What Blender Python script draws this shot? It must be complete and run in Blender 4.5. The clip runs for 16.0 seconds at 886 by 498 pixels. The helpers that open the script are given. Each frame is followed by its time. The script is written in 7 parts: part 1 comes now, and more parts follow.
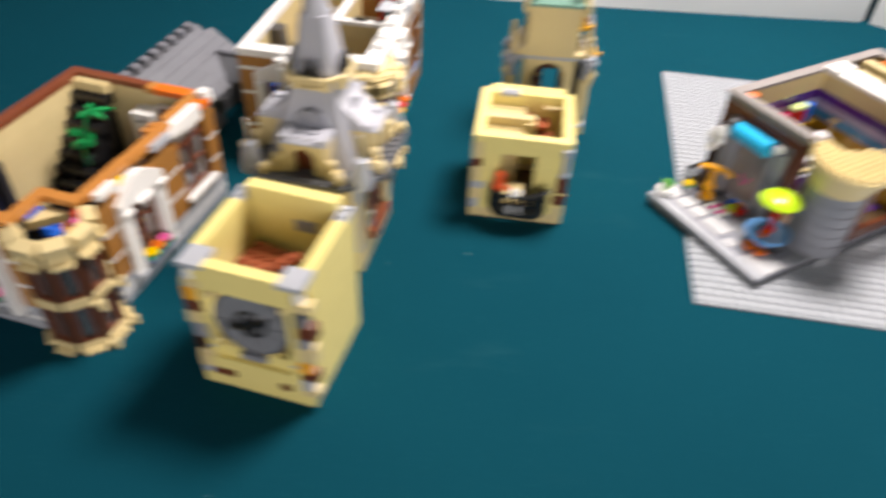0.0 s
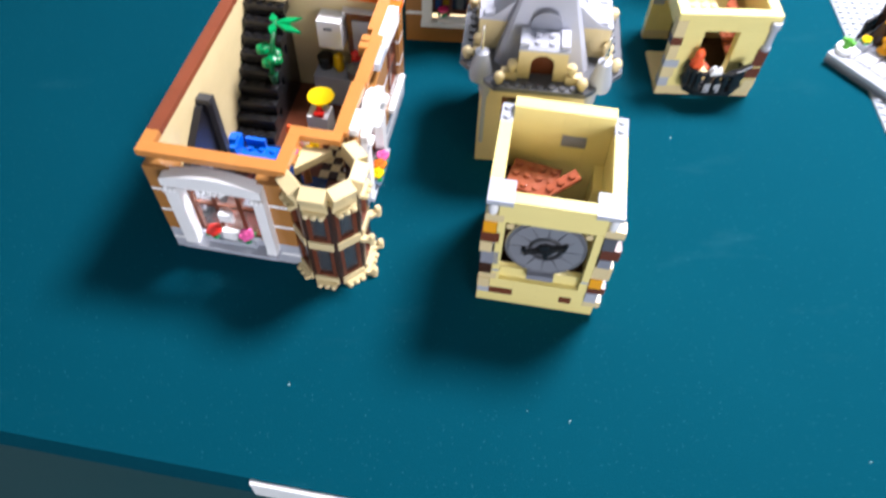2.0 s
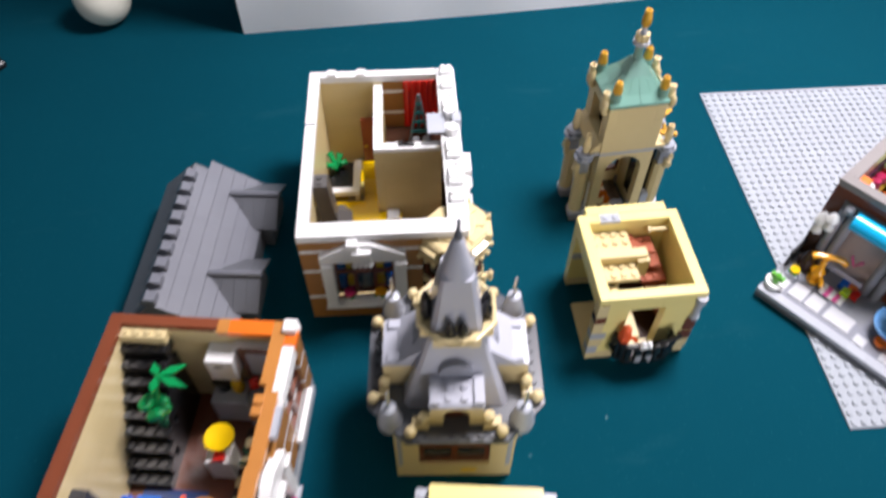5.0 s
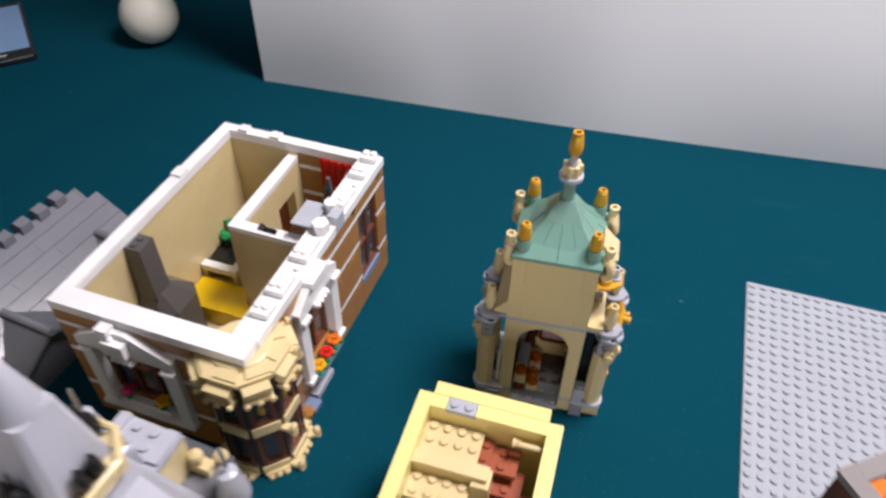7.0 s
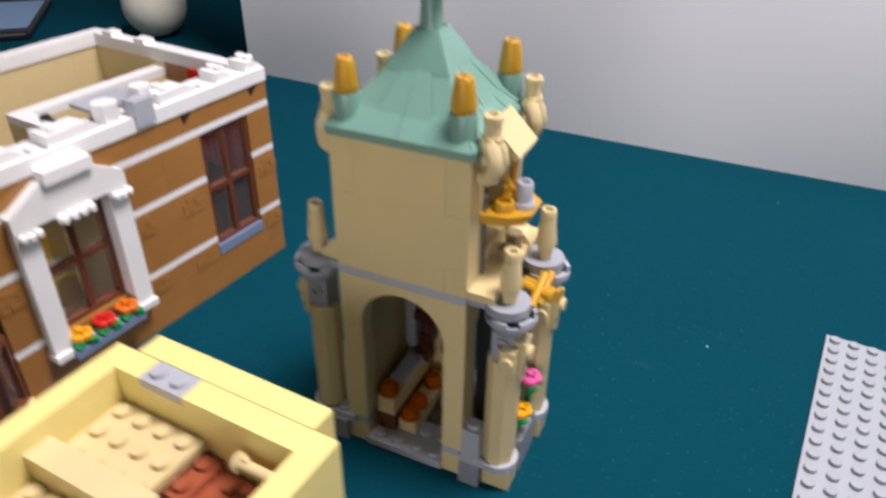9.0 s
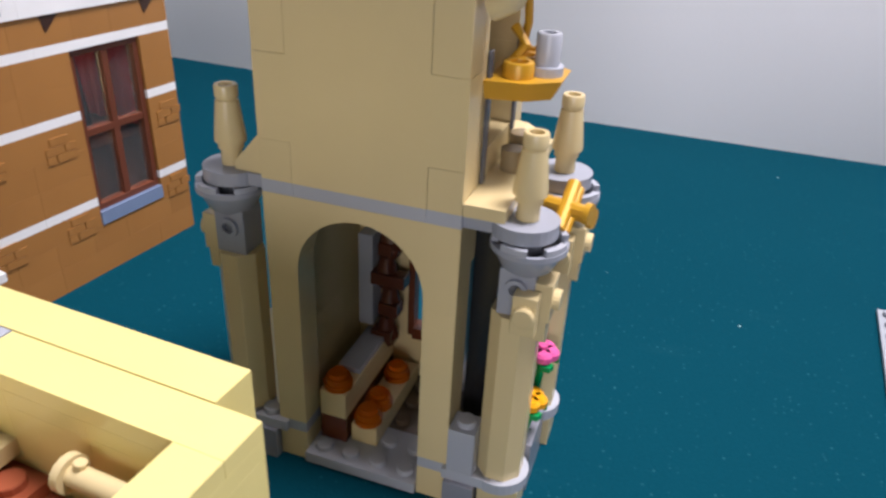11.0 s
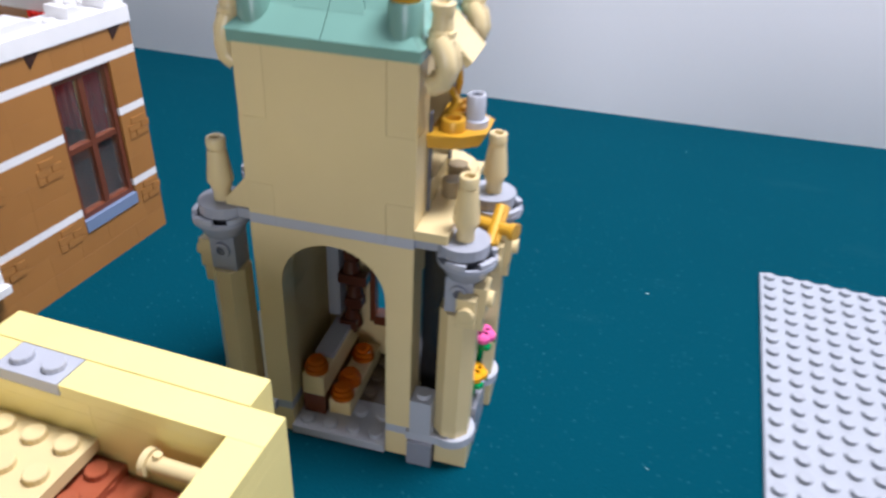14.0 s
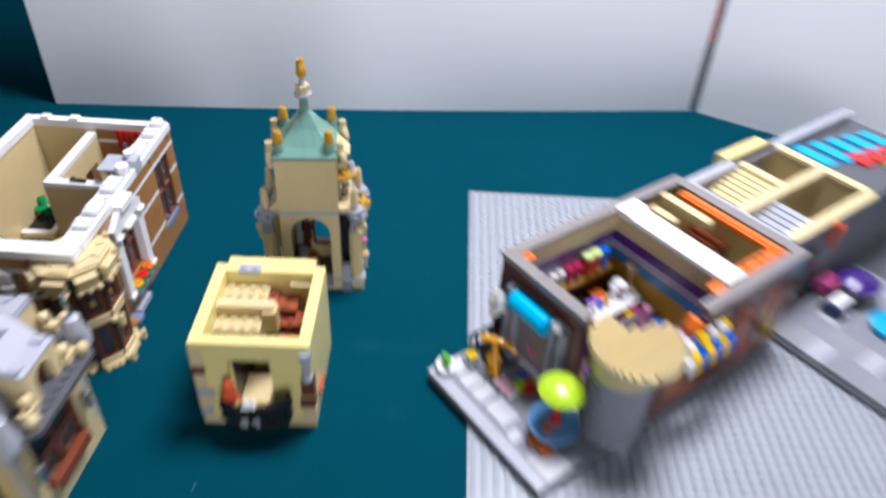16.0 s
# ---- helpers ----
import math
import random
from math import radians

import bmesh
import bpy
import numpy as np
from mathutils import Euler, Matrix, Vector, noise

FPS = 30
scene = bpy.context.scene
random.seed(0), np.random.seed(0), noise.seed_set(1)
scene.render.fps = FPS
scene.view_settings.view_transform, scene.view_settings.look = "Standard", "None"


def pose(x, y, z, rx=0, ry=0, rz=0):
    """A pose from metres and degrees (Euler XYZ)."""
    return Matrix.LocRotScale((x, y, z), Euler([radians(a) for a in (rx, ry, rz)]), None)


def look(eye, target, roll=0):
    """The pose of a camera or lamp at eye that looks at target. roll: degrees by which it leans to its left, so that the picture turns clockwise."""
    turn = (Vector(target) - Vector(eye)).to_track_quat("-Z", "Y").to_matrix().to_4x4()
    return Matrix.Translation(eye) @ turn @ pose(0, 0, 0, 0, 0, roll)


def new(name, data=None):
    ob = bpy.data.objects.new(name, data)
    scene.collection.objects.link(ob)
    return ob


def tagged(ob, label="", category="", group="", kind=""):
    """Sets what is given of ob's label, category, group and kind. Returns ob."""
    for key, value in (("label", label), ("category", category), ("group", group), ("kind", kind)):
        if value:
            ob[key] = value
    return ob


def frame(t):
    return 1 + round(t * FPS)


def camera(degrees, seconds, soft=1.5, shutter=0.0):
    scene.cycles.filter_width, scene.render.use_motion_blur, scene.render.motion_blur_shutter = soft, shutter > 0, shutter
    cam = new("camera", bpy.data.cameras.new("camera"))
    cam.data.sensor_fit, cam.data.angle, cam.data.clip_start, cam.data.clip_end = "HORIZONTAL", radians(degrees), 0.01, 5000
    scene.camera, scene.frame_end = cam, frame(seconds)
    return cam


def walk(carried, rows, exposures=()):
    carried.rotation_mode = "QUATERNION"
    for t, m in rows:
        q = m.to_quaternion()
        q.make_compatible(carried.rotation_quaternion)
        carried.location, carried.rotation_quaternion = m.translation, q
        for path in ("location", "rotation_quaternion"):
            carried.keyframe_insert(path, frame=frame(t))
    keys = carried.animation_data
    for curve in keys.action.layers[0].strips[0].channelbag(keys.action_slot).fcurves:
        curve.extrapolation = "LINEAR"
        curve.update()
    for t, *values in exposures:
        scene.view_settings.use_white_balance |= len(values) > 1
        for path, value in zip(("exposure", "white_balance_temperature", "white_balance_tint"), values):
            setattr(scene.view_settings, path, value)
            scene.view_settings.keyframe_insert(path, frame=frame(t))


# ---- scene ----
EXPOSURES = [(0.0, -0.27, 7380, 10), (0.5, -0.24, 7150, 12), (1.0, -0.12, 6900, 13), (2.0, 0.50, 6200, 12), (3.0, 0.45, 6150, 12), (4.0, 0.11, 6250, 12), (5.0, -0.35, 6500, 13), (8.0, -0.90, 6700, 15), (9.0, -0.85, 6720, 14), (9.6, -0.79, 6720, 14), (11.8, -0.63, 6250, 16),
             (13.0, -0.57, 6120, 15), (15.0, -0.52, 6050, 12), (16.0, -0.68, 6050, 12)]
cam = camera(63.0, 16.0, soft=2.6, shutter=0.9)
PATH = [
    (0, (0.0047, 0.0100, 0.3925), (0.0035, 0.7636, -0.2647), 3.15),
    (0.1, (-0.0238, 0.0154, 0.3883), (-0.0245, 0.7642, -0.2745), 2.88),
    (0.5, (-0.0847, 0.0423, 0.3692), (-0.0933, 0.7630, -0.3240), 0.15),
    (1, (-0.1505, 0.0585, 0.3685), (-0.1157, 0.7435, -0.3590), 0.80),
    (1.5, (-0.1865, 0.0584, 0.3899), (-0.1450, 0.6955, -0.3797), 0.22),
    (2, (-0.2005, 0.0562, 0.4267), (-0.1403, 0.6299, -0.3902), 2.14),
    (2.5, (-0.2060, 0.0636, 0.4585), (-0.1180, 0.6448, -0.3504), 1.95),
    (3, (-0.2148, 0.0860, 0.4847), (-0.1168, 0.6593, -0.3287), 1.12),
    (3.5, (-0.2235, 0.1101, 0.4948), (-0.1007, 0.6725, -0.3229), 2.17),
    (4, (-0.2109, 0.1446, 0.4996), (-0.1116, 0.7259, -0.3081), -0.45),
    (4.5, (-0.1748, 0.1939, 0.5121), (-0.0461, 0.7975, -0.2747), 0.69),
    (5, (-0.1448, 0.2435, 0.5099), (-0.0228, 0.8534, -0.2732), 0.20),
    (5.2, (-0.1274, 0.2611, 0.5105), (-0.0156, 0.8733, -0.2723), 0.21),
    (7.3, (0.1031, 0.3914, 0.3734), (-0.0872, 1.1003, -0.3057), -0.37),
    (7.5, (0.1099, 0.4144, 0.3454), (-0.1144, 1.1193, -0.3275), -1.42),
    (8, (0.1344, 0.4451, 0.2849), (-0.1218, 1.1768, -0.3467), -0.21),
    (8.5, (0.1611, 0.4599, 0.2517), (-0.1413, 1.2160, -0.3288), -0.51),
    (9, (0.1846, 0.4738, 0.2206), (-0.1429, 1.2524, -0.3147), 0.71),
    (9.5, (0.1950, 0.4890, 0.1939), (-0.1340, 1.2688, -0.3387), 2.40),
    (9.7, (0.1918, 0.4949, 0.1844), (-0.1422, 1.2814, -0.3351), 2.05),
    (11.8, (0.1378, 0.5218, 0.1445), (-0.0437, 1.3847, -0.3270), 3.72),
    (12, (0.1361, 0.5220, 0.1447), (-0.0332, 1.3832, -0.3346), 3.79),
    (12.5, (0.1350, 0.5188, 0.1421), (-0.0132, 1.3782, -0.3474), 4.34),
    (13, (0.1319, 0.5156, 0.1488), (0.0113, 1.3755, -0.3471), 4.18),
    (13.5, (0.1428, 0.5059, 0.1692), (0.0024, 1.3503, -0.3478), 3.73),
    (14, (0.1585, 0.4896, 0.1845), (-0.0047, 1.3195, -0.3490), 3.02),
    (14.5, (0.1733, 0.4571, 0.2219), (0.0467, 1.2855, -0.3238), 4.20),
    (15, (0.1856, 0.3916, 0.2874), (0.1292, 1.2059, -0.2902), 4.73),
    (15.4, (0.1930, 0.3240, 0.3420), (0.1615, 1.1195, -0.2635), 2.90),
    (15.5, (0.1897, 0.3049, 0.3566), (0.1754, 1.0906, -0.2619), 3.36),
    (15.8, (0.1698, 0.2286, 0.3999), (0.2115, 1.0174, -0.2133), 3.03),
    (16, (0.1459, 0.1663, 0.4265), (0.2428, 0.9453, -0.1930), 3.18),
]
walk(cam, [(t, look(eye, target, roll)) for t, eye, target, roll in PATH], EXPOSURES)

# ---- light: a closed white room with one ceiling lamp and an added front fill ----
world = bpy.data.worlds.new("room_light")
scene.world = world
world.use_nodes = True
world.node_tree.nodes["Background"].inputs[0].default_value = (0.93, 0.96, 1.0, 1)
world.node_tree.nodes["Background"].inputs[1].default_value = 0.3


def lamp(name, eye, target, size, watts, colour):
    data = bpy.data.lights.new(name, "AREA")
    data.shape, data.size, data.energy, data.color = "DISK", size, watts, colour
    ob = new(name, data)
    ob.matrix_world = look(eye, target)
    return ob


lamp("ceiling_lamp", (0.39, 0.76, 1.06), (0.05, 0.55, 0), 0.36, 31, (1.0, 0.955, 0.985))
# unseen fill lamp, added to lift the front faces and the board
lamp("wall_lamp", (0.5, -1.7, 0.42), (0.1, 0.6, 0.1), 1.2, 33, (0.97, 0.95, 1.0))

# ---- materials ----
MATS = {}


def plastic(name, colour, rough=0.24, metal=0.0, glow=0.0, bump=0.02, vary=0.06):
    """Moulded plastic: fine scuffs, slight waviness and a small difference from piece to piece."""
    if name in MATS:
        return MATS[name]
    m = bpy.data.materials.new(name)
    m.use_nodes = True
    nt = m.node_tree
    b = nt.nodes["Principled BSDF"]
    tc = nt.nodes.new("ShaderNodeTexCoord")
    inf = nt.nodes.new("ShaderNodeObjectInfo")
    n1 = nt.nodes.new("ShaderNodeTexNoise")
    n1.inputs["Scale"].default_value, n1.inputs["Detail"].default_value = 55, 3
    n2 = nt.nodes.new("ShaderNodeTexNoise")
    n2.inputs["Scale"].default_value, n2.inputs["Detail"].default_value = 900, 4
    nt.links.new(tc.outputs["Object"], n1.inputs["Vector"])
    nt.links.new(tc.outputs["Object"], n2.inputs["Vector"])
    add = nt.nodes.new("ShaderNodeMath")
    add.operation = "MULTIPLY_ADD"
    add.inputs[1].default_value = 0.4
    nt.links.new(inf.outputs["Random"], add.inputs[0])
    nt.links.new(n1.outputs["Fac"], add.inputs[2])
    rng = nt.nodes.new("ShaderNodeMapRange")
    rng.inputs["From Min"].default_value, rng.inputs["From Max"].default_value = 0.3, 1.1
    rng.inputs["To Min"].default_value, rng.inputs["To Max"].default_value = 1 - vary, 1 + vary
    nt.links.new(add.outputs[0], rng.inputs["Value"])
    hsv = nt.nodes.new("ShaderNodeHueSaturation")
    hsv.inputs["Color"].default_value = (*colour, 1)
    nt.links.new(rng.outputs[0], hsv.inputs["Value"])
    nt.links.new(hsv.outputs[0], b.inputs["Base Color"])
    rr = nt.nodes.new("ShaderNodeMapRange")
    rr.inputs["To Min"].default_value, rr.inputs["To Max"].default_value = rough * 0.88, rough * 1.2
    nt.links.new(n2.outputs["Fac"], rr.inputs["Value"])
    nt.links.new(rr.outputs[0], b.inputs["Roughness"])
    b.inputs["Metallic"].default_value = metal
    bp = nt.nodes.new("ShaderNodeBump")
    bp.inputs["Strength"].default_value, bp.inputs["Distance"].default_value = bump, 0.002
    nt.links.new(n1.outputs["Fac"], bp.inputs["Height"])
    nt.links.new(bp.outputs[0], b.inputs["Normal"])
    MATS[name] = m
    return m


def clear(name, colour, rough=0.05, alpha=0.35):
    """Transparent moulded plastic: tinted glass."""
    m = bpy.data.materials.new(name)
    m.use_nodes = True
    b = m.node_tree.nodes["Principled BSDF"]
    b.inputs["Base Color"].default_value = (*colour, 1)
    b.inputs["Roughness"].default_value = rough
    b.inputs["Transmission Weight"].default_value = 1 - alpha
    b.inputs["IOR"].default_value = 1.3
    MATS[name] = m
    return m


YEL = plastic("pale_yellow_plastic", (0.80, 0.685, 0.268), vary=0.035)
TAN = plastic("tan_plastic", (0.655, 0.535, 0.288), vary=0.035)
NOUG = plastic("nougat_plastic", (0.34, 0.155, 0.042))
ORNG = plastic("earth_orange_plastic", (0.50, 0.205, 0.05))
ORANGE = plastic("orange_plastic", (0.75, 0.16, 0.015))
RBRN = plastic("reddish_brown_plastic", (0.13, 0.038, 0.018))
COPR = plastic("fox_brown_plastic", (0.33, 0.085, 0.04))
DBRN = plastic("dark_brown_plastic", (0.045, 0.02, 0.012))
WHT = plastic("white_plastic", (0.80, 0.80, 0.80))
LGR = plastic("light_grey_plastic", (0.40, 0.42, 0.47))
PLATE = plastic("pale_grey_plastic", (0.36, 0.388, 0.43))
MGR = plastic("stone_grey_plastic", (0.24, 0.25, 0.29))
DGR = plastic("dark_grey_plastic", (0.10, 0.105, 0.12))
BLK = plastic("black_plastic", (0.012, 0.012, 0.013))
SGRN = plastic("sand_green_plastic", (0.165, 0.325, 0.27))
GOLD = plastic("pearl_gold_plastic", (0.58, 0.31, 0.02), rough=0.34, metal=0.15)
BGOLD = plastic("bright_orange_gold_plastic", (0.80, 0.36, 0.01))
GRN = plastic("green_plastic", (0.0, 0.26, 0.07))
DGRN = plastic("dark_green_plastic", (0.01, 0.08, 0.04))
LIME = plastic("lime_plastic", (0.42, 0.65, 0.02))
BLUE = plastic("blue_plastic", (0.004, 0.12, 0.60))
NAVY = plastic("navy_plastic", (0.012, 0.02, 0.07))
SBLU = plastic("sand_blue_plastic", (0.18, 0.24, 0.37))
AZUR = plastic("azure_plastic", (0.0, 0.42, 0.75))
RED = plastic("red_plastic", (0.62, 0.02, 0.012))
CORAL = plastic("coral_plastic", (0.80, 0.11, 0.03))
PINK = plastic("pink_plastic", (0.78, 0.12, 0.36))
YELO = plastic("yellow_plastic", (0.85, 0.55, 0.0))
PURP = plastic("purple_plastic", (0.10, 0.03, 0.24))
MUST = plastic("mustard_plastic", (0.42, 0.24, 0.02))
CHRM = plastic("chrome_plastic", (0.75, 0.75, 0.76), rough=0.12, metal=0.9)
CLR = clear("clear_pane", (0.72, 0.74, 0.74), rough=0.06, alpha=0.03)
TORN = clear("trans_orange_plastic", (1.0, 0.22, 0.006), rough=0.05, alpha=0.4)


def rough_surface(name, colour, dark, scale, rough, bump, speck=None, spec=0.5):
    """A large surface with cloudy stains, grain and, if wanted, pale specks."""
    m = bpy.data.materials.new(name)
    m.use_nodes = True
    nt = m.node_tree
    b = nt.nodes["Principled BSDF"]
    tc = nt.nodes.new("ShaderNodeTexCoord")
    n1 = nt.nodes.new("ShaderNodeTexNoise")
    n1.inputs["Scale"].default_value, n1.inputs["Detail"].default_value, n1.inputs["Roughness"].default_value = scale, 5, 0.6
    n2 = nt.nodes.new("ShaderNodeTexNoise")
    n2.inputs["Scale"].default_value, n2.inputs["Detail"].default_value = scale * 160, 3
    for n in (n1, n2):
        nt.links.new(tc.outputs["Object"], n.inputs["Vector"])
    mix = nt.nodes.new("ShaderNodeMix")
    mix.data_type = "RGBA"
    mix.inputs["A"].default_value, mix.inputs["B"].default_value = (*dark, 1), (*colour, 1)
    add = nt.nodes.new("ShaderNodeMath")
    add.operation, add.use_clamp = "MULTIPLY_ADD", True
    add.inputs[1].default_value = 0.5
    nt.links.new(n2.outputs["Fac"], add.inputs[0])
    half = nt.nodes.new("ShaderNodeMath")
    half.operation = "MULTIPLY"
    half.inputs[1].default_value = 0.5
    nt.links.new(n1.outputs["Fac"], half.inputs[0])
    nt.links.new(half.outputs[0], add.inputs[2])
    nt.links.new(add.outputs[0], mix.inputs["Factor"])
    out = mix.outputs["Result"]
    if speck:
        vo = nt.nodes.new("ShaderNodeTexVoronoi")
        vo.inputs["Scale"].default_value = 34
        nt.links.new(tc.outputs["Object"], vo.inputs["Vector"])
        lt = nt.nodes.new("ShaderNodeMath")
        lt.operation = "LESS_THAN"
        lt.inputs[1].default_value = 0.024
        nt.links.new(vo.outputs["Distance"], lt.inputs[0])
        sep = nt.nodes.new("ShaderNodeSeparateColor")
        nt.links.new(vo.outputs["Color"], sep.inputs[0])
        gt = nt.nodes.new("ShaderNodeMath")
        gt.operation = "GREATER_THAN"
        gt.inputs[1].default_value = 0.6
        nt.links.new(sep.outputs[0], gt.inputs[0])
        mul = nt.nodes.new("ShaderNodeMath")
        mul.operation = "MULTIPLY"
        nt.links.new(lt.outputs[0], mul.inputs[0])
        nt.links.new(gt.outputs[0], mul.inputs[1])
        sm = nt.nodes.new("ShaderNodeMix")
        sm.data_type = "RGBA"
        sm.inputs["B"].default_value = (*speck, 1)
        nt.links.new(mul.outputs[0], sm.inputs["Factor"])
        nt.links.new(out, sm.inputs["A"])
        out = sm.outputs["Result"]
        # fine lint
        v2 = nt.nodes.new("ShaderNodeTexVoronoi")
        v2.inputs["Scale"].default_value = 420
        nt.links.new(tc.outputs["Object"], v2.inputs["Vector"])
        l2 = nt.nodes.new("ShaderNodeMapRange")
        l2.inputs["From Min"].default_value, l2.inputs["From Max"].default_value = 0.25, 0.05
        nt.links.new(v2.outputs["Distance"], l2.inputs["Value"])
        c2 = nt.nodes.new("ShaderNodeSeparateColor")
        nt.links.new(v2.outputs["Color"], c2.inputs[0])
        p2 = nt.nodes.new("ShaderNodeMath")
        p2.operation = "POWER"
        p2.inputs[1].default_value = 4
        nt.links.new(c2.outputs[0], p2.inputs[0])
        m2 = nt.nodes.new("ShaderNodeMath")
        m2.operation = "MULTIPLY"
        nt.links.new(l2.outputs[0], m2.inputs[0])
        nt.links.new(p2.outputs[0], m2.inputs[1])
        d2 = nt.nodes.new("ShaderNodeMix")
        d2.data_type = "RGBA"
        d2.inputs["B"].default_value = (0.02, 0.12, 0.155, 1)
        nt.links.new(m2.outputs[0], d2.inputs["Factor"])
        nt.links.new(out, d2.inputs["A"])
        out = d2.outputs["Result"]
        # faint pale rubbed streaks
        mp = nt.nodes.new("ShaderNodeMapping")
        mp.inputs["Scale"].default_value = (5, 17, 1)
        mp.inputs["Rotation"].default_value = (0, 0, 0.5)
        nt.links.new(tc.outputs["Object"], mp.inputs["Vector"])
        n3 = nt.nodes.new("ShaderNodeTexNoise")
        n3.inputs["Scale"].default_value, n3.inputs["Detail"].default_value, n3.inputs["Roughness"].default_value = 1.6, 6, 0.65
        nt.links.new(mp.outputs[0], n3.inputs["Vector"])
        r3 = nt.nodes.new("ShaderNodeMapRange")
        r3.inputs["From Min"].default_value, r3.inputs["From Max"].default_value, r3.inputs["To Max"].default_value = 0.6, 0.85, 0.2
        nt.links.new(n3.outputs["Fac"], r3.inputs["Value"])
        s3 = nt.nodes.new("ShaderNodeMix")
        s3.data_type = "RGBA"
        s3.inputs["B"].default_value = (0.03, 0.12, 0.15, 1)
        nt.links.new(r3.outputs[0], s3.inputs["Factor"])
        nt.links.new(out, s3.inputs["A"])
        out = s3.outputs["Result"]
    nt.links.new(out, b.inputs["Base Color"])
    b.inputs["Roughness"].default_value = rough
    b.inputs["Specular IOR Level"].default_value = spec
    bp = nt.nodes.new("ShaderNodeBump")
    bp.inputs["Strength"].default_value, bp.inputs["Distance"].default_value = bump, 0.001
    nt.links.new(n2.outputs["Fac"], bp.inputs["Height"])
    nt.links.new(bp.outputs[0], b.inputs["Normal"])
    return m


CLOTH = rough_surface("teal_felt", (0.001, 0.058, 0.086), (0.0, 0.040, 0.063), 6, 0.9, 0.3, speck=(0.22, 0.36, 0.38), spec=0.04)
BOARD = rough_surface("white_foam_board", (0.88, 0.885, 0.90), (0.84, 0.85, 0.87), 3, 0.5, 0.05)
PAINT = rough_surface("room_paint", (0.80, 0.80, 0.80), (0.74, 0.74, 0.75), 2, 0.8, 0.1)
FLOOR = rough_surface("floor_tile", (0.05, 0.16, 0.17), (0.03, 0.11, 0.13), 3, 0.4, 0.1)

# ---- building tools: x and y in studs of 8 mm, z in plates of 3.2 mm ----
U, PH = 0.008, 0.0032
SHAPES = {}


def thing(name, m, label, category, group="", kind=""):
    ob = new(name)
    ob.empty_display_size = 0.01
    ob.matrix_world = m
    return tagged(ob, label, category, group, kind)


def part(name, bm, material, parent=None, label="", smooth=False):
    """Links a bmesh as one mesh object under a thing or a part."""
    me = bpy.data.meshes.new(name)
    bm.to_mesh(me)
    bm.free()
    me.materials.append(material)
    if smooth:
        me.shade_smooth()
        me.set_sharp_from_angle(angle=radians(35))
    ob = new(name, me)
    ob.parent = parent
    return tagged(ob, label) if label else ob


def V(x, y, z):
    return Vector((x * U, y * U, z * PH))


def box(bm, x0, y0, z0, x1, y1, z1, cham=0.00014):
    """A block with small chamfers."""
    a, b = V(x0, y0, z0), V(x1, y1, z1)
    made = bmesh.ops.create_cube(bm, size=1)["verts"]
    d = b - a
    bmesh.ops.transform(bm, matrix=Matrix.Translation((a + b) / 2) @ Matrix.Diagonal((*d, 1)), verts=made)
    c = min(cham, 0.3 * min(abs(v) for v in d))
    if c > 0:
        edges = list({e for v in made for e in v.link_edges})
        bmesh.ops.bevel(bm, geom=edges, offset=c, segments=1, affect="EDGES")
    return bm


def prism(bm, pts, z0, z1, top=None):
    """An upright prism over a plan outline in studs; top: another outline for the upper face."""
    lo = [bm.verts.new(V(x, y, z0)) for x, y in pts]
    hi = [bm.verts.new(V(x, y, z1)) for x, y in (top or pts)]
    n = len(pts)
    fs = [bm.faces.new(lo[::-1]), bm.faces.new(hi)]
    fs += [bm.faces.new((lo[i], lo[(i + 1) % n], hi[(i + 1) % n], hi[i])) for i in range(n)]
    bmesh.ops.recalc_face_normals(bm, faces=fs)
    return bm


def side_prism(bm, pts, a0, a1, axis="y"):
    """A prism whose outline stands upright: pts are (along, z); axis is the way it is pulled."""
    def at(p, a):
        return V(p[0], a, p[1]) if axis == "y" else V(a, p[0], p[1])
    lo = [bm.verts.new(at(p, a0)) for p in pts]
    hi = [bm.verts.new(at(p, a1)) for p in pts]
    n = len(pts)
    fs = [bm.faces.new(lo[::-1]), bm.faces.new(hi)]
    fs += [bm.faces.new((lo[i], lo[(i + 1) % n], hi[(i + 1) % n], hi[i])) for i in range(n)]
    bmesh.ops.recalc_face_normals(bm, faces=fs)
    return bm


def lathe(bm, x, y, prof, n=20, axis="z"):
    """A turned body: prof is (radius in studs, height in plates) from foot to top."""
    rings = []
    for r, z in prof:
        ring = []
        for i in range(n):
            a = 2 * math.pi * i / n
            c, s = r * math.cos(a) * U, r * math.sin(a) * U
            if axis == "z":
                co = Vector((x * U + c, y * U + s, z * PH))
            elif axis == "y":
                co = Vector((x * U + c, z * U, y * PH + s))
            else:
                co = Vector((z * U, x * U + c, y * PH + s))
            ring.append(bm.verts.new(co))
        rings.append(ring)
    fs = [bm.faces.new(rings[0][::-1]), bm.faces.new(rings[-1])]
    for a, b in zip(rings, rings[1:]):
        fs += [bm.faces.new((a[i], a[(i + 1) % n], b[(i + 1) % n], b[i])) for i in range(n)]
    bmesh.ops.recalc_face_normals(bm, faces=fs)
    return bm


def stud(bm, x, y, z, n=14):
    return lathe(bm, x, y, [(0.3, z - 0.02), (0.3, z + 0.46), (0.275, z + 0.53)], n)


def studs(bm, xs, ys, z, n=14):
    for x in xs:
        for y in ys:
            stud(bm, x, y, z, n)
    return bm


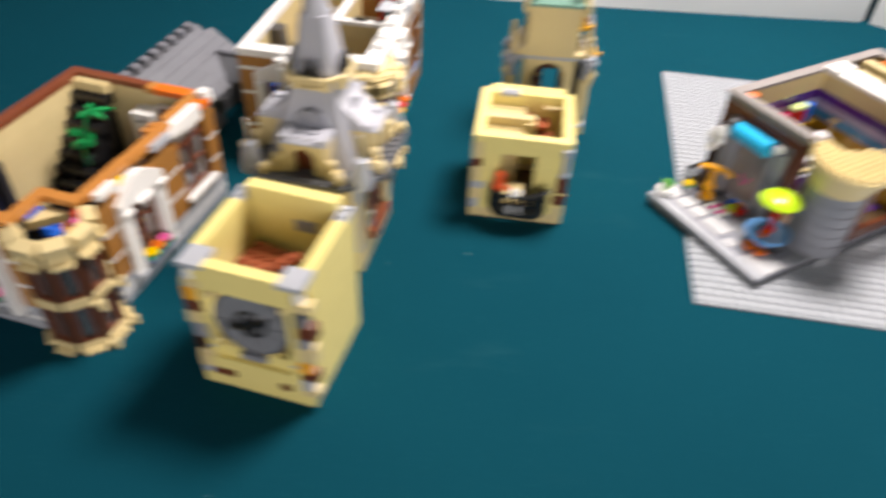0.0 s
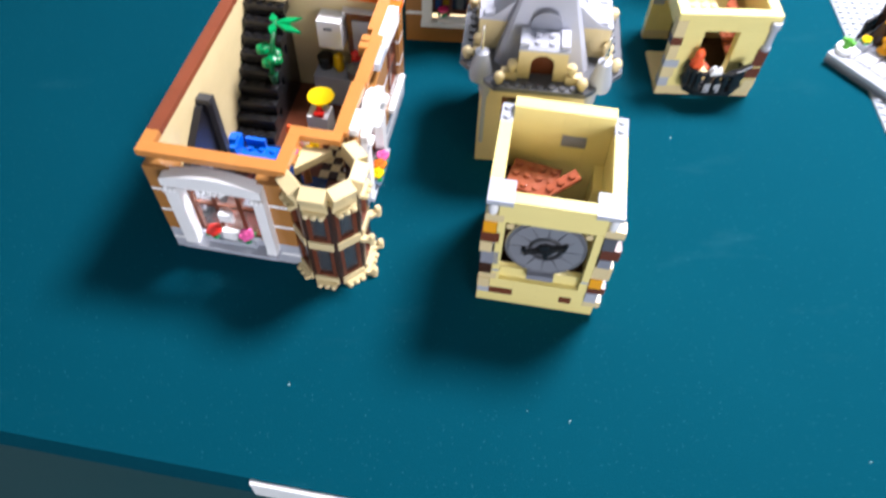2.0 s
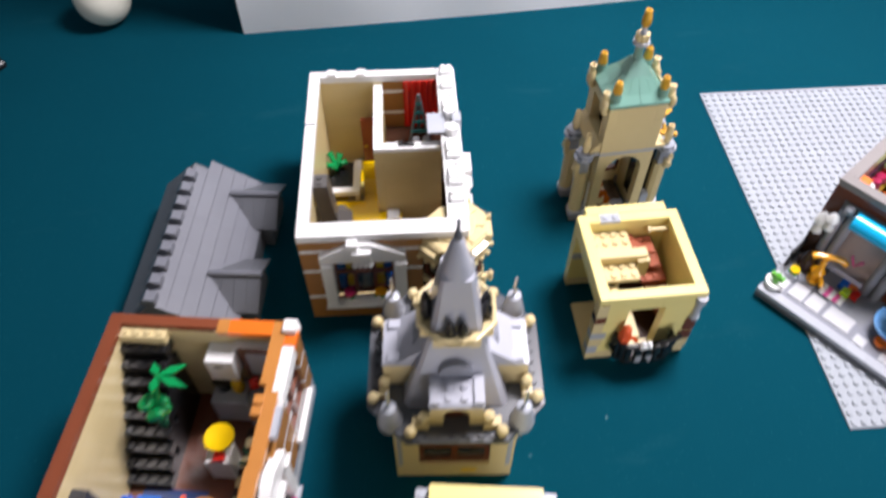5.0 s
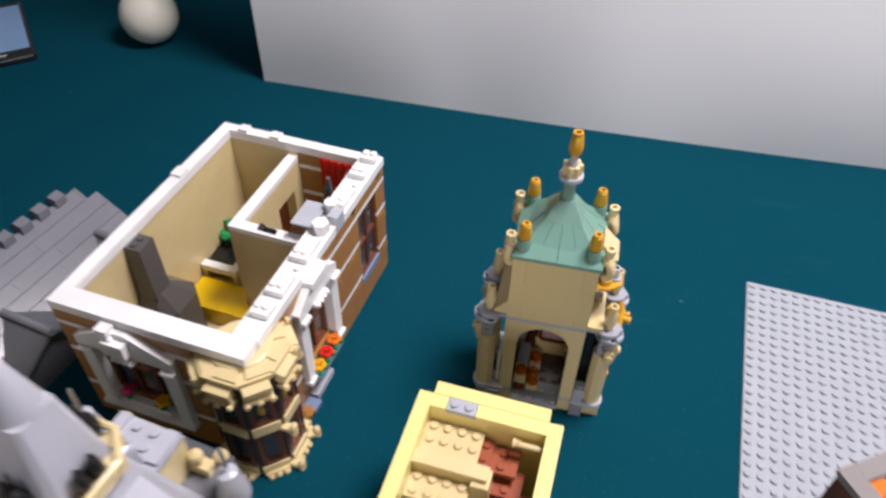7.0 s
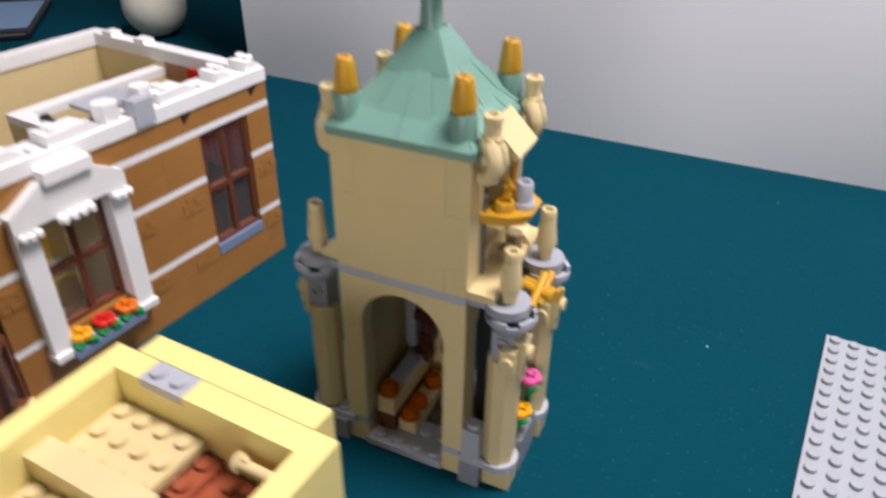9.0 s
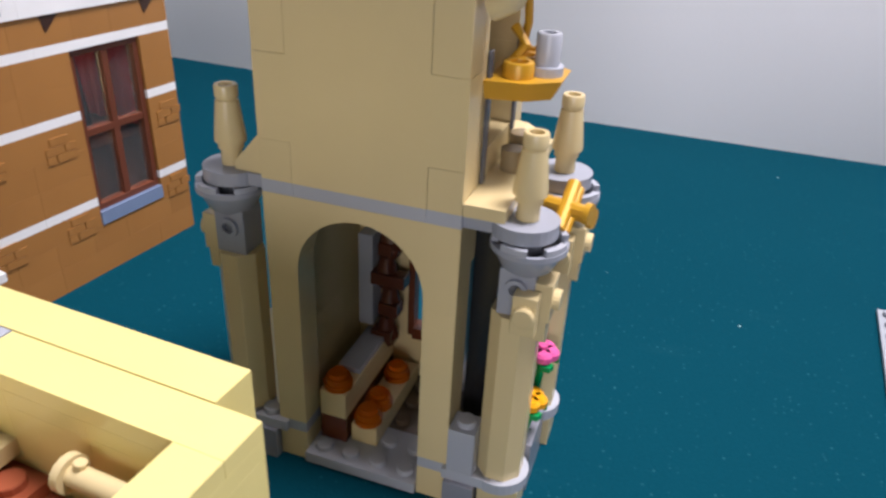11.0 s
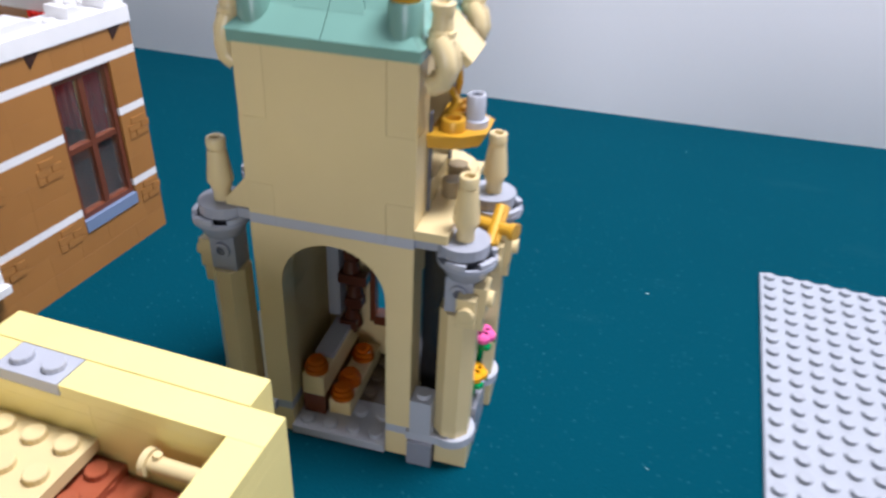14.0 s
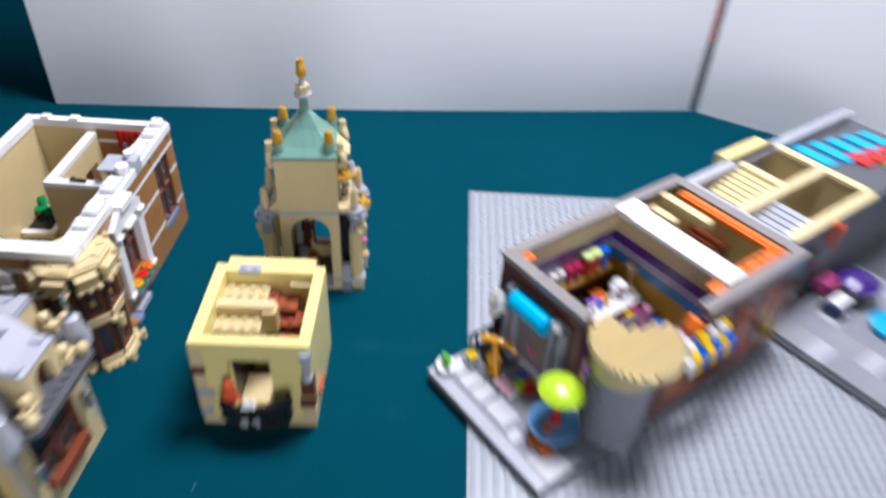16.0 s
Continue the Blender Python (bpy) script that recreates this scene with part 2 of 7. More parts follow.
def tube(bm, x, y, z0, z1, r0, r1, hole=0.16, n=18):
    """A hollow-topped cone or cylinder."""
    h = z1 - z0
    return lathe(bm, x, y, [(r0, z0), (r1, z1 - 0.15), (r1 - 0.03, z1), (hole, z1), (hole * 0.9, z1 - min(1.2, 0.5 * h))], n)


def block(w, d, h, knobs=False, cham=0.00003):
    """Shared mesh data of a brick of w x d studs and h plates, its corner at the origin."""
    key = (round(w, 3), round(d, 3), round(h, 3), knobs)
    if key not in SHAPES:
        g = 0.0025
        bm = bmesh.new()
        box(bm, g, g, 0.003, w - g, d - g, h - 0.003, cham)
        if knobs:
            studs(bm, [i + 0.5 for i in range(int(w))], [j + 0.5 for j in range(int(d))], h - 0.05, 12)
        me = bpy.data.meshes.new("block")
        bm.to_mesh(me)
        bm.free()
        SHAPES[key] = me
    return SHAPES[key]


def piece(name, parent, material, x, y, z, w, d, h, knobs=False, turn=0, label=""):
    """One brick, plate or tile as an object on shared mesh data."""
    me = block(w, d, h, knobs)
    key = (me.name, material.name)
    if key not in SHAPES:
        one = me.copy()
        one.materials.append(material)
        SHAPES[key] = one
    ob = new(name, SHAPES[key])
    ob.parent = parent
    ob.location = V(x, y, z)
    if turn:
        ob.rotation_euler = (0, 0, radians(turn))
    return tagged(ob, label) if label else ob


def cut(spans, a, b):
    out = []
    for s, e in spans:
        if b <= s or a >= e:
            out.append((s, e))
            continue
        if a > s:
            out.append((s, a))
        if b < e:
            out.append((b, e))
    return out


def wall(parent, axis, at, a0, a1, z0, courses, holes=(), thick=1, seed=1, sizes=(2, 3, 4, 6)):
    """Courses of bricks along x or y; holes are (from, to, bottom, top). courses: (plates high, material, name)."""
    rnd = random.Random(seed)
    z = z0
    for h, mat, name in courses:
        spans = [(a0, a1)]
        for ha, hb, hz0, hz1 in holes:
            if hz0 < z + h - 0.01 and hz1 > z + 0.01:
                spans = cut(spans, ha, hb)
        for s, e in spans:
            p = s
            while p < e - 0.01:
                w = min(rnd.choice(sizes), e - p)
                if e - p - w < 1.01 and e - p - w > 0.01:
                    w = e - p
                if axis == "x":
                    piece(name, parent, mat, p, at, z, w, thick, h)
                else:
                    piece(name, parent, mat, at, p, z, thick, w, h)
                p += w
        z += h
    return z


def rods(bm, pts, r, n=8):
    """A bent round bar through points in (stud, stud, plate)."""
    P = [V(*p) for p in pts]
    prev = None
    for i, p in enumerate(P):
        d = (P[min(i + 1, len(P) - 1)] - P[max(i - 1, 0)]).normalized()
        side = d.orthogonal().normalized() if prev is None else (prev - d * prev.dot(d)).normalized()
        prev = side
        up = d.cross(side)
        ring = [bm.verts.new(p + (side * math.cos(2 * math.pi * k / n) + up * math.sin(2 * math.pi * k / n)) * r * U) for k in range(n)]
        if i:
            for k in range(n):
                bm.faces.new((last[k], last[(k + 1) % n], ring[(k + 1) % n], ring[k]))
        else:
            bm.faces.new(ring[::-1])
        last = ring
    bm.faces.new(last)
    bmesh.ops.recalc_face_normals(bm, faces=bm.faces[:])
    return bm


def N():
    return bmesh.new()


def flower(parent, x, y, z, mat, r=0.42):
    """A round flower head on green leaves."""
    bm = N()
    for k in range(5):
        a = 2 * math.pi * k / 5
        lathe(bm, x + 0.5 * r * math.cos(a), y + 0.5 * r * math.sin(a), [(0.6 * r, z), (0.62 * r, z + 0.5), (0.45 * r, z + 0.75)], 10)
    lathe(bm, x, y, [(0.3 * r, z + 0.4), (0.3 * r, z + 1.0)], 10)
    part("blossom", bm, mat, parent, smooth=True)
    bm = N()
    for k in range(4):
        a = 2 * math.pi * k / 4 + 0.6
        prism(bm, [(x + 0.2 * math.cos(a), y + 0.2 * math.sin(a)), (x + 1.1 * r * math.cos(a - 0.4), y + 1.1 * r * math.sin(a - 0.4)), (x + 1.3 * r * math.cos(a), y + 1.3 * r * math.sin(a)), (x + 1.1 * r * math.cos(a + 0.4), y + 1.1 * r * math.sin(a + 0.4))], z - 0.7, z - 0.2)
    rods(bm, [(x, y, z - 2.2), (x, y, z)], 0.12, 6)
    part("leaf", bm, GRN, parent)

# ---- the table, the boards and the room ----
def slab(name, pts, z0, z1, mat, label, category):
    """An upright prism over an outline in metres."""
    bm = N()
    prism(bm, [(x / U, y / U) for x, y in pts], z0 / PH, z1 / PH)
    ob = part(name, bm, mat)
    return tagged(ob, label, category, kind="structure")


# the front edge of the table runs at a slight angle
TABLE = [(-0.95, 0.366), (0.95, -0.12), (1.35, 1.0), (1.35, 1.9), (-0.95, 1.9)]
slab("table_top", TABLE, -0.03, 0.0, CLOTH, "table top covered with dark teal felt", "table")
for x, y in ((-0.88, 0.42), (0.9, -0.02), (1.26, 1.82), (-0.88, 1.82)):
    slab("table_leg", [(x - 0.025, y - 0.025), (x + 0.025, y - 0.025), (x + 0.025, y + 0.025), (x - 0.025, y + 0.025)], -0.75, -0.03, DGR, "plain dark table leg on the floor", "table leg")
# pale edge band along the front of the table
slab("trim", [(-0.295, 0.1954), (0.95, -0.1232), (0.95, -0.1202), (-0.295, 0.1984)], -0.022, -0.002, WHT, "pale plastic edge band along the table front", "trim")
slab("floor", [(-3, -3), (3, -3), (3, 3.2), (-3, 3.2)], -0.78, -0.75, FLOOR, "pale floor below the table", "floor")
slab("ceiling", [(-3, -3), (3, -3), (3, 3.2), (-3, 3.2)], 2.0, 2.03, PAINT, "plain white ceiling", "ceiling")
for i, (a, b) in enumerate((((-3, -3), (3, -2.95)), ((-3, 3.15), (3, 3.2)), ((-3.05, -3), (-3, 3.2)), ((3, -3), (3.05, 3.2)))):
    slab("wall_" + ("south", "north", "west", "east")[i], [(a[0], a[1]), (b[0], a[1]), (b[0], b[1]), (a[0], b[1])], -0.75, 2.0, PAINT, "plain painted room wall", "wall")


def board(name, x0, y0, x1, y1, high, bow=0.0):
    """A standing foam board, its foot from (x0, y0) to (x1, y1)."""
    length, turn = math.hypot(x1 - x0, y1 - y0), math.degrees(math.atan2(y1 - y0, x1 - x0))
    t = thing(name, pose(x0, y0, 0, 0, 0, turn), "large white foam board standing on the teal table", "board", "white boards round the table")
    n = 24
    line = [(length * k / n, -bow * math.sin(math.pi * k / n)) for k in range(n + 1)]
    bm = N()
    prism(bm, [(x / U, y / U) for x, y in line] + [(x / U, (y + 0.005) / U) for x, y in line[::-1]], 0, high / PH)
    part("panel", bm, BOARD, t, smooth=True)
    return t


board("backdrop_board", -0.233, 1.003, 0.558, 0.980, 0.55, 0.008)
board("backdrop_board", 0.566, 0.976, 1.02, 0.63, 0.55)
# the dark gap and tape between the boards
t = thing("corner_strip", pose(0.561, 0.981, 0, 0, 0, -20), "dark strip with red tape between two boards", "strip")
bm = N()
box(bm, -0.4, 0.8, 0, 0.4, 1.4, 170, 0.0005)
part("strip", bm, DGR, t)
bm = N()
box(bm, -0.3, 0.7, 28, 0.3, 0.79, 44, 0.0001)
part("tape", bm, RED, t, "red tape")

# ---- the big pale grey baseplate ----
BPM = pose(0.2013, 0.4118, 0, 0, 0, -7.1) @ Matrix.Diagonal((1.0, 1.011, 1.0, 1))
bp = thing("baseplate", BPM, "large pale grey studded baseplate lying on teal felt", "baseplate")
bm = N()
box(bm, 0, 0, 0, 48, 48, 0.6, 0.0002)
part("sheet", bm, PLATE, bp)


def knob_mesh(name, mat, n=14):
    b = N()
    stud(b, 0, 0, 0, n)
    me = bpy.data.meshes.new(name)
    b.to_mesh(me)
    b.free()
    me.materials.append(mat)
    return me


KNOB = knob_mesh("stud", PLATE)
for i in range(6):
    for j in range(48):
        ob = new("stud", KNOB)
        ob.parent, ob.location = bp, V(i + 0.5, j + 0.5, 0.6)
verts, faces, n = [], [], 10
for i in range(6, 48):
    for j in range(48):
        k = len(verts)
        for z in (0.58, 1.13):
            for a in range(n):
                verts.append(V(i + 0.5 + 0.3 * math.cos(2 * math.pi * a / n), j + 0.5 + 0.3 * math.sin(2 * math.pi * a / n), z))
        faces.append([k + n + a for a in range(n)])
        faces += [(k + a, k + (a + 1) % n, k + n + (a + 1) % n, k + n + a) for a in range(n)]
me = bpy.data.meshes.new("stud_field")
me.from_pydata(verts, [], faces)
me.materials.append(PLATE)
ob = new("stud_field", me)
ob.parent = bp
tagged(ob, kind="stuff")

# ---- the pale yellow clock storey ----
CKM = pose(-0.1494, 0.3139, 0, 0, 0, -13.75) @ Matrix.Diagonal((0.985, 0.996, 1.05, 1))
ck = thing("clock_storey", CKM, "open pale yellow brick storey with a grey clock face", "toy building")
YB = [(3, YEL, "brick")]
wall(ck, "y", 0, 1, 10, 0, YB * 10 + [(1, YEL, "plate")], (), 1, 11, (2, 3, 4))
wall(ck, "y", 9, 1, 10, 0, YB * 10 + [(1, YEL, "plate")], (), 1, 12, (2, 3, 4))
wall(ck, "x", 9, 1, 9, 0, YB * 11, (), 1, 13, (2, 4))
# front: a plain foot with two brown plates, posts, lintel and the round clock
wall(ck, "x", 0, 0, 10, 0, [(3, YEL, "brick")], (), 1, 14, (3, 4))
wall(ck, "x", 0, 1, 9, 3, [(2, YEL, "plate"), (3, YEL, "brick"), (3, YEL, "brick")], [(1, 3, 3, 5), (7, 8, 3, 5), (1.7, 8.3, 8, 11)], 1, 15, (2, 3))
piece("plate", ck, RBRN, 1, -0.03, 3, 2, 1, 2, label="dark brown plate")
piece("plate", ck, RBRN, 7, -0.03, 3, 1, 1, 2)
for x in (1.02, 8.38):
    piece("post", ck, YEL, x, -0.02, 11.4, 0.6, 1, 14.8)
    piece("tile", ck, LGR, x, -0.06, 10.9, 0.6, 1, 0.5)
wall(ck, "x", 0, 1, 9, 26.2, [(3, YEL, "brick"), (1.8, YEL, "plate")], (), 1, 16, (8,))
bm = N()
for a0, z0, a1, z1 in ((1.7, 8.0, 8.3, 10.9),):
    box(bm, a0, 0.45, z0, a1, 1, z1)
part("sill_block", bm, YEL, ck)
# corner columns of small odd coloured bricks on the front edges
COLA = [(3, 2, LGR), (5, 3, TAN), (8, 2, TAN), (10, 3, DBRN), (13, 4, MGR), (17, 3, TAN), (20, 3, RBRN), (23, 3, BGOLD), (26, 2, TAN)]
COLB = [(3, 2, TAN), (5, 3, LGR), (8, 2, RBRN), (10, 3, BGOLD), (13, 4, TAN), (17, 2.5, MGR), (19.5, 3, RBRN), (22.5, 3.5, DGR), (26, 2, TAN)]
for col, x, out in ((COLA, 0, -0.16), (COLB, 9, 0.14)):
    for k, (z, h, mat) in enumerate(col):
        proud = out if k in (5, 6) else (0.15 * out if k % 2 else 0)
        piece("brick", ck, mat, x + proud, -0.12 if k % 2 else -0.02, z, 1.0 if k % 2 else 1.45, 1, h)
for x in (0.55, 9.45):
    bm = N()
    lathe(bm, x, 0.3, [(0.33, 27.9), (0.42, 28.8), (0.42, 29.4), (0.2, 30.9)], 14)
    part("knob", bm, WHT, ck, smooth=True)
# clock face: a dark disc with twelve paler raised segments round a sunken middle
bm = N()
lathe(bm, 5, 18.9, [(3.22, 0.62), (3.22, 0.40), (3.12, 0.36), (3.0, 0.40), (0.02, 0.42)], 40, "y")
face = part("clock_face", bm, plastic("dial_grey_plastic", (0.13, 0.135, 0.15)), ck, "round grey clock face with raised black pointers", True)
rnd = random.Random(8)
for k in range(12):
    a0, a1 = 2 * math.pi * (k + 0.10) / 12, 2 * math.pi * (k + 0.90) / 12
    wedge = [(1.45, a0), (2.88, a0 - 0.05), (2.95, (a0 + a1) / 2), (2.88, a1 + 0.05), (1.45, a1)]
    bm = N()
    side_prism(bm, [(5 + r * math.cos(a), 18.9 + 2.5 * r * math.sin(a)) for r, a in wedge], 0.33 - 0.03 * rnd.random(), 0.45, "y")
    part("dial_segment", bm, plastic("dial_segment_plastic", (0.20, 0.21, 0.235)), face)
ring = [(5 + 1.2 * math.cos(2 * math.pi * k / 24), 0.38, 18.9 + 1.2 * 2.5 * math.sin(2 * math.pi * k / 24)) for k in range(25)]
bm = N()
rods(bm, ring, 0.15, 6)
part("dial_ring", bm, plastic("dial_black_plastic", (0.045, 0.046, 0.05)), face, smooth=True)
bm = N()
rods(bm, [(5, 0.2, 18.9), (6.0, 0.2, 20.2), (6.5, 0.2, 20.6)], 0.24, 8)
rods(bm, [(6.3, 0.2, 19.6), (6.5, 0.2, 21.6)], 0.2, 8)
rods(bm, [(5, 0.24, 18.9), (3.9, 0.22, 17.8), (3.2, 0.22, 17.9)], 0.22, 8)
rods(bm, [(3.5, 0.22, 17.0), (3.3, 0.22, 18.9)], 0.18, 8)
rods(bm, [(5, 0.22, 18.9), (5.1, 0.2, 16.6)], 0.2, 8)
lathe(bm, 5, 18.9, [(0.62, 0.38), (0.6, 0.14), (0.25, 0.05)], 16, "y")
part("pointer", bm, BLK, face, "black clock pointers", True)
bm = N()
box(bm, 3.9, -0.1, 9.8, 6.1, 0.45, 11.2)
part("bracket", bm, MGR, ck)
for x in (1.98, 8.02):
    bm = N()
    lathe(bm, x, 24.6, [(0.3, 0.5), (0.3, 0.2)], 12, "y")
    part("knob", bm, TAN, ck)
# top tiles
for x, y, w, d in ((2, 0, 6, 1), (0, 2, 1, 6), (9, 2, 1, 6)):
    piece("tile", ck, YEL, x, y, 31, w, d, 1)
for x in (0, 8):
    piece("corner_tile", ck, LGR, x, -0.15, 31, 2, 2.2, 1.1, label="light grey corner tile")
for x in (0, 9):
    piece("plate", ck, LGR, x, 8, 31, 1, 2, 1, True, label="light grey studded plate")
piece("tile", ck, YEL, 1, 8.9, 33, 8, 1.15, 1, label="raised pale yellow back tile")
# inside
bm = N()
box(bm, 5.1, 8.93, 25.2, 7.1, 9, 28)
part("panel", bm, MGR, ck, "grey panel on the inner wall")
bm = N()
box(bm, 1, 1, 0, 9, 9, 1)
part("floor_plate", bm, DBRN, ck)
bm = N()
box(bm, 8.2, 6.4, 1, 9, 9, 21)
part("pier", bm, YEL, ck)
bm = N()
box(bm, 4.6, 5.4, 8, 7.4, 8.4, 9)
box(bm, 5.4, 6.2, 4, 7.8, 9, 5)
studs(bm, (5.6, 6.6), (6.0, 7.4), 9)
part("landing", bm, TAN, ck)
bm = N()
lathe(bm, 4.9, 21.4, [(2.1, 1.9), (2.1, 2.5), (1.8, 2.65), (0.4, 2.65)], 28, "y")
rods(bm, [(4.9, 1.0, 21.4), (4.9, 2.0, 21.4)], 0.4, 10)
back = part("clock_back", bm, LGR, ck, "light grey toothed back of the clock", True)
for k in range(18):
    a = 2 * math.pi * k / 18
    bm = N()
    rods(bm, [(4.9 + 2.15 * math.cos(a), 1.9, 21.4 + 2.15 * 2.5 * math.sin(a)), (4.9 + 2.15 * math.cos(a), 2.75, 21.4 + 2.15 * 2.5 * math.sin(a))], 0.2, 6)
    part("tooth", bm, LGR, back)


def stair_plate(name, w, d, m, label):
    """A loose fox-brown studded plate; m is its pose inside the clock storey."""
    t = thing(name, CKM @ m, label, "toy plate", "loose brown plates in the clock storey")
    bm = N()
    box(bm, 0, 0, 0, w, d, 1)
    part("body", bm, COPR, t)
    for i in range(w):
        for j in range(d):
            bm = N()
            stud(bm, i + 0.5, j + 0.5, 1)
            part("stud", bm, COPR, t)


def in_studs(x, y, z, *turn):
    return pose(x * U, y * U, z * PH, *turn)


stair_plate("brown_plate", 4, 3, in_studs(1.05, 5.5, 20.2, 4, -2, -12), "fox-brown studded plate leaning inside yellow walls")
stair_plate("brown_plate", 4, 2, in_studs(1.2, 4.1, 19.0, 3, -3, -20), "fox-brown studded plate lying among others")
stair_plate("brown_plate", 4, 1, in_studs(3.9, 3.7, 21.6, 4, -17, 34), "narrow fox-brown plate lying askew on others")
bm = N()
box(bm, 1.0, 3.6, 1, 4.6, 8.6, 18.6)
part("block", bm, DBRN, ck)
piece("support_brick", ck, TAN, 4.7, 3.7, 1, 1.6, 1.5, 18.2)

# ---- the pale yellow storey with a balcony ----
B2M = pose(0.0242, 0.5087, 0, 0, 0, -5.4) @ Matrix.Diagonal((0.997, 1.015, 0.977, 1))
b2 = thing("balcony_storey", B2M, "open pale yellow brick storey with a black balcony", "toy building")
B2C = [(3, TAN, "plate")] + [(3, YEL, "brick")] * 7 + [(1, YEL, "plate")]
wall(b2, "x", 0, 1, 9, 0, B2C, [(3.0, 6.5, 3, 21)], 1, 21, (2, 3, 4))
wall(b2, "y", 9, 0, 10, 0, B2C, (), 1, 22, (2, 3, 4))
wall(b2, "y", 0, 0, 10, 0, B2C, [(1.0, 9.0, 0, 20)], 1, 23, (2, 3, 4))
wall(b2, "x", 9, 1, 9, 0, B2C, (), 1, 24, (2, 3, 4))
for x, y, w, d in ((0, 0, 10, 1), (0, 1, 1, 8), (9, 1, 1, 8), (0, 9, 2.12, 1), (4.18, 9, 5.82, 1)):
    piece("tile", b2, YEL, x, y, 25, w, d, 1)
piece("plate", b2, LGR, 2.15, 9, 25.02, 2, 1, 1, True, label="light grey studded plate")
wall(b2, "x", 10.03, 1.0, 9.0, 0, [(3, TAN, "brick")] * 7 + [(3, YEL, "brick")] + [(2, YEL, "tile")], (), 1, 25, (8,))
# tan threshold in the wide side opening
piece("doorstep", b2, TAN, 0, 1.0, 0, 3, 5.4, 0.9)
piece("brick", b2, LGR, 0.05, 8.85, 12, 1.2, 0.15, 2)
# black sheet added to keep the interior behind the opening dark
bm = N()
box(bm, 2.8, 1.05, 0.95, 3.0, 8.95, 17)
part("recess", bm, BLK, b2, "black screen added to keep the interior dark")
# corner bricks in other colours
for z, h, mat, x, w in ((16.5, 2.5, RBRN, -0.08, 1.1), (9.5, 2.2, LGR, -0.08, 1.5), (12, 4.5, TAN, -0.05, 1.0), (19, 5, TAN, -0.05, 1.05), (3, 3, LGR, -0.05, 1.0), (6, 3.5, TAN, -0.08, 1.3)):
    piece("brick", b2, mat, x, -0.1, z, w, 1, h)
for z, h, mat, w in ((10.5, 5.5, RBRN, 1.1), (6.6, 3.2, RBRN, 1.3), (3, 3, TAN, 1.2)):
    piece("brick", b2, mat, 10.05 - w, -0.12, z, w, 1, h)
bm = N()
lathe(bm, 9.55, -0.05, [(0.5, 16.2), (0.5, 17), (0.36, 17.4), (0.36, 22), (0.52, 22.5), (0.52, 24.4)], 14)
part("pilaster", bm, LGR, b2, "light grey round pilaster", True)
# balcony
SLAB_W = plastic("pale_panel_plastic", (0.36, 0.36, 0.38))
balc = thing("balcony", B2M, "black curved balcony railing on the yellow wall", "balcony")
bm = N()
prism(bm, [(2.3, 0), (7.9, 0), (7.9, -1.1), (7.0, -1.9), (3.2, -1.9), (2.3, -1.1)], 4.2, 5.2)
part("floor_slab", bm, BLK, balc)
path = [(2.4, -0.1), (2.4, -1.1), (3.3, -1.8), (5.1, -1.95), (6.9, -1.8), (7.8, -1.1), (7.8, -0.1)]
for z, r in ((5.6, 0.2), (8.0, 0.14), (11.2, 0.24)):
    bm = N()
    rods(bm, [(x, y, z) for x, y in path], r, 8)
    part("rail", bm, BLK, balc, smooth=True)
for k in range(len(path) - 1):
    for f in (0.0, 0.5):
        x = path[k][0] * (1 - f) + path[k + 1][0] * f
        y = path[k][1] * (1 - f) + path[k + 1][1] * f
        bm = N()
        lathe(bm, x, y, [(0.22, 5.2), (0.4, 6.6), (0.2, 7.8), (0.38, 9.6), (0.24, 11.2), (0.16, 12)], 8)
        part("baluster", bm, BLK, balc, smooth=True)
bm = N()
rods(bm, [(6.3, -1.5, 11.0), (7.4, -1.5, 12.2), (8.3, -1.3, 13.4)], 0.3, 8)
part("arm", bm, BLK, balc, smooth=True)
for x in (4.0, 5.0):
    bm = N()
    box(bm, x, -2.22, 6.0, x + 0.6, -2.1, 8.8)
    part("panel", bm, SLAB_W, balc, "pale panel on the railing")
# small pale perch block and a coral ornament on the rail
t = thing("rail_perch", B2M, "small white ribbed block clipped to the balcony rail", "ornament")
bm = N()
box(bm, 4.2, -2.1, 11.3, 5.4, -1.5, 12.4, 0.0004)
lathe(bm, 4.5, -1.8, [(0.22, 12.3), (0.26, 13.4), (0.1, 13.9)], 10)
lathe(bm, 5.1, -1.8, [(0.22, 12.3), (0.26, 13.1), (0.1, 13.6)], 10)
part("perch", bm, WHT, t, smooth=True)
# bright coral ornament beside the window
t = thing("coral_ornament", B2M, "small coral ornament perched beside the balcony window", "ornament")
bm = N()
lathe(bm, 3.0, -0.75, [(0.25, 10.2), (0.6, 11.2), (0.66, 13.0), (0.46, 14.6), (0.52, 15.6), (0.3, 16.7), (0.05, 17.1)], 14)
box(bm, 2.5, -1.35, 12.2, 3.2, -0.9, 13.6, 0.0004)
rods(bm, [(3.1, -0.9, 13.4), (3.7, -1.1, 13.0), (4.1, -1.2, 11.9)], 0.2, 8)
part("figure", bm, CORAL, t, smooth=True)
# inside: landing plates, low wall and brown stairs
def landing(x, y, z, w, d, h):
    plate = piece("landing_plate", b2, TAN, x, y, z, w, d, h)
    one = None
    for i in range(w):
        for j in range(d):
            if one is None:
                bm = N()
                stud(bm, 0.5, 0.5, h - 0.01)
                one = part("stud", bm, TAN, plate)
            else:
                ob = new("stud", one.data)
                ob.parent = plate
                ob.location = V(i, j, 0)


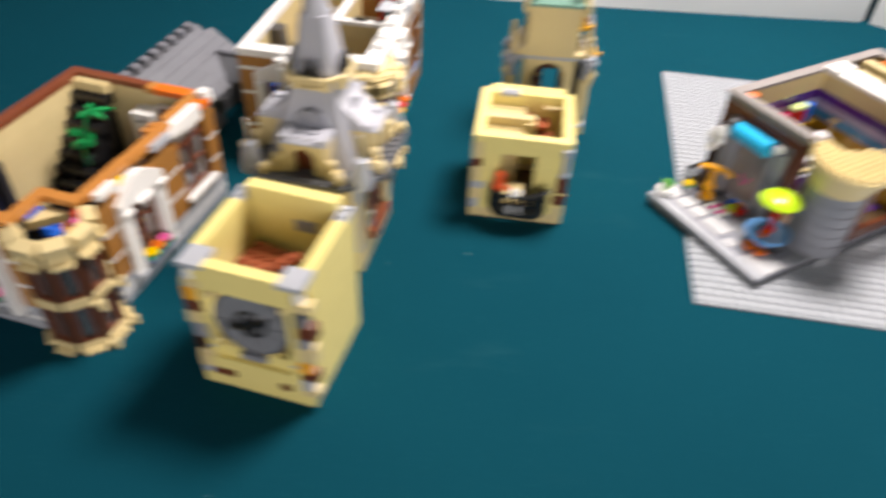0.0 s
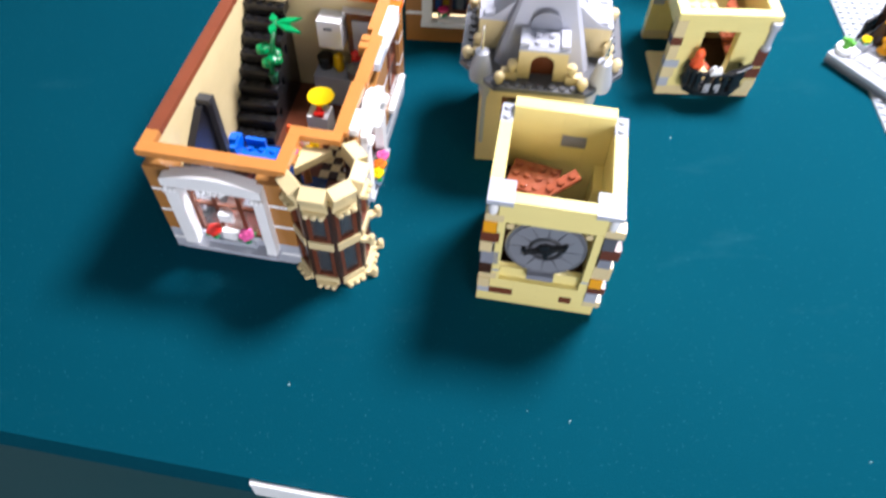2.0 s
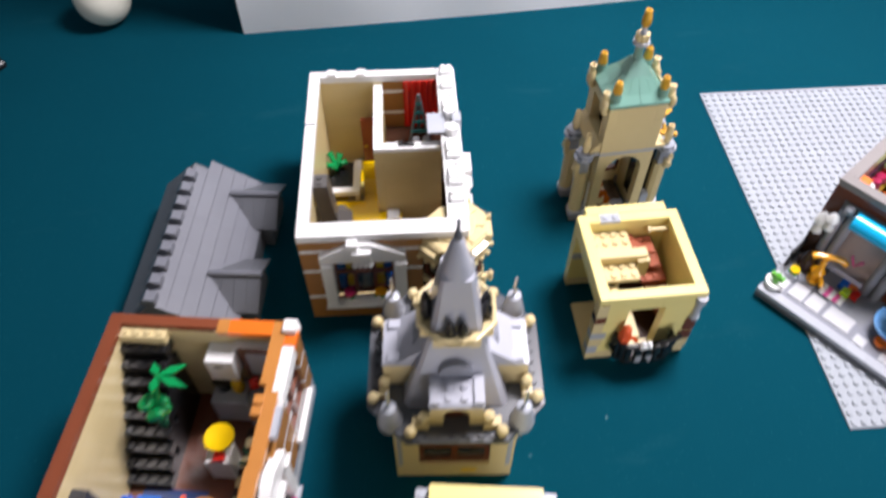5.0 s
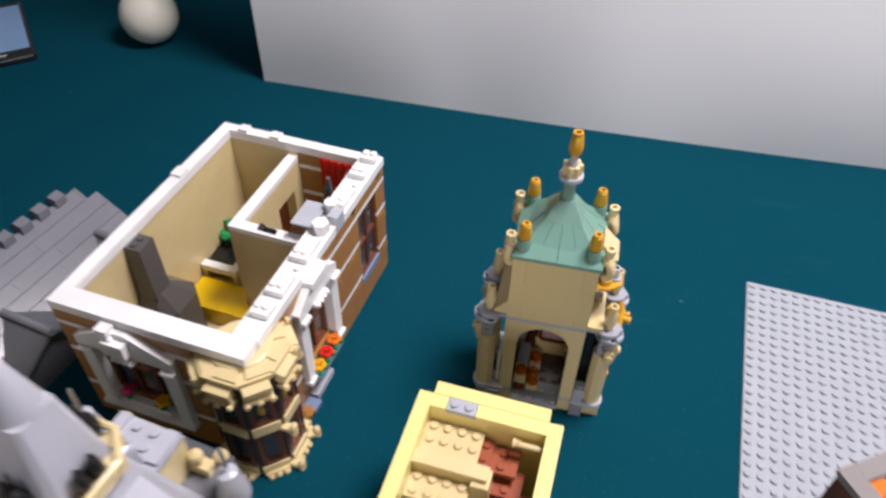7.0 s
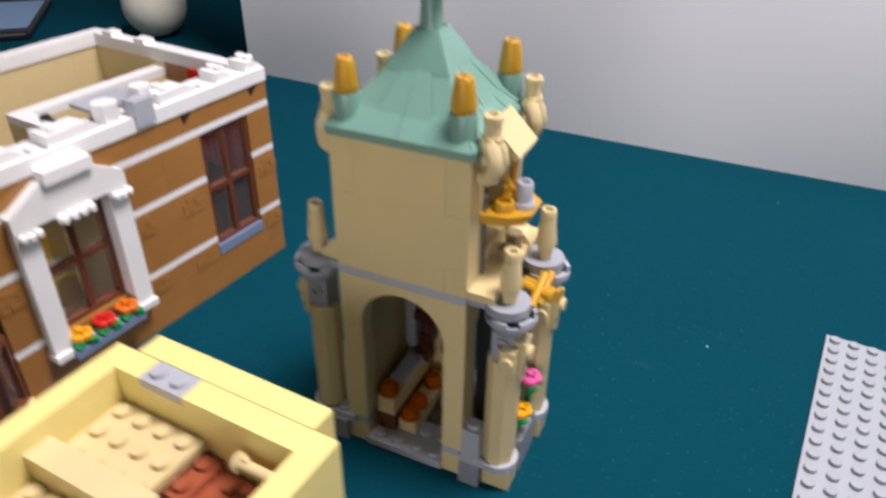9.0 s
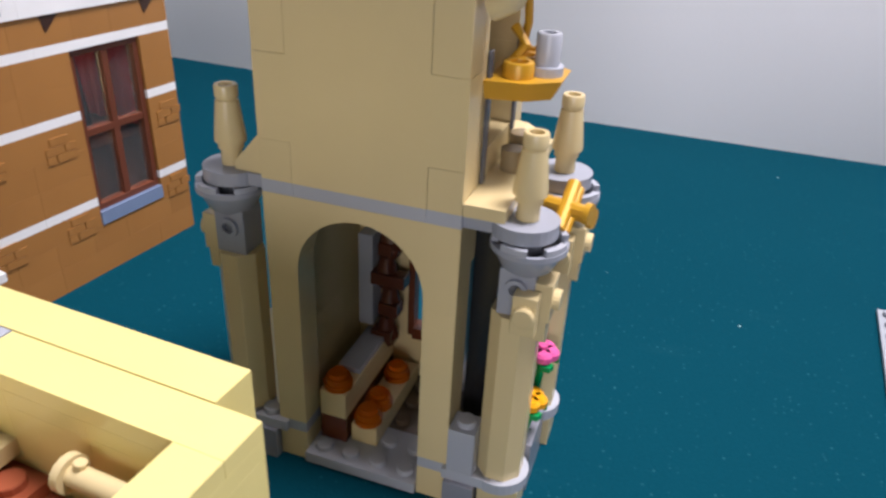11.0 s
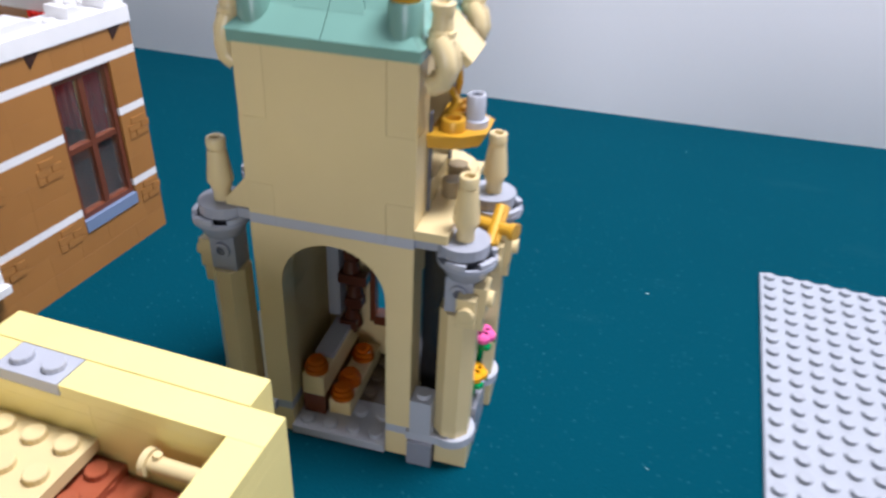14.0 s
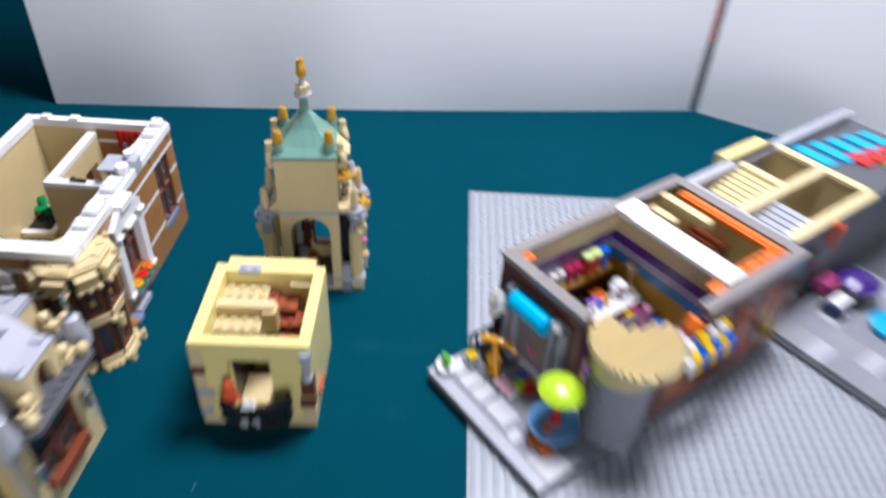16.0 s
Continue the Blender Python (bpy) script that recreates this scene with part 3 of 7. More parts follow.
landing(1, 6, 21, 4, 3, 1)
landing(1, 3.4, 20, 4, 2, 1)
landing(1, 1.6, 17, 2, 2, 1)
piece("low_wall", b2, TAN, 1, 5.2, 20, 5, 1, 4)
piece("block", b2, TAN, 5, 4.8, 17, 1.2, 1.4, 6)
piece("stair", b2, COPR, 3.75, 7, 19.3, 2, 2, 1, True)
for k in range(6):
    piece("stair", b2, COPR, 5 + 0.55 * k, 6.9 - 1.0 * k, 18.5 - 2.6 * k, 2.6, 2, 1, True)
bm = N()
box(bm, 3.01, 1, 0, 9, 9, 1)
part("floor_plate", bm, DBRN, b2)
piece("floor_tile", b2, TAN, 3.05, 1.05, 1.02, 2.6, 3.4, 3.2)
bm = N()
box(bm, 3.1, 6.2, 1, 4.6, 9, 20.8)
part("block", bm, TAN, b2)
bm = N()
rods(bm, [(6.95, 8.5, 23.2), (8.98, 8.5, 23.2)], 0.21, 12)
rods(bm, [(6.95, 8.5, 23.2), (7.12, 8.5, 23.2)], 0.36, 14)
rods(bm, [(7.25, 8.5, 23.2), (7.3, 8.55, 24.0)], 0.12, 8)
part("bar", bm, TAN, b2, "round tan bar", True)

# ---- shared pieces of the two long brown storeys ----
LBRN = plastic("light_reddish_brown_plastic", (0.20, 0.055, 0.025))
NB = [(3, NOUG, "brick")]


def pane_grid(parent, m, w, h, cols, rows, bar=0.28, depth=0.5):
    """A window leaf with glazing bars; m puts its lower corner, x along the wall, y outwards negative."""
    bm = N()
    box(bm, 0, 0, 0, w, depth, bar * 2.5)
    box(bm, 0, 0, h - bar * 2.5, w, depth, h)
    box(bm, 0, 0, bar * 2.5, bar, depth, h - bar * 2.5)
    box(bm, w - bar, 0, bar * 2.5, w, depth, h - bar * 2.5)
    for k in range(1, cols):
        x = w * k / cols
        box(bm, x - bar * 0.6, 0.02, bar * 2.5, x + bar * 0.6, depth - 0.02, h - bar * 2.5)
    for k in range(1, rows):
        z = h * k / rows
        box(bm, bar, 0.04, z - bar * 1.4, w - bar, depth - 0.04, z + bar * 1.4)
    f = part("window_frame", bm, RBRN, parent, "reddish brown window frame")
    f.matrix_local = m
    for i in range(cols):
        for j in range(rows):
            bm = N()
            x0, x1 = w * i / cols + bar * 0.7, w * (i + 1) / cols - bar * 0.7
            z0, z1 = h * j / rows + bar * 1.5, h * (j + 1) / rows - bar * 1.5
            box(bm, x0, 0.24, z0, x1, 0.3, z1, 0)
            p = part("pane", bm, CLR, f)
            p.visible_shadow = False
    return f


def on_wall(x, y, z, turn):
    return pose(x * U, y * U, z * PH, 0, 0, turn)


def surround(parent, m, w, h, open0, open1, sill, gable, knobs=True, round_top=False, out=0.55):
    """A white moulded window surround: posts, gable or low arch, sill and small knobs."""
    bm = N()
    box(bm, 0, -out, 0, open0, 0.3, h)
    p = part("surround_post", bm, WHT, parent)
    p.matrix_local = m
    bm = N()
    box(bm, open1, -out, 0, w, 0.3, h)
    p = part("surround_post", bm, WHT, parent)
    p.matrix_local = m
    bm = N()
    top = [(w * k / 12, h + gable * (math.sin(math.pi * k / 12) if round_top else min(1.0, 1.25 * (1 - abs(k - 6) / 6)))) for k in range(13)]
    side_prism(bm, [(0, h - 1.4)] + [(x, z + 0.6) for x, z in top] + [(w, h - 1.4)], -out - 0.07, 0.3, "y")
    p = part("pediment", bm, WHT, parent, "white curved pediment")
    p.matrix_local = m
    bm = N()
    box(bm, -0.1, -out - 0.25, -1.0, w + 0.1, 0.3, 0)
    p = part("window_sill", bm, WHT if sill is None else sill, parent)
    p.matrix_local = m
    if knobs:
        for x in (0.7, w - 0.45):
            bm = N()
            for dx in (-0.38, 0.0, 0.38):
                lathe(bm, x + dx, h - 2.2 + 0.4 * abs(dx), [(0.2, -out), (0.24, -out - 0.25), (0.14, -out - 0.4)], 10, "y")
            box(bm, x - 0.4, -out - 0.2, h - 3.0, x + 0.1, -out, h - 2.4)
            p = part("knob", bm, WHT, parent, smooth=True)
            p.matrix_local = m
        bm = N()
        for k in range(4):
            lathe(bm, w / 2 - 0.75 + 0.5 * k, h - 1.8, [(0.24, -0.5), (0.3, -0.8), (0.15, -1.1)], 10, "y")
        p = part("swag", bm, WHT, parent, smooth=True)
        p.matrix_local = m


def teeth(bm, m, w, z, n=3):
    """A small tan moulding with three round teeth, laid along a face."""
    b = N()
    box(b, -w / 2, -0.45, z, w / 2, 0.1, z + 0.9)
    for k in range(n):
        x = -w / 2 + w * (k + 0.5) / n
        lathe(b, x, z + 0.1, [(0.24, -0.35), (0.26, -0.62), (0.14, -0.72)], 10, "y")
    bmesh.ops.transform(b, matrix=m, verts=b.verts)
    tmp = bpy.data.meshes.new("tmp")
    b.to_mesh(tmp)
    b.free()
    bm.from_mesh(tmp)
    bpy.data.meshes.remove(tmp)


def bay(parent_m, cx, cy, roofed):
    """An eight-sided two-storey bay window of reddish brown frames and tan mouldings."""
    t = thing("bay_window", parent_m, "eight-sided reddish brown bay window with tan mouldings", "bay window", "corner bay windows")
    R, W = 2.98, 2.46
    for ang in (-135, -90, -45, 0, 45):
        a = radians(ang)
        fm = on_wall(cx + R * math.cos(a), cy + R * math.sin(a), 0, ang + 90)
        for z in (2.6, 15.2):
            f = pane_grid(t, fm @ on_wall(-W / 2 + 0.3, 0, z, 0), W - 0.6, 10.4, 1, 1, 0.34, 0.45)
        bm = N()
        for x in (-W / 2, W / 2 - 0.32):
            box(bm, x, -0.02, 0.6, x + 0.32, 0.5, 27)
        p = part("jamb", bm, DBRN, t)
        p.matrix_local = fm
        for z0, z1, out in ((0.3, 2.6, 0.18), (12.9, 15.2, 0.16))[:1 if roofed and ang == 45 else 2] + (() if roofed else ((25.5, 27.4, 0.2),)):
            bm = N()
            box(bm, -W / 2 + 0.15, -out, z0, W / 2 - 0.15, 0.5, z1)
            p = part("tan_bar", bm, TAN, t)
            p.matrix_local = fm
        bm = N()
        teeth(bm, Matrix.Identity(4), W * 0.75, 0.2)
        if not roofed:
            teeth(bm, Matrix.Identity(4), W * 0.75, 25.0)
        p = part("moulding", bm, TAN, t)
        p.matrix_local = fm
        for z in ({0: (12.6, 0.4), 45: (0.4,) if roofed else (12.6, 0.4)}.get(ang, ())):
            bm = N()
            box(bm, -W / 2 - 0.35, -0.75, z, -W / 2 + 0.25, 0.1, z + 0.9)
            for k in range(3):
                lathe(bm, -W / 2 - 0.05, z + 0.45 - 0.9 * k + 0.9, [(0.3, -0.7 - 0.12 * (k % 2)), (0.34, -0.95), (0.2, -1.1)], 10, "y")
            p = part("scroll_clip", bm, TAN, t)
            p.matrix_local = fm
        if not roofed:
            bm = N()
            box(bm, -W / 2 + 0.2, -0.62, -1.6, W / 2 - 0.2, 0.62, 1.5, 0.0003)
            if ang in (-45, 45):
                lathe(bm, 0, 0, [(0.2, -0.6), (0.2, -0.7)], 10, "y")
            p = part("tilted_brick", bm, TAN, t, "tan brick tilted outwards")
            p.matrix_local = fm @ in_studs(0, 0.15, 29.2, 14 - 0.05 * ang)
        else:
            # wedge plates over each side, a tilted brick under them and a knobbed clip below it
            k = (ang + 135) // 45
            up = (0.0, 0.35, 0.1, 0.45, 0.0)[k]
            bm = N()
            prism(bm, [(-1.3, -0.2), (1.3, -0.2), (0.5, 1.75), (-0.5, 1.75)], 0, 0.9)
            p = part("roof_plate", bm, TAN, t)
            p.matrix_local = fm @ in_studs(0, 0, 27.8 + up, 4)
            bm = N()
            prism(bm, [(-0.45, 0.0), (1.3, 0.0), (0.72, 1.4), (-0.3, 1.5)], 0, 0.55)
            p = part("roof_plate", bm, TAN, t)
            p.matrix_local = fm @ in_studs(0, 0, 28.55 + up, 4.5)
            bm = N()
            box(bm, -0.98, -0.72, -1.1, 0.98, 0.4, 1.3, 0.0003)
            p = part("eave_brick", bm, TAN, t)
            p.matrix_local = fm @ in_studs(0, 0, 26.6, 12 + (ang % 4))
            bm = N()
            box(bm, -1.05, -0.7, 24.0, 1.05, -0.05, 24.8)
            for x in (-0.9, 0.0, 0.9):
                lathe(bm, x, 24.3, [(0.24, -0.65), (0.24, -0.88), (0.18, -0.94)], 10, "y")
            p = part("knobbed_clip", bm, TAN, t)
            p.matrix_local = fm
            if ang in (0, 45):
                bm = N()
                box(bm, W / 2 - 0.3, -0.6, 26.4, W / 2 + 0.3, 0.0, 28.2)
                for z in (26.6, 27.4, 28.2):
                    lathe(bm, W / 2, z, [(0.3, -0.5), (0.3, -0.8)], 10, "y")
                p = part("corner_clip", bm, TAN, t)
                p.matrix_local = fm
    pts = [(cx + 2.93 / math.cos(math.pi / 8) * math.cos(math.pi / 8 + math.pi * k / 4), cy + 2.93 / math.cos(math.pi / 8) * math.sin(math.pi / 8 + math.pi * k / 4)) for k in range(8)]
    bm = N()
    prism(bm, pts, 0.0, 1.0)
    part("floor", bm, NAVY, t)
    # dark sheets added inside so the open bay looks dark within
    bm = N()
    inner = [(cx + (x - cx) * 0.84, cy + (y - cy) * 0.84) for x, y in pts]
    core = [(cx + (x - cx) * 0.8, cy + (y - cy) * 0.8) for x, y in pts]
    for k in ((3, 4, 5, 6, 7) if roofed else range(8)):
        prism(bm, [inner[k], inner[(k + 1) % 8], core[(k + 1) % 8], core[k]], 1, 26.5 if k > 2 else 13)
    part("blind", bm, plastic("plum_black_plastic", (0.03, 0.018, 0.03)) if roofed else plastic("ink_plastic", (0.006, 0.012, 0.02)), t, "added dark lining that makes the bay look dark")
    for ang in (-45, 0, 45) if roofed else ():
        for z, mat in ((17.5, MUST), (20.5, PURP)):
            bm = N()
            lathe(bm, cx + 2.6 * math.cos(radians(ang + z - 18)), cy + 2.6 * math.sin(radians(ang + z - 18)), [(0.1, z), (0.3, z + 0.5), (0.3, z + 1.6), (0.1, z + 2.2)], 8)
            part("ornament", bm, mat, t, smooth=True)
    if roofed:
        bm = N()
        lathe(bm, cx, cy, [(2.2, 28.6), (2.2, 29.7), (2.1, 29.8)], 36)
        part("round_plate", bm, TAN, t)
        bm = N()
        prism(bm, [(cx + (x - cx) * 0.88, cy + (y - cy) * 0.88) for x, y in pts], 27.0, 28.4)
        part("ceiling", bm, TAN, t)
    return t


# ---- the orange-rimmed brown storey ----
HAM = pose(-0.3584, 0.3710, 0, 0, 0, -14.5) @ Matrix.Diagonal((0.983, 0.975, 0.98, 1))
ha = thing("orange_rim_storey", HAM, "open nougat brown storey with orange rim and white windows", "toy building")
HA_C = [(3, LGR, "brick"), (1, WHT, "plate"), (3, LGR, "brick")] + NB * 2 + [(0.8, WHT, "plate")] + NB * 2 + [(0.8, WHT, "plate")] + [(3.4, NOUG, "brick"), (3, NOUG, "brick")]
TANC = [(3, TAN, "brick")] * 10
wall(ha, "y", 0, 1, 24, 0, TANC, (), 1, 31, (3, 4, 6))
wall(ha, "x", 23, 1, 15, 0, TANC, (), 1, 32, (3, 4, 6))
wall(ha, "x", 0, 0, 11.7, 0, HA_C, [(2.9, 9.2, 7, 25.6)], 1, 33)
wall(ha, "y", 15, 5.0, 24, 0, HA_C, [(8.4, 12.4, 7, 25.6), (17.2, 22.2, 10, 25.6)], 1, 34)
# rim tiles
for x, y, w, d, mat in ((0, 0, 4, 1.15, ORNG), (4, 0, 4, 1.15, ORNG), (8, 0, 4.05, 1.15, ORNG), (11.05, 1.15, 1, 2.85, ORNG), (11.05, 4.0, 4.3, 1, ORNG),
                        (0, 1.15, 1.1, 1.2, ORNG), (0, 2.35, 1.1, 4.8, LBRN), (0, 7.15, 1.1, 8, LBRN), (0, 15.15, 1.1, 8.85, LBRN), (1.1, 23, 8.3, 1, LBRN),
                        (9.4, 22.6, 1, 1.4, ORNG), (10.4, 22.6, 3.75, 1.4, ORANGE), (14.15, 18, 1.15, 6, ORNG), (14.65, 11, 1.15, 7, ORNG), (14.5, 5.0, 1.15, 6, ORNG)):
    piece("rim_tile", ha, mat, x, y, 30, w, d, 1.6)
for y, d, mat in ((21.8, 1.6, ORANGE), (13.6, 2.6, LGR), (5.6, 2.4, WHT), (23.2, 0.8, WHT)):
    piece("cornice", ha, mat, 15.3, y, 29.4, 1, d, 1.8)
bm = N()
side_prism(bm, [(16.4, 29.0), (16.4, 30.2), (17.4, 31.6), (21.6, 31.6), (21.6, 27.6), (20.6, 27.6)], 15.3, 16.25, "x")
part("cornice", bm, WHT, ha, "white slanted cornice")
for y in (15.2, 16.2):
    piece("block", ha, ORNG, 14.0, y, 29.6, 0.8, 0.8, 2.4)
piece("white_cap", ha, WHT, 15.1, 22.9, 31.2, 1.1, 1.1, 1.6)
# front window
FM = on_wall(1.7, 0, 5.2, 0)
surround(ha, FM, 8.3, 20.8, 1.2, 7.4, LGR, 1.9, True, True, 0.85)
pane_grid(ha, on_wall(2.9, 0.35, 7, 0), 6.3, 18, 3, 2, 0.3)
# side door with pediment and side window
RM = on_wall(16, 7.2, 5.2, 90)
surround(ha, RM, 6.4, 19.5, 1.2, 5.2, LGR, 4.2)
pane_grid(ha, on_wall(15.65, 8.4, 7, 90), 4.0, 18, 2, 2, 0.3)
piece("window_sill", ha, WHT, 15.2, 17.0, 8.8, 1.3, 5.4, 1.2)
pane_grid(ha, on_wall(15.65, 17.2, 10, 90), 5.0, 14, 2, 2, 0.3)
for y, d in ((8.3, 4.2), (17.1, 5.2)):
    piece("inner_trim", ha, WHT, 14.72, y, 22.6, 0.28, d, 3)
    piece("inner_trim", ha, WHT, 14.72, y, 8, 0.28, 0.6, 14.6)
    piece("inner_trim", ha, WHT, 14.72, y + d - 0.6, 8, 0.28, 0.6, 14.6)
bay(HAM, 14.5, 1.62, False)


def window_box(m, w, blooms, label):
    t = thing("window_box", m, label, "flower box", "flower boxes at the windows")
    bm = N()
    box(bm, 0, -1.1, 0, w, -0.1, 1.2)
    part("box", bm, SBLU, t)
    for k, mat in enumerate(blooms):
        flower(t, w * (k + 0.5) / len(blooms), -0.6, 2.3, mat, 0.58)
        bm = N()
        xk = w * (k + 0.5) / len(blooms)
        rods(bm, [(xk - 0.6, -0.95, 1.4), (xk, -0.85, 1.8), (xk + 0.6, -1.0, 1.3)], 0.24, 6)
        part("leaf", bm, GRN, t)


window_box(HAM @ on_wall(16, 8.7, 5.8, 90), 3.4, (YELO, ORANGE, PINK), "sand blue window box with pink and yellow flowers")
t = thing("window_flowers", HAM, "red and pink flowers on the white window sill", "flowers")
flower(t, 4.3, -0.1, 8.6, RED, 0.62)
flower(t, 7.2, -0.1, 8.6, PINK, 0.62)
bm = N()
box(bm, 5.0, -0.2, 6, 6.6, 0.3, 9)
box(bm, 5.2, -0.2, 12.6, 6.4, 0.3, 15)
part("white_block", bm, WHT, t)
bm = N()
box(bm, 3.6, -0.4, 5.2, 8, 0.2, 6.4)
part("planter", bm, LGR, t)

# inside: floor, stairs, plant, kitchen, chair, fireplace
bm = N()
box(bm, 1, 1, 0, 15, 23, 0.9)
part("floor_plate", bm, RBRN, ha, "reddish brown floor")
for i in range(5):
    for j in range(10):
        piece("floor_tile", ha, (TAN, DBRN)[(i + j) % 2], 10.4 + 0.92 * i, 10 + 0.95 * j, 0.9, 0.92, 0.95, 0.5)
t = thing("staircase", HAM, "black open-tread staircase rising along the tan wall", "staircase")
for k in range(9):
    piece("step", t, BLK, 1.02, 13.3 + k, 1 + 3 * k, 4, 1.5, 2.6, True)
for k in range(4):
    piece("stringer", t, BLK, 1.05, 14.6 + 2 * k, 0.9, 3.9, 2, 3 + 6 * k)
piece("top_plate", t, TAN, 1.02, 22, 28, 4, 1, 2.4, True, label="tan studded top plate")
t = thing("rug", HAM, "navy blue rug lying on the brown floor", "rug")
bm = N()
box(bm, 4.3, 6.6, 0.9, 11.4, 9.9, 1.4)
box(bm, 2.35, 9.9, 0.9, 8.2, 13.2, 1.4)
part("mat", bm, plastic("deep_blue_plastic", (0.012, 0.035, 0.13)), t)
t = thing("potted_plant", HAM, "bright green leafy plant standing on the black stairs", "plant")
bm = N()
rods(bm, [(4.5, 17.2, 16), (4.5, 17.4, 20), (4.8, 18.4, 25), (5.0, 19.2, 28)], 0.22, 8)
part("stem", bm, GRN, t)
for k in range(7):
    a = 0.9 * k
    bm = N()
    cx, cy, cz = 4.5 + 0.6 * math.cos(a), 17.5 + 0.6 * math.sin(a), 19 + 0.8 * k % 4
    lathe(bm, cx, cy, [(0.3, cz), (0.62, cz + 0.5), (0.55, cz + 1.6), (0.2, cz + 2.0)], 8)
    part("leaf", bm, GRN, t)
for a, l in ((-0.3, 3.0), (0.5, 2.6), (2.0, 1.4), (-1.5, 1.6)):
    bm = N()
    c, s = math.cos(a), math.sin(a)
    pts = [(4.9, 19.0), (4.9 + 0.5 * l * c - 0.4 * s, 19.0 + 0.5 * l * s + 0.4 * c), (4.9 + l * c, 19 + l * s), (4.9 + 0.5 * l * c + 0.4 * s, 19.0 + 0.5 * l * s - 0.4 * c)]
    prism(bm, pts, 27.2, 27.8)
    part("leaf", bm, GRN, t)
bm = N()
tube(bm, 4.5, 17.3, 13.4, 15.8, 0.4, 0.5, 0.3)
part("pot", bm, DGRN, t, smooth=True)
t = thing("wall_cupboard", HAM, "white wall cupboard hung beside the tan wall", "cupboard")
bm = N()
box(bm, 8.2, 21, 18, 10.6, 23, 25.8)
part("cabinet", bm, WHT, t)
bm = N()
box(bm, 8.9, 20.92, 23.4, 9.7, 21, 24)
part("handle", bm, DGR, t)
t = thing("kitchen_counter", HAM, "light grey kitchen counter with sink and pans", "counter")
bm = N()
box(bm, 7.4, 20.3, 1, 10.6, 22.9, 10)
part("cabinet", bm, LGR, t)
bm = N()
box(bm, 10.7, 20.0, 1, 14.6, 22.8, 10.5)
box(bm, 11.0, 19.9, 2, 14.2, 20.0, 9)
part("stove", bm, LGR, t)
bm = N()
lathe(bm, 8.3, 22.0, [(0.7, 10), (0.85, 13.2), (0.7, 13.6)], 16)
part("black_pan", bm, BLK, t, smooth=True)
bm = N()
lathe(bm, 9.8, 21.7, [(0.4, 10), (0.6, 11.5), (0.5, 14.5), (0.2, 15.2)], 12)
part("jug", bm, YELO, t, smooth=True)
bm = N()
lathe(bm, 12.2, 20.6, [(0.9, 10.5), (1.25, 11.6), (1.2, 14), (0.6, 15.6)], 18)
part("kettle", bm, DGR, t, smooth=True)
bm = N()
lathe(bm, 12.9, 21.4, [(0.5, 10.5), (0.55, 15.4), (0.3, 17)], 14)
part("white_jar", bm, WHT, t, smooth=True)
bm = N()
lathe(bm, 11.8, 21.2, [(0.45, 10.5), (0.5, 16.0), (0.45, 17.2), (0.2, 17.8)], 12)
part("red_pot", bm, RED, t, smooth=True)
piece("inner_trim", ha, WHT, 10.5, 22.2, 25.6, 4.4, 0.7, 1.6, label="white bar along the back wall")
t = thing("glass_cabinet", HAM, "reddish brown cabinet with grey glass doors", "cabinet")
bm = N()
box(bm, 10.8, 22.2, 14, 14, 23, 27)
part("cabinet", bm, RBRN, t)
bm = N()
box(bm, 11.4, 22.1, 16, 13.2, 22.2, 25)
part("door_glass", bm, LGR, t)
t = thing("fridge", HAM, "low white cabinet standing on the checkered floor", "cabinet")
bm = N()
box(bm, 8.3, 14.6, 0.9, 10.4, 16.6, 9.6)
part("cabinet", bm, WHT, t)
t = thing("table_lamp", HAM, "red lamp with round yellow shade on white cabinet", "lamp")
bm = N()
lathe(bm, 9.4, 15.4, [(0.5, 9.6), (0.3, 10.2), (0.25, 12)], 14)
box(bm, 9.0, 14.7, 9.6, 10.0, 15.2, 10.6)
part("foot", bm, RED, t, smooth=True)
bm = N()
lathe(bm, 9.3, 16.6, [(0.2, 11.0), (1.0, 11.3), (1.35, 12.2), (1.3, 12.4), (0.2, 11.9)], 26)
lathe(bm, 9.35, 16.2, [(0.2, 9.6), (0.2, 11.2)], 10)
part("shade", bm, YELO, t, "round yellow shade", True)
t = thing("green_plant", HAM, "small dark green plant on the checkered floor", "plant")
for k in range(5):
    a = 1.25 * k
    bm = N()
    rods(bm, [(12.2, 15.6, 1), (12.2 + 0.5 * math.cos(a), 15.6 + 0.5 * math.sin(a), 6), (12.2 + 1.2 * math.cos(a), 15.6 + 1.2 * math.sin(a), 8.5)], 0.2, 6)
    part("leaf", bm, DGRN, t)
t = thing("blue_chair", HAM, "bright blue toy chair standing by the round table", "chair")
piece("seat", t, BLUE, 2.7, 9.3, 4.2, 3.6, 2.2, 1.2)
for x in (3.6, 4.7, 5.8):
    for y in (9.9, 10.9):
        bm = N()
        stud(bm, x, y, 5.4)
        part("stud", bm, BLUE, t)
piece("backrest", t, BLUE, 1.95, 9.3, 4.2, 0.9, 2.1, 5.0)
piece("back_knob", t, BLUE, 2.05, 10.0, 9.2, 0.7, 0.8, 1.2)
for y in (9.0, 11.3):
    piece("armrest", t, BLUE, 3.0, y, 5.2, 2.0, 0.4, 2.4)
piece("pedestal", t, NAVY, 3.4, 9.6, 1.4, 2.2, 1.6, 2.8)
t = thing("floor_plate", HAM, "pale lavender plate lying on the brown floor", "toy plate")
piece("plate", t, LGR, 4.5, 4.6, 0.92, 1.8, 1.8, 0.8)
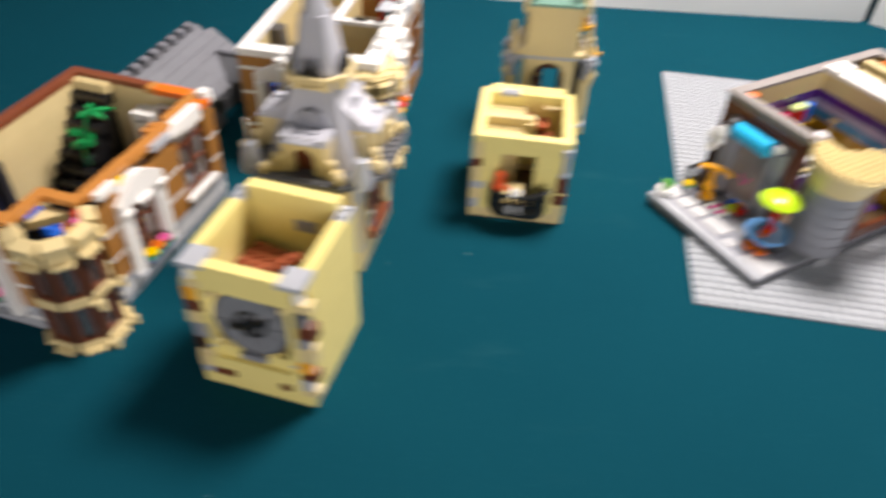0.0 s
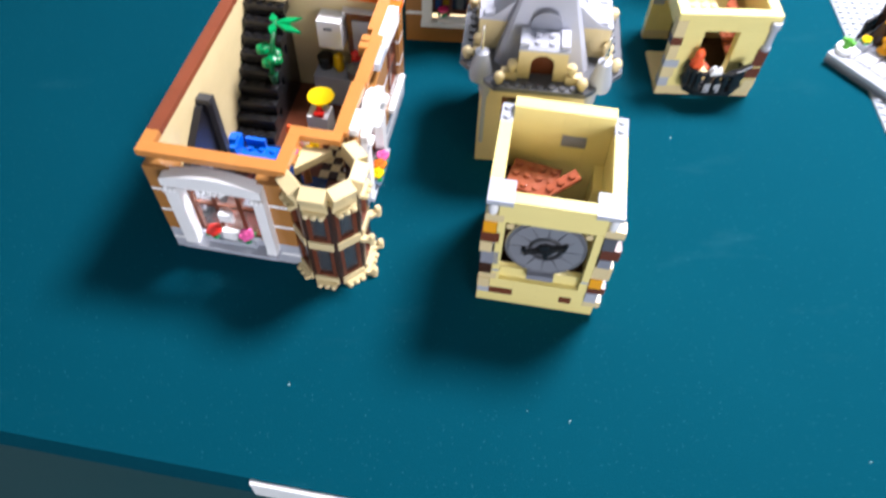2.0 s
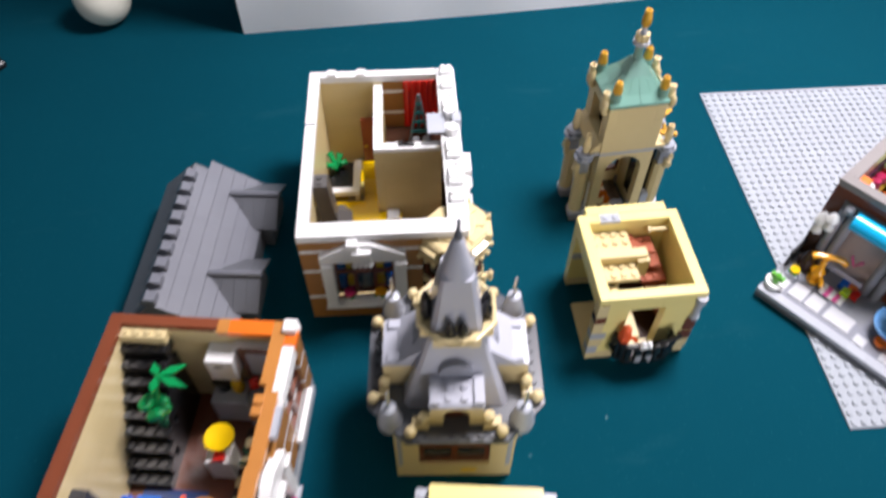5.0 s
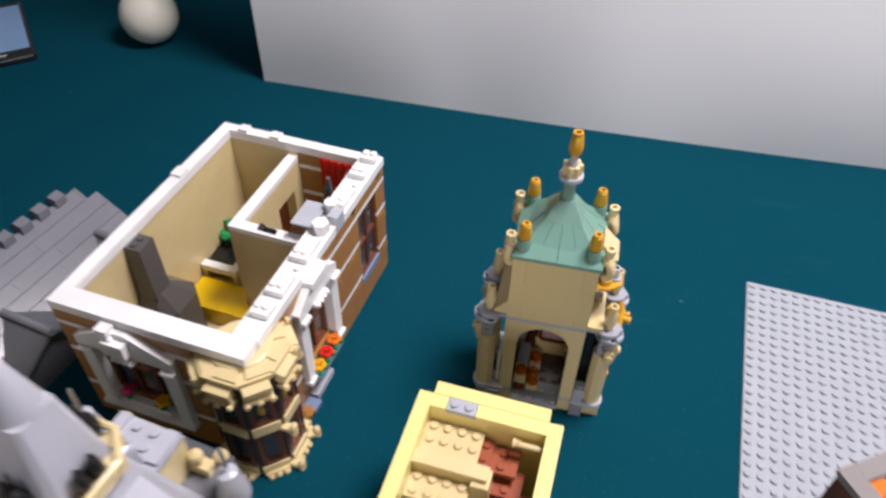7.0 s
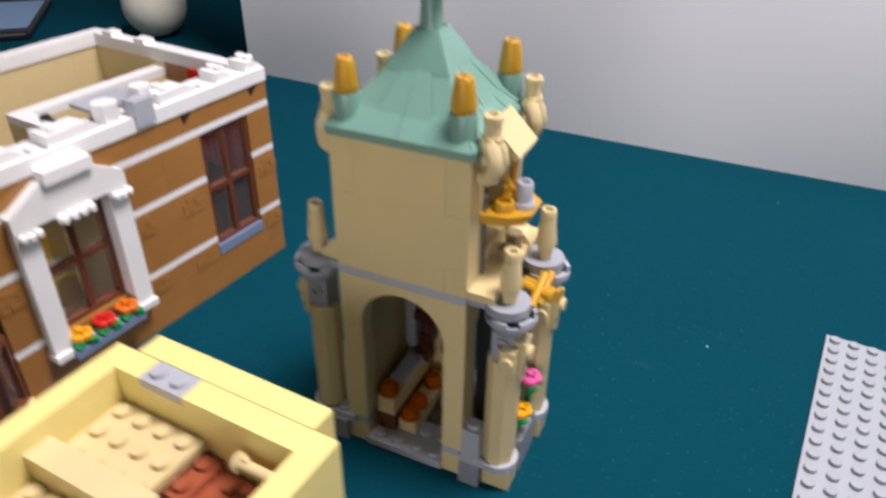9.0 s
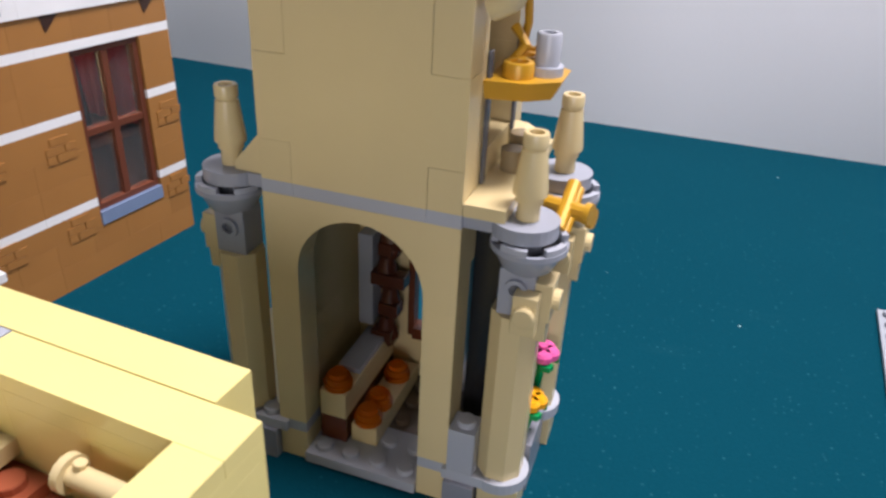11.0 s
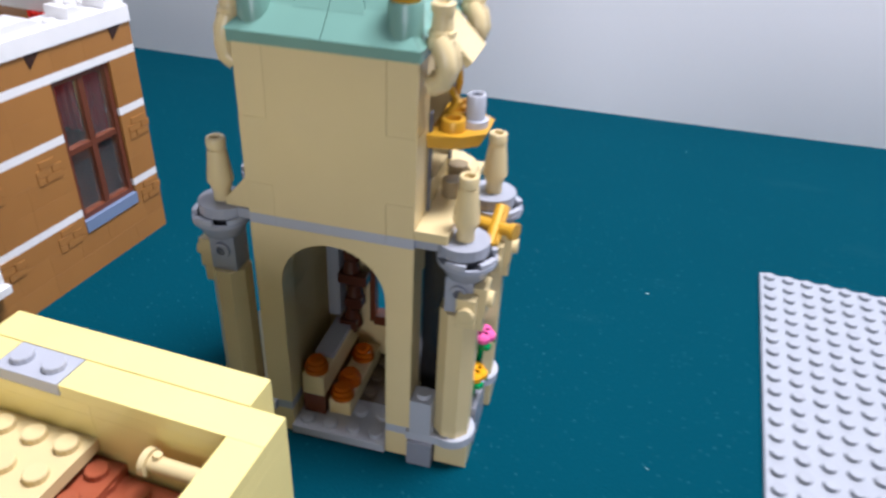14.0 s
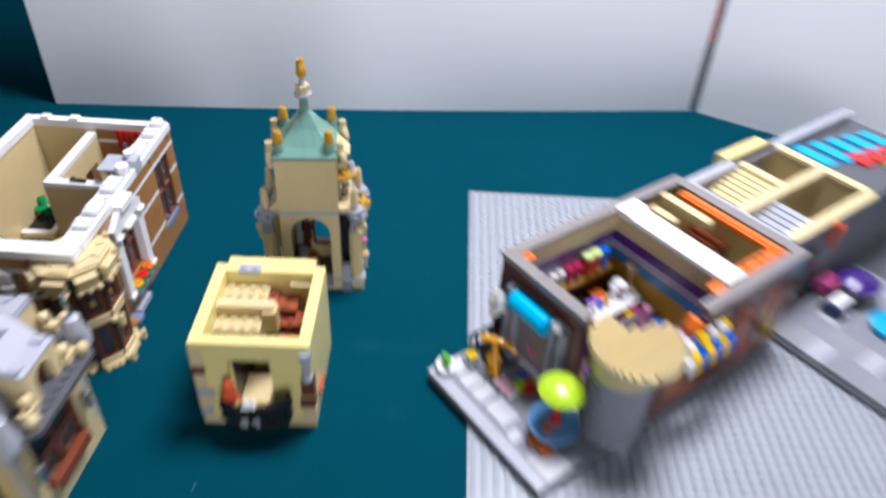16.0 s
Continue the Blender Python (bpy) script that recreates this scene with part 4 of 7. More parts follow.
t = thing("fireplace", HAM, "dark grey sloping fireplace against the tan wall", "fireplace")
COAL = plastic("charcoal_plastic", (0.008, 0.009, 0.014), rough=0.3)
bm = N()
side_prism(bm, [(1.2, 1.0), (8.8, 1.0), (8.8, 24.6), (8.0, 24.6), (1.2, 14)], 1.02, 1.7, "x")
part("hood", bm, COAL, t)
bm = N()
side_prism(bm, [(1.4, 1.0), (8.4, 1.0), (8.4, 9), (6.5, 10), (1.4, 5)], 1.7, 2.7, "x")
part("firebox", bm, COAL, t)
bm = N()
side_prism(bm, [(8.8, 1.0), (9.6, 1.0), (9.5, 25.4), (8.5, 25.8), (8.4, 24.6), (8.8, 24.6)], 1.02, 2.3, "x")
part("chimney_edge", bm, plastic("ash_grey_plastic", (0.03, 0.031, 0.036), rough=0.45), t)
for y0, y1, z0, z1 in ((2.2, 3.8, 7.5, 12.0), (4.9, 5.5, 10.5, 15.0)):
    bm = N()
    box(bm, 1.72, y0, z0, 2.5, y1, z1)
    part("andiron", bm, LGR if y0 < 3 else MGR, t)
bm = N()
box(bm, 3.75, 1.3, 0.9, 4.2, 10.4, 2.2)
part("kerb", bm, COPR, t, "fox-brown kerb strip")
t = thing("round_table", HAM, "round nougat table laid with colourful food", "table")
bm = N()
lathe(bm, 9.6, 9.3, [(0.4, 0.9), (0.3, 10.4), (1.9, 11.6), (1.9, 12.6)], 28)
part("tabletop", bm, ORNG, t, smooth=True)
for x, y, mat, r in ((8.5, 9.3, RED, 0.42), (8.9, 8.4, PINK, 0.5), (10.3, 8.6, YELO, 0.55), (9.6, 9.8, WHT, 0.5), (9.9, 7.9, LIME, 0.35), (10.6, 9.5, YELO, 0.45)):
    bm = N()
    lathe(bm, x, y + 0.4, [(r, 12.6), (r, 13.4), (r * 0.6, 14.1)], 14)
    part("food", bm, mat, t, smooth=True)
bm = N()
rods(bm, [(8.5, 9.8, 12.6), (8.2, 10.3, 15.2), (8.3, 10.5, 16.6)], 0.25, 8)
part("napkin", bm, CORAL, t)
bm = N()
prism(bm, [(12.2, 1.4), (12.2, 3.9), (14.6, 3.9)], 27, 29)
part("corner_wedge", bm, TAN, ha)


# ---- the white-rimmed brown storey ----
HBM = pose(-0.1848, 0.5898, 0, 0, 0, -7.85) @ Matrix.Diagonal((0.99, 0.987, 1.025, 1))
hb = thing("white_rim_storey", HBM, "open nougat brown storey with white rim and windows", "toy building")
LINE = [(1.0, WHT, "plate")]
HB_C = [(3, NOUG, "brick"), (3, NOUG, "brick"), (2.5, NOUG, "brick")] + LINE + [(3, NOUG, "brick"), (3, NOUG, "brick"), (3.2, NOUG, "brick")] + LINE + [(3, NOUG, "brick"), (3.3, NOUG, "brick")] + LINE + [(3, NOUG, "brick")]
wall(hb, "y", 0, 1, 24, 0, TANC, (), 1, 41, (4, 6))
wall(hb, "x", 23, 1, 8, 0, TANC, (), 1, 42, (3, 4, 6))
wall(hb, "x", 23, 8, 15, 0, HB_C, (), 1, 45, (2, 3))
wall(hb, "x", 0, 0, 11.6, 0, HB_C, [(2.9, 8.8, 6, 25)], 1, 43)
wall(hb, "y", 15, 4.6, 24, 0, HB_C, [(7.4, 11.4, 8.5, 25), (18.2, 22.1, 6, 26)], 1, 44)
piece("window_sill", hb, SBLU, 15.05, 18.2, 6, 1.02, 3.9, 1.6, label="sand blue window sill")
pane_grid(hb, on_wall(15.85, 18.2, 7.6, 90), 3.9, 18.4, 2, 2, 0.3)
# masonry relief bricks pressed into the walls here and there
for y, z in ((22.5, 15.1), (22.5, 5.6), (16.1, 15.1), (16.3, 5.6), (12.65, 5.9), (12.65, 15.3), (4.7, 15.1)):
    for dz, dy, w in ((1.9, 0.25, 0.95), (0.95, 0, 0.9), (0.95, 0.96, 0.6), (0, 0, 0.45), (0, 0.51, 0.95)):
        piece("relief_brick", hb, NOUG, 15.05, y + dy, z + dz - 0.1, 1, w, 0.88)
# rims
for x, y, w, d in ((0, 1.65, 1.1, 8.55), (0, 10.2, 1.1, 8), (0, 18.2, 1.1, 5.8), (1.1, 23, 6, 1), (7.1, 23, 6.9, 1), (0, -0.05, 8, 1.7), (8, -0.05, 8, 1.7), (14.1, 1.65, 2, 6.55), (14.1, 8.2, 2, 8), (14.1, 16.2, 2, 7.8)):
    piece("rim_tile", hb, WHT, x, y, 30, w, d, 2)
for y0, y1 in ((3.5, 5.1), (5.7, 8.2), (9.4, 12.3), (16.1, 18.7), (20.2, 21.4), (22.6, 23.9)):
    bm = N()
    side_prism(bm, [(y0, 32), (y0, 33.4), (y1 - 0.7, 33.4), (y1, 32.5), (y1, 32)], 14.5, 15.9, "x")
    part("cornice_slope", bm, WHT, hb)
    for x in (14.85, 15.5):
        bm = N()
        stud(bm, x, y0 + 0.7, 33.4)
        part("stud", bm, WHT, hb)
for y in (8.8, 12.9, 19.4):
    bm = N()
    stud(bm, 15.5, y, 32)
    part("stud", bm, WHT, hb)
for x, y, r, z in ((15.3, 13.2, 0.7, 34.4), (15.1, 15.6, 0.6, 34.8)):
    bm = N()
    hexa = [(x + r * math.cos(math.pi * k / 3 + 0.3), y + r * math.sin(math.pi * k / 3 + 0.3)) for k in range(6)]
    prism(bm, hexa, 32, z)
    part("block", bm, WHT, hb)
for x, y, w, d in ((0.05, 15.2, 1, 1.2), (2.0, 23.05, 0.9, 0.9), (5.2, 23.05, 1.0, 0.9)):
    piece("rim_bump", hb, WHT, x, y, 32, w, d, 0.7)
bm = N()
box(bm, 12.7, 12.9, 32.6, 14.6, 15.9, 33.1)
part("grey_panel", bm, LGR, hb, "light grey hinged panel")
piece("block", hb, LGR, 15.35, 14.2, 30.6, 0.9, 1.2, 3.4)
# front window
surround(hb, on_wall(1.8, 0, 7.0, 0), 8.2, 18.2, 1.1, 7.0, WHT, 4.2)
pane_grid(hb, on_wall(2.9, 0.4, 8.5, 0), 5.9, 16.5, 3, 2, 0.3)
t = thing("window_flowers", HBM, "crimson and orange flowers on the white sill", "flowers")
flower(t, 4.1, -0.1, 10.2, plastic("crimson_plastic", (0.45, 0.02, 0.10)), 0.55)
flower(t, 7.2, -0.1, 10.2, BGOLD, 0.55)
bm = N()
box(bm, 3.6, -0.4, 7, 7.8, 0.2, 8.2)
part("planter", bm, WHT, t)
bm = N()
box(bm, 2.9, 1.75, 6, 8.8, 1.9, 25)
part("backing", bm, NAVY, hb)
t = thing("window_display", HBM, "yellow, blue and white goods behind the shop window", "display")
for x, mat in ((3.0, BLUE), (4.0, YELO), (5.5, MGR), (6.9, YELO), (7.9, BLUE)):
    piece("block", t, mat, x, 0.9, 8.6, 0.8, 0.7, 5.5)
    piece("block", t, mat if mat is not WHT else LGR, x, 0.9, 16, 0.8, 0.7, 5)
    if mat is YELO:
        piece("block", t, plastic("crimson_plastic", (0.45, 0.02, 0.10)), x, 0.7, 7.0, 0.8, 0.8, 3.2)
piece("crest", hb, WHT, 5.0, -1.3, 25.6, 1.8, 1.3, 3.2, True)
piece("crest", hb, WHT, 4.6, -1.0, 28.8, 1.0, 1.0, 2.2)
# side window with pediment and flower box
surround(hb, on_wall(16, 6.2, 7.0, 90), 6.3, 19.0, 1.1, 5.2, WHT, 3.6)
pane_grid(hb, on_wall(15.7, 7.4, 8.5, 90), 4.0, 16.5, 2, 2, 0.3)
window_box(HBM @ on_wall(16, 7.0, 5.6, 90), 4.4, (BGOLD, RED, ORANGE), "sand blue window box with orange and red flowers")
piece("coping", hb, WHT, 15.7, 8.2, 29.0, 1.2, 2.6, 1.6)
for y in (17.1, 22.4):
    bm = N()
    side_prism(bm, [(y, 29.9), (y + 0.9, 29.9), (y + 0.2, 28.3)], 15.5, 16.03, "x")
    part("notch", bm, DBRN, hb, "dark brown wedge under the rim")
piece("foot_tile", hb, SBLU, 15.6, 5.2, 0, 1.6, 1.2, 1.2)
piece("foot_tile", hb, LGR, 15.6, 6.6, 0, 1.2, 3, 1.6)
bm = N()
lathe(bm, 16.6, 4.9, [(0.5, 0), (0.6, 1.6), (0.3, 2.4)], 14)
part("round_piece", bm, NOUG, hb, smooth=True)
bay(HBM, 14.55, 1.75, True)
# inside: floor, inner room, stove, desk, bed
bm = N()
box(bm, 1, 1, 0, 15, 23, 0.9)
part("floor_plate", bm, TAN, hb, "tan floor")
for i in range(4):
    for j in range(5):
        if (i + j) % 3:
            piece("floor_tile", hb, (YELO, YEL)[(i * j) % 2], 1.2 + 2 * i, 11 + 2 * j, 0.9, 2, 2, 0.5)
wall(hb, "y", 7.0, 12.4, 23, 0.9, [(3, TAN, "brick")] * 9, [(18.5, 21.5, 0, 20)], 1, 46, (3, 4))
wall(hb, "x", 12.4, 8.0, 14.1, 0.9, [(3, TAN, "brick")] * 9, (), 1, 47, (3, 4))
for x, y, w, d in ((7.0, 12.4, 1.0, 10.6), (8.0, 12.4, 6.1, 1.0)):
    piece("room_cap", hb, WHT, x, y, 27.9, w, d, 1.2)
bm = N()
box(bm, 8, 13.4, 0.9, 15, 23, 14)
part("room_floor", bm, DBRN, hb)
bm = N()
rods(bm, [(10.0, 13.0, 29.3), (10.7, 12.9, 29.6), (11.3, 12.9, 29.4)], 0.2, 8)
lathe(bm, 9.9, 29.4, [(0.3, 12.8), (0.3, 13.2)], 10, "y")
part("clip", bm, BLK, hb, "small black clip on the white cap")
t = thing("red_curtain", HBM, "bright red curtain hanging on the brown wall", "curtain")
bm = N()
pts = []
for k in range(25):
    pts.append((10.3 + 4.0 * k / 24, 22.82 + 0.12 * math.sin(k * 1.5)))
prism(bm, pts + [(14.3, 22.98), (10.3, 22.98)], 14.2, 30)
part("cloth", bm, RED, t)
t = thing("easel", HBM, "tall dark pointed easel with rungs on brown floor", "easel")
for a, b in ((10.9, 20.3), (13.1, 20.3), (12.0, 21.6)):
    bm = N()
    rods(bm, [(a, b, 14), (12.0, 21.0, 29)], 0.2, 8)
    part("pole", bm, DGR, t)
TEAL = plastic("teal_plastic", (0.03, 0.19, 0.22))
for z in (17.0, 20.0, 23.0, 26.0):
    f = (29 - z) / 15
    bm = N()
    box(bm, 12 - 1.05 * f - 0.15, 20.95 - 0.7 * f - 0.12, z, 12 + 1.05 * f + 0.15, 20.95 - 0.7 * f + 0.12, z + 0.9)
    part("rung", bm, TEAL, t)
for a in (11.6, 12.7):
    bm = N()
    lathe(bm, a, 19.8, [(0.4, 14), (0.4, 16)], 12)
    part("foot", bm, LGR, t)
t = thing("room_door", HBM, "reddish brown door standing open by the inner room", "door")
bm = N()
box(bm, 5.2, 21.4, 1.4, 6.9, 21.9, 20)
part("leaf", bm, COPR, t)
bm = N()
lathe(bm, 5.6, 10.5, [(0.15, 21.4), (0.25, 21.1)], 10, "y")
part("handle", bm, GOLD, t)
t = thing("stove", HBM, "dark grey stove with a square leaning chimney", "stove")
GUN = plastic("gunmetal_plastic", (0.088, 0.082, 0.078))
bm = N()
prism(bm, [(1.1, 6.0), (3.4, 6.0), (4.3, 7.0), (4.3, 9.6), (3.4, 10.6), (1.1, 10.6)], 0.9, 14)
prism(bm, [(1.1, 6.0), (3.4, 6.0), (4.3, 7.0), (4.3, 9.6), (3.4, 10.6), (1.1, 10.6)], 14, 19, [(1.3, 6.7), (2.6, 6.7), (3.0, 7.1), (3.0, 8.2), (2.6, 8.6), (1.3, 8.6)])
part("firebox", bm, GUN, t)
bm = N()
prism(bm, [(1.4, 6.5), (3.1, 6.5), (3.1, 8.3), (1.4, 8.3)], 18.2, 30.0, [(1.02, 7.0), (2.5, 7.0), (2.5, 8.8), (1.02, 8.8)])
studs(bm, (1.7,), (7.5, 8.3), 30.0)
part("chimney", bm, GUN, t)
bm = N()
lathe(bm, 2.7, 6.4, [(0.8, 6.05), (0.8, 5.92), (0.4, 5.85)], 16, "y")
part("fire", bm, TORN, t, "translucent orange fire")
t = thing("desk", HBM, "white and tan desk with black top by the wall", "desk")
bm = N()
box(bm, 1.1, 15.0, 7, 4.8, 19.6, 8)
part("desktop", bm, BLK, t)
bm = N()
box(bm, 1.1, 14.4, 7.4, 4.8, 15.2, 9)
box(bm, 4.1, 15.2, 7.4, 4.9, 19.6, 9)
part("edge", bm, WHT, t)
for x, y in ((1.3, 15.2), (4.2, 15.2), (1.3, 18.9), (4.2, 18.9)):
    bm = N()
    box(bm, x, y, 0.9, x + 0.5, y + 0.5, 7)
    part("leg", bm, TAN, t)
bm = N()
for a in ((1.1, 14.45, 0.9, 1.6, 14.95, 7.4), (4.3, 14.45, 0.9, 4.8, 14.95, 7.4), (1.6, 14.5, 3.2, 4.3, 14.9, 4.6)):
    box(bm, *a)
part("front_frame", bm, TAN, t, "tan frame below the edge")
t = thing("desk_plant", HBM, "small green plant standing on the black desk", "plant")
for k in range(11):
    a = 1.1 * k
    bm = N()
    rods(bm, [(2.2, 18.6, 8), (2.2 + 0.4 * math.cos(a), 18.6 + 0.4 * math.sin(a), 9.8), (2.2 + 1.2 * math.cos(a), 18.6 + 1.2 * math.sin(a), 10.6 + (k % 3))], 0.24, 6)
    part("leaf", bm, GRN, t)
t = thing("bed", HBM, "low yellow and white bed on the tan floor", "bed")
piece("mattress", t, YELO, 1.2, 10.8, 0.9, 8.4, 3.4, 4.8)
piece("pillow", t, WHT, 7.9, 11.0, 5.7, 1.4, 2.2, 1)
t = thing("yellow_lounger", HBM, "bright yellow curved lounger by the inner wall", "lounger")
bm = N()
side_prism(bm, [(13.9, 1.0), (13.9, 3), (16, 3.4), (17.6, 6), (18.6, 10), (19.0, 9.6), (18.2, 5), (16.8, 1.0)], 5.2, 6.8, "x")
part("seat", bm, YELO, t)

# ---- the tan tower ----
TWM = pose(0.0712, 0.6505, 0, 0, 0, -1.5)
tw = thing("tan_tower", TWM, "tall tan tower with arches and sand green pointed roof", "toy building")
# base and studded floor
for x in (0, 5):
    for y in (0, 5):
        piece("brick", tw, TAN if y == 0 else MGR, x, y, 0, 1, 1, 3)
bm = N()
box(bm, 1, 0.15, 0, 5, 5.85, 0.2)
part("base", bm, DGR, tw)
piece("floor_plate", tw, LGR, 1, -0.2, 0.25, 4, 2.2, 1, True)
piece("floor_plate", tw, plastic("dark_umber_plastic", (0.10, 0.07, 0.045)), 1, 2.02, 0.25, 4, 4, 1, True, label="dark brown studded floor plate")
for x in (6, -1.0):
    for y in (-0.35, 4.6):
        piece("brick", tw, MGR, x, y, 0, 1.0, 1.6, 3)
for x in (0, 5):
    piece("plate", tw, LGR, x, 0, 3, 1, 1, 1)
# front wall with the round arch
for x in (0, 5):
    wall(tw, "x", 0, x, x + 1, 4, [(14, TAN, "pillar")], (), 1, 51, (1,))
bm = N()
outline = [(0, 25), (0, 18), (1, 18)] + [(3 - 2 * math.cos(a), 18.9 + 5 * math.sin(a)) for a in [math.pi * k / 16 for k in range(17)]] + [(5, 18), (6, 18), (6, 25)]
side_prism(bm, outline, 0.0, 1.0, "y")
part("arch", bm, TAN, tw, "tan brick arch")
# side and back walls of the lower storey
wall(tw, "y", 0, 1, 6, 0, [(3, TAN, "brick")] * 8 + [(1, TAN, "plate")], [(1.3, 1.7, 4, 22)], 0.6, 52, (2, 3))
wall(tw, "y", 5.4, 1, 6, 0, [(3, TAN, "brick")] * 8 + [(1, TAN, "plate")], [(1.2, 3.4, 3, 21)], 0.6, 53, (2, 3))
wall(tw, "x", 5.2, 0.6, 5.4, 0, [(3, TAN, "brick")] * 8 + [(1, TAN, "plate")], [(2.6, 5.1, 6, 16.5)], 0.8, 54, (2, 3))
bm = N()
box(bm, 5.55, 1.2, 3, 5.75, 3.4, 21)
box(bm, 6.0, 1.5, 3, 7.3, 1.75, 24.6)
part("door", bm, BLK, tw, "black side door")
bm = N()
for a in ((2.6, 5.1, 6, 2.85, 5.6, 18), (4.85, 5.1, 6, 5.1, 5.6, 18), (2.85, 4.9, 6, 4.85, 5.6, 7.2), (2.85, 5.1, 16.0, 4.85, 5.6, 18)):
    box(bm, *a)
part("window_frame", bm, RBRN, tw, "reddish brown window frame")
# grey band, upper storey
piece("plate", tw, LGR, 0, 0, 25, 1, 6, 1)
piece("plate", tw, LGR, 1, 0, 25, 4, 1, 1)
piece("plate", tw, LGR, 5, 0, 25, 1, 6, 1)
bm = N()
box(bm, 1, 1, 25, 5, 6, 26)
part("ceiling_plate", bm, LGR, tw)
for x in (0.01, 5.01):
    piece("brick", tw, TAN, x, 0, 26, 0.98, 1, 3)
    piece("brick", tw, TAN, x, 0, 35, 0.98, 1, 5.994)
bm = N()
side_prism(bm, [(1, 26), (5, 26), (5, 29.02), (6, 29.02), (6, 34.98), (5, 34.98), (5, 41), (1, 41), (1, 34.98), (0, 34.98), (0, 29.02), (1, 29.02)], 0, 1, "y")
part("panel", bm, TAN, tw, "smooth tan front panel")
wall(tw, "y", 5, 1, 6, 26, [(3, TAN, "brick")] * 5, [(1.4, 4.6, 29, 38)], 1, 55, (2, 3))
wall(tw, "y", 0, 1, 6, 26, [(3, TAN, "brick")] * 5, [(1.4, 4.6, 29, 38)], 1, 56, (2, 3))
wall(tw, "x", 5, 1, 5, 26, [(3, TAN, "brick")] * 5, (), 1, 57, (2, 4))
for x in (4.55, 1.25):
    bm = N()
    box(bm, x, 1.1, 28, x + 0.2, 4.9, 39)
    part("backing", bm, DBRN, tw)
for y in (1.35, 4.4):
    bm = N()
    box(bm, 6.02, y, 27, 6.12, y + 0.25, 36)
    part("lancet", bm, DGR, tw)
bm = N()
rods(bm, [(-0.25, 0.5, 4), (-0.25, 0.5, 14)], 0.13, 8)
part("pale_bar", bm, WHT, tw)


def column(x, y, out):
    """A corner column: round foot, eight-sided shaft, cup, round plate and hollow cone."""
    t = thing("corner_column", TWM, "tan eight-sided corner column with grey cup and cone", "column", "corner columns of the tan tower")
    bm = N()
    lathe(bm, x, y, [(0.92, 3), (0.92, 4)], 28)
    box(bm, min(x, x - out * 1.7), y - 0.85, 3, max(x, x - out * 1.7), y + 0.85, 4)
    stud(bm, x - out * 0.95, y - 0.45, 4)
    part("foot", bm, LGR, t)
    bm = N()
    box(bm, x - 0.55, y - 0.6, 0, x + 0.75, y + 0.6, 3)
    part("toe", bm, TAN if out > 0 else MGR, t)
    bm = N()
    pts = [(x + 0.74 * math.cos(math.pi * (k + 0.5) / 4), y + 0.74 * math.sin(math.pi * (k + 0.5) / 4)) for k in range(8)]
    prism(bm, pts, 4, 19)
    part("shaft", bm, TAN, t)
    bm = N()
    box(bm, x - 0.5, y - 0.5, 19, x + 0.5, y + 0.5, 22.6)
    lathe(bm, x, 21.2, [(0.32, y - 0.5), (0.32, y - 0.62), (0.18, y - 0.62), (0.18, y - 0.4)], 16, "y")
    lathe(bm, x + 0.12 * out, y, [(0.5, 22.2), (0.72, 22.6), (0.95, 23.9), (1.06, 24.0), (1.06, 24.4), (0.94, 24.4), (0.9, 23.8), (0.3, 23.6)], 28)
    part("cup", bm, plastic("blue_grey_plastic", (0.31, 0.33, 0.38)), t, "grey cup with pin hole", True)
    for k in range(5):
        a0 = 2 * math.pi * k / 5 + 0.35
        seg = [a0 + 0.75 * j / 5 for j in range(6)]
        bm = N()
        prism(bm, [(x + 0.12 * out + 1.04 * math.cos(a), y + 1.04 * math.sin(a)) for a in seg] + [(x + 0.12 * out + 0.86 * math.cos(a), y + 0.86 * math.sin(a)) for a in seg[::-1]], 24.2, 24.85)
        part("rim_clip", bm, LGR, t)
    bm = N()
    rods(bm, [(x, y, 23.4), (x, y, 25.1)], 0.5, 12)
    part("core", bm, DGR, t)
    bm = N()
    lathe(bm, x - 0.05 * out, y, [(0.92, 25), (0.92, 26)], 28)
    box(bm, min(x, x - out * 1.7), y - 0.5, 25, max(x, x - out * 1.7), y + 0.5, 26)
    part("round_plate", bm, plastic("blue_grey_plastic", (0.31, 0.33, 0.38)), t)
    bm = N()
    lathe(bm, x, y, [(0.31, 26), (0.31, 27.2), (0.37, 27.21), (0.37, 27.7), (0.46, 27.75), (0.46, 28.1), (0.33, 30.8), (0.29, 30.82), (0.29, 31.0), (0.335, 31.05), (0.335, 31.75), (0.31, 31.9), (0.2, 31.9), (0.16, 31.0)], 22)
    part("cone", bm, TAN, t, smooth=True)
    # side stud brick with a small curved bracket
    bm = N()
    box(bm, x + out * 0.5, y - 0.45, 18.9, x + out * 0.98, y + 0.4, 21.9)
    lathe(bm, y - 0.05, 20.4, [(0.3, x + out * 0.95), (0.3, x + out * 1.18)], 16, "x")
    side_prism(bm, [(y - 0.4, 18.9), (y + 0.3, 18.9), (y + 0.25, 17.2), (y, 16.6), (y - 0.35, 17.2)], x + out * 0.5, x + out * 0.9, "x")
    if out > 0:
        box(bm, x + 0.02, y - 0.98, 18.4, x + 0.7, y - 0.5, 21.4)
        lathe(bm, x + 0.38, 20.0, [(0.3, y - 0.95), (0.3, y - 1.15), (0.27, y - 1.18)], 16, "y")
    part("bracket", bm, TAN, t)


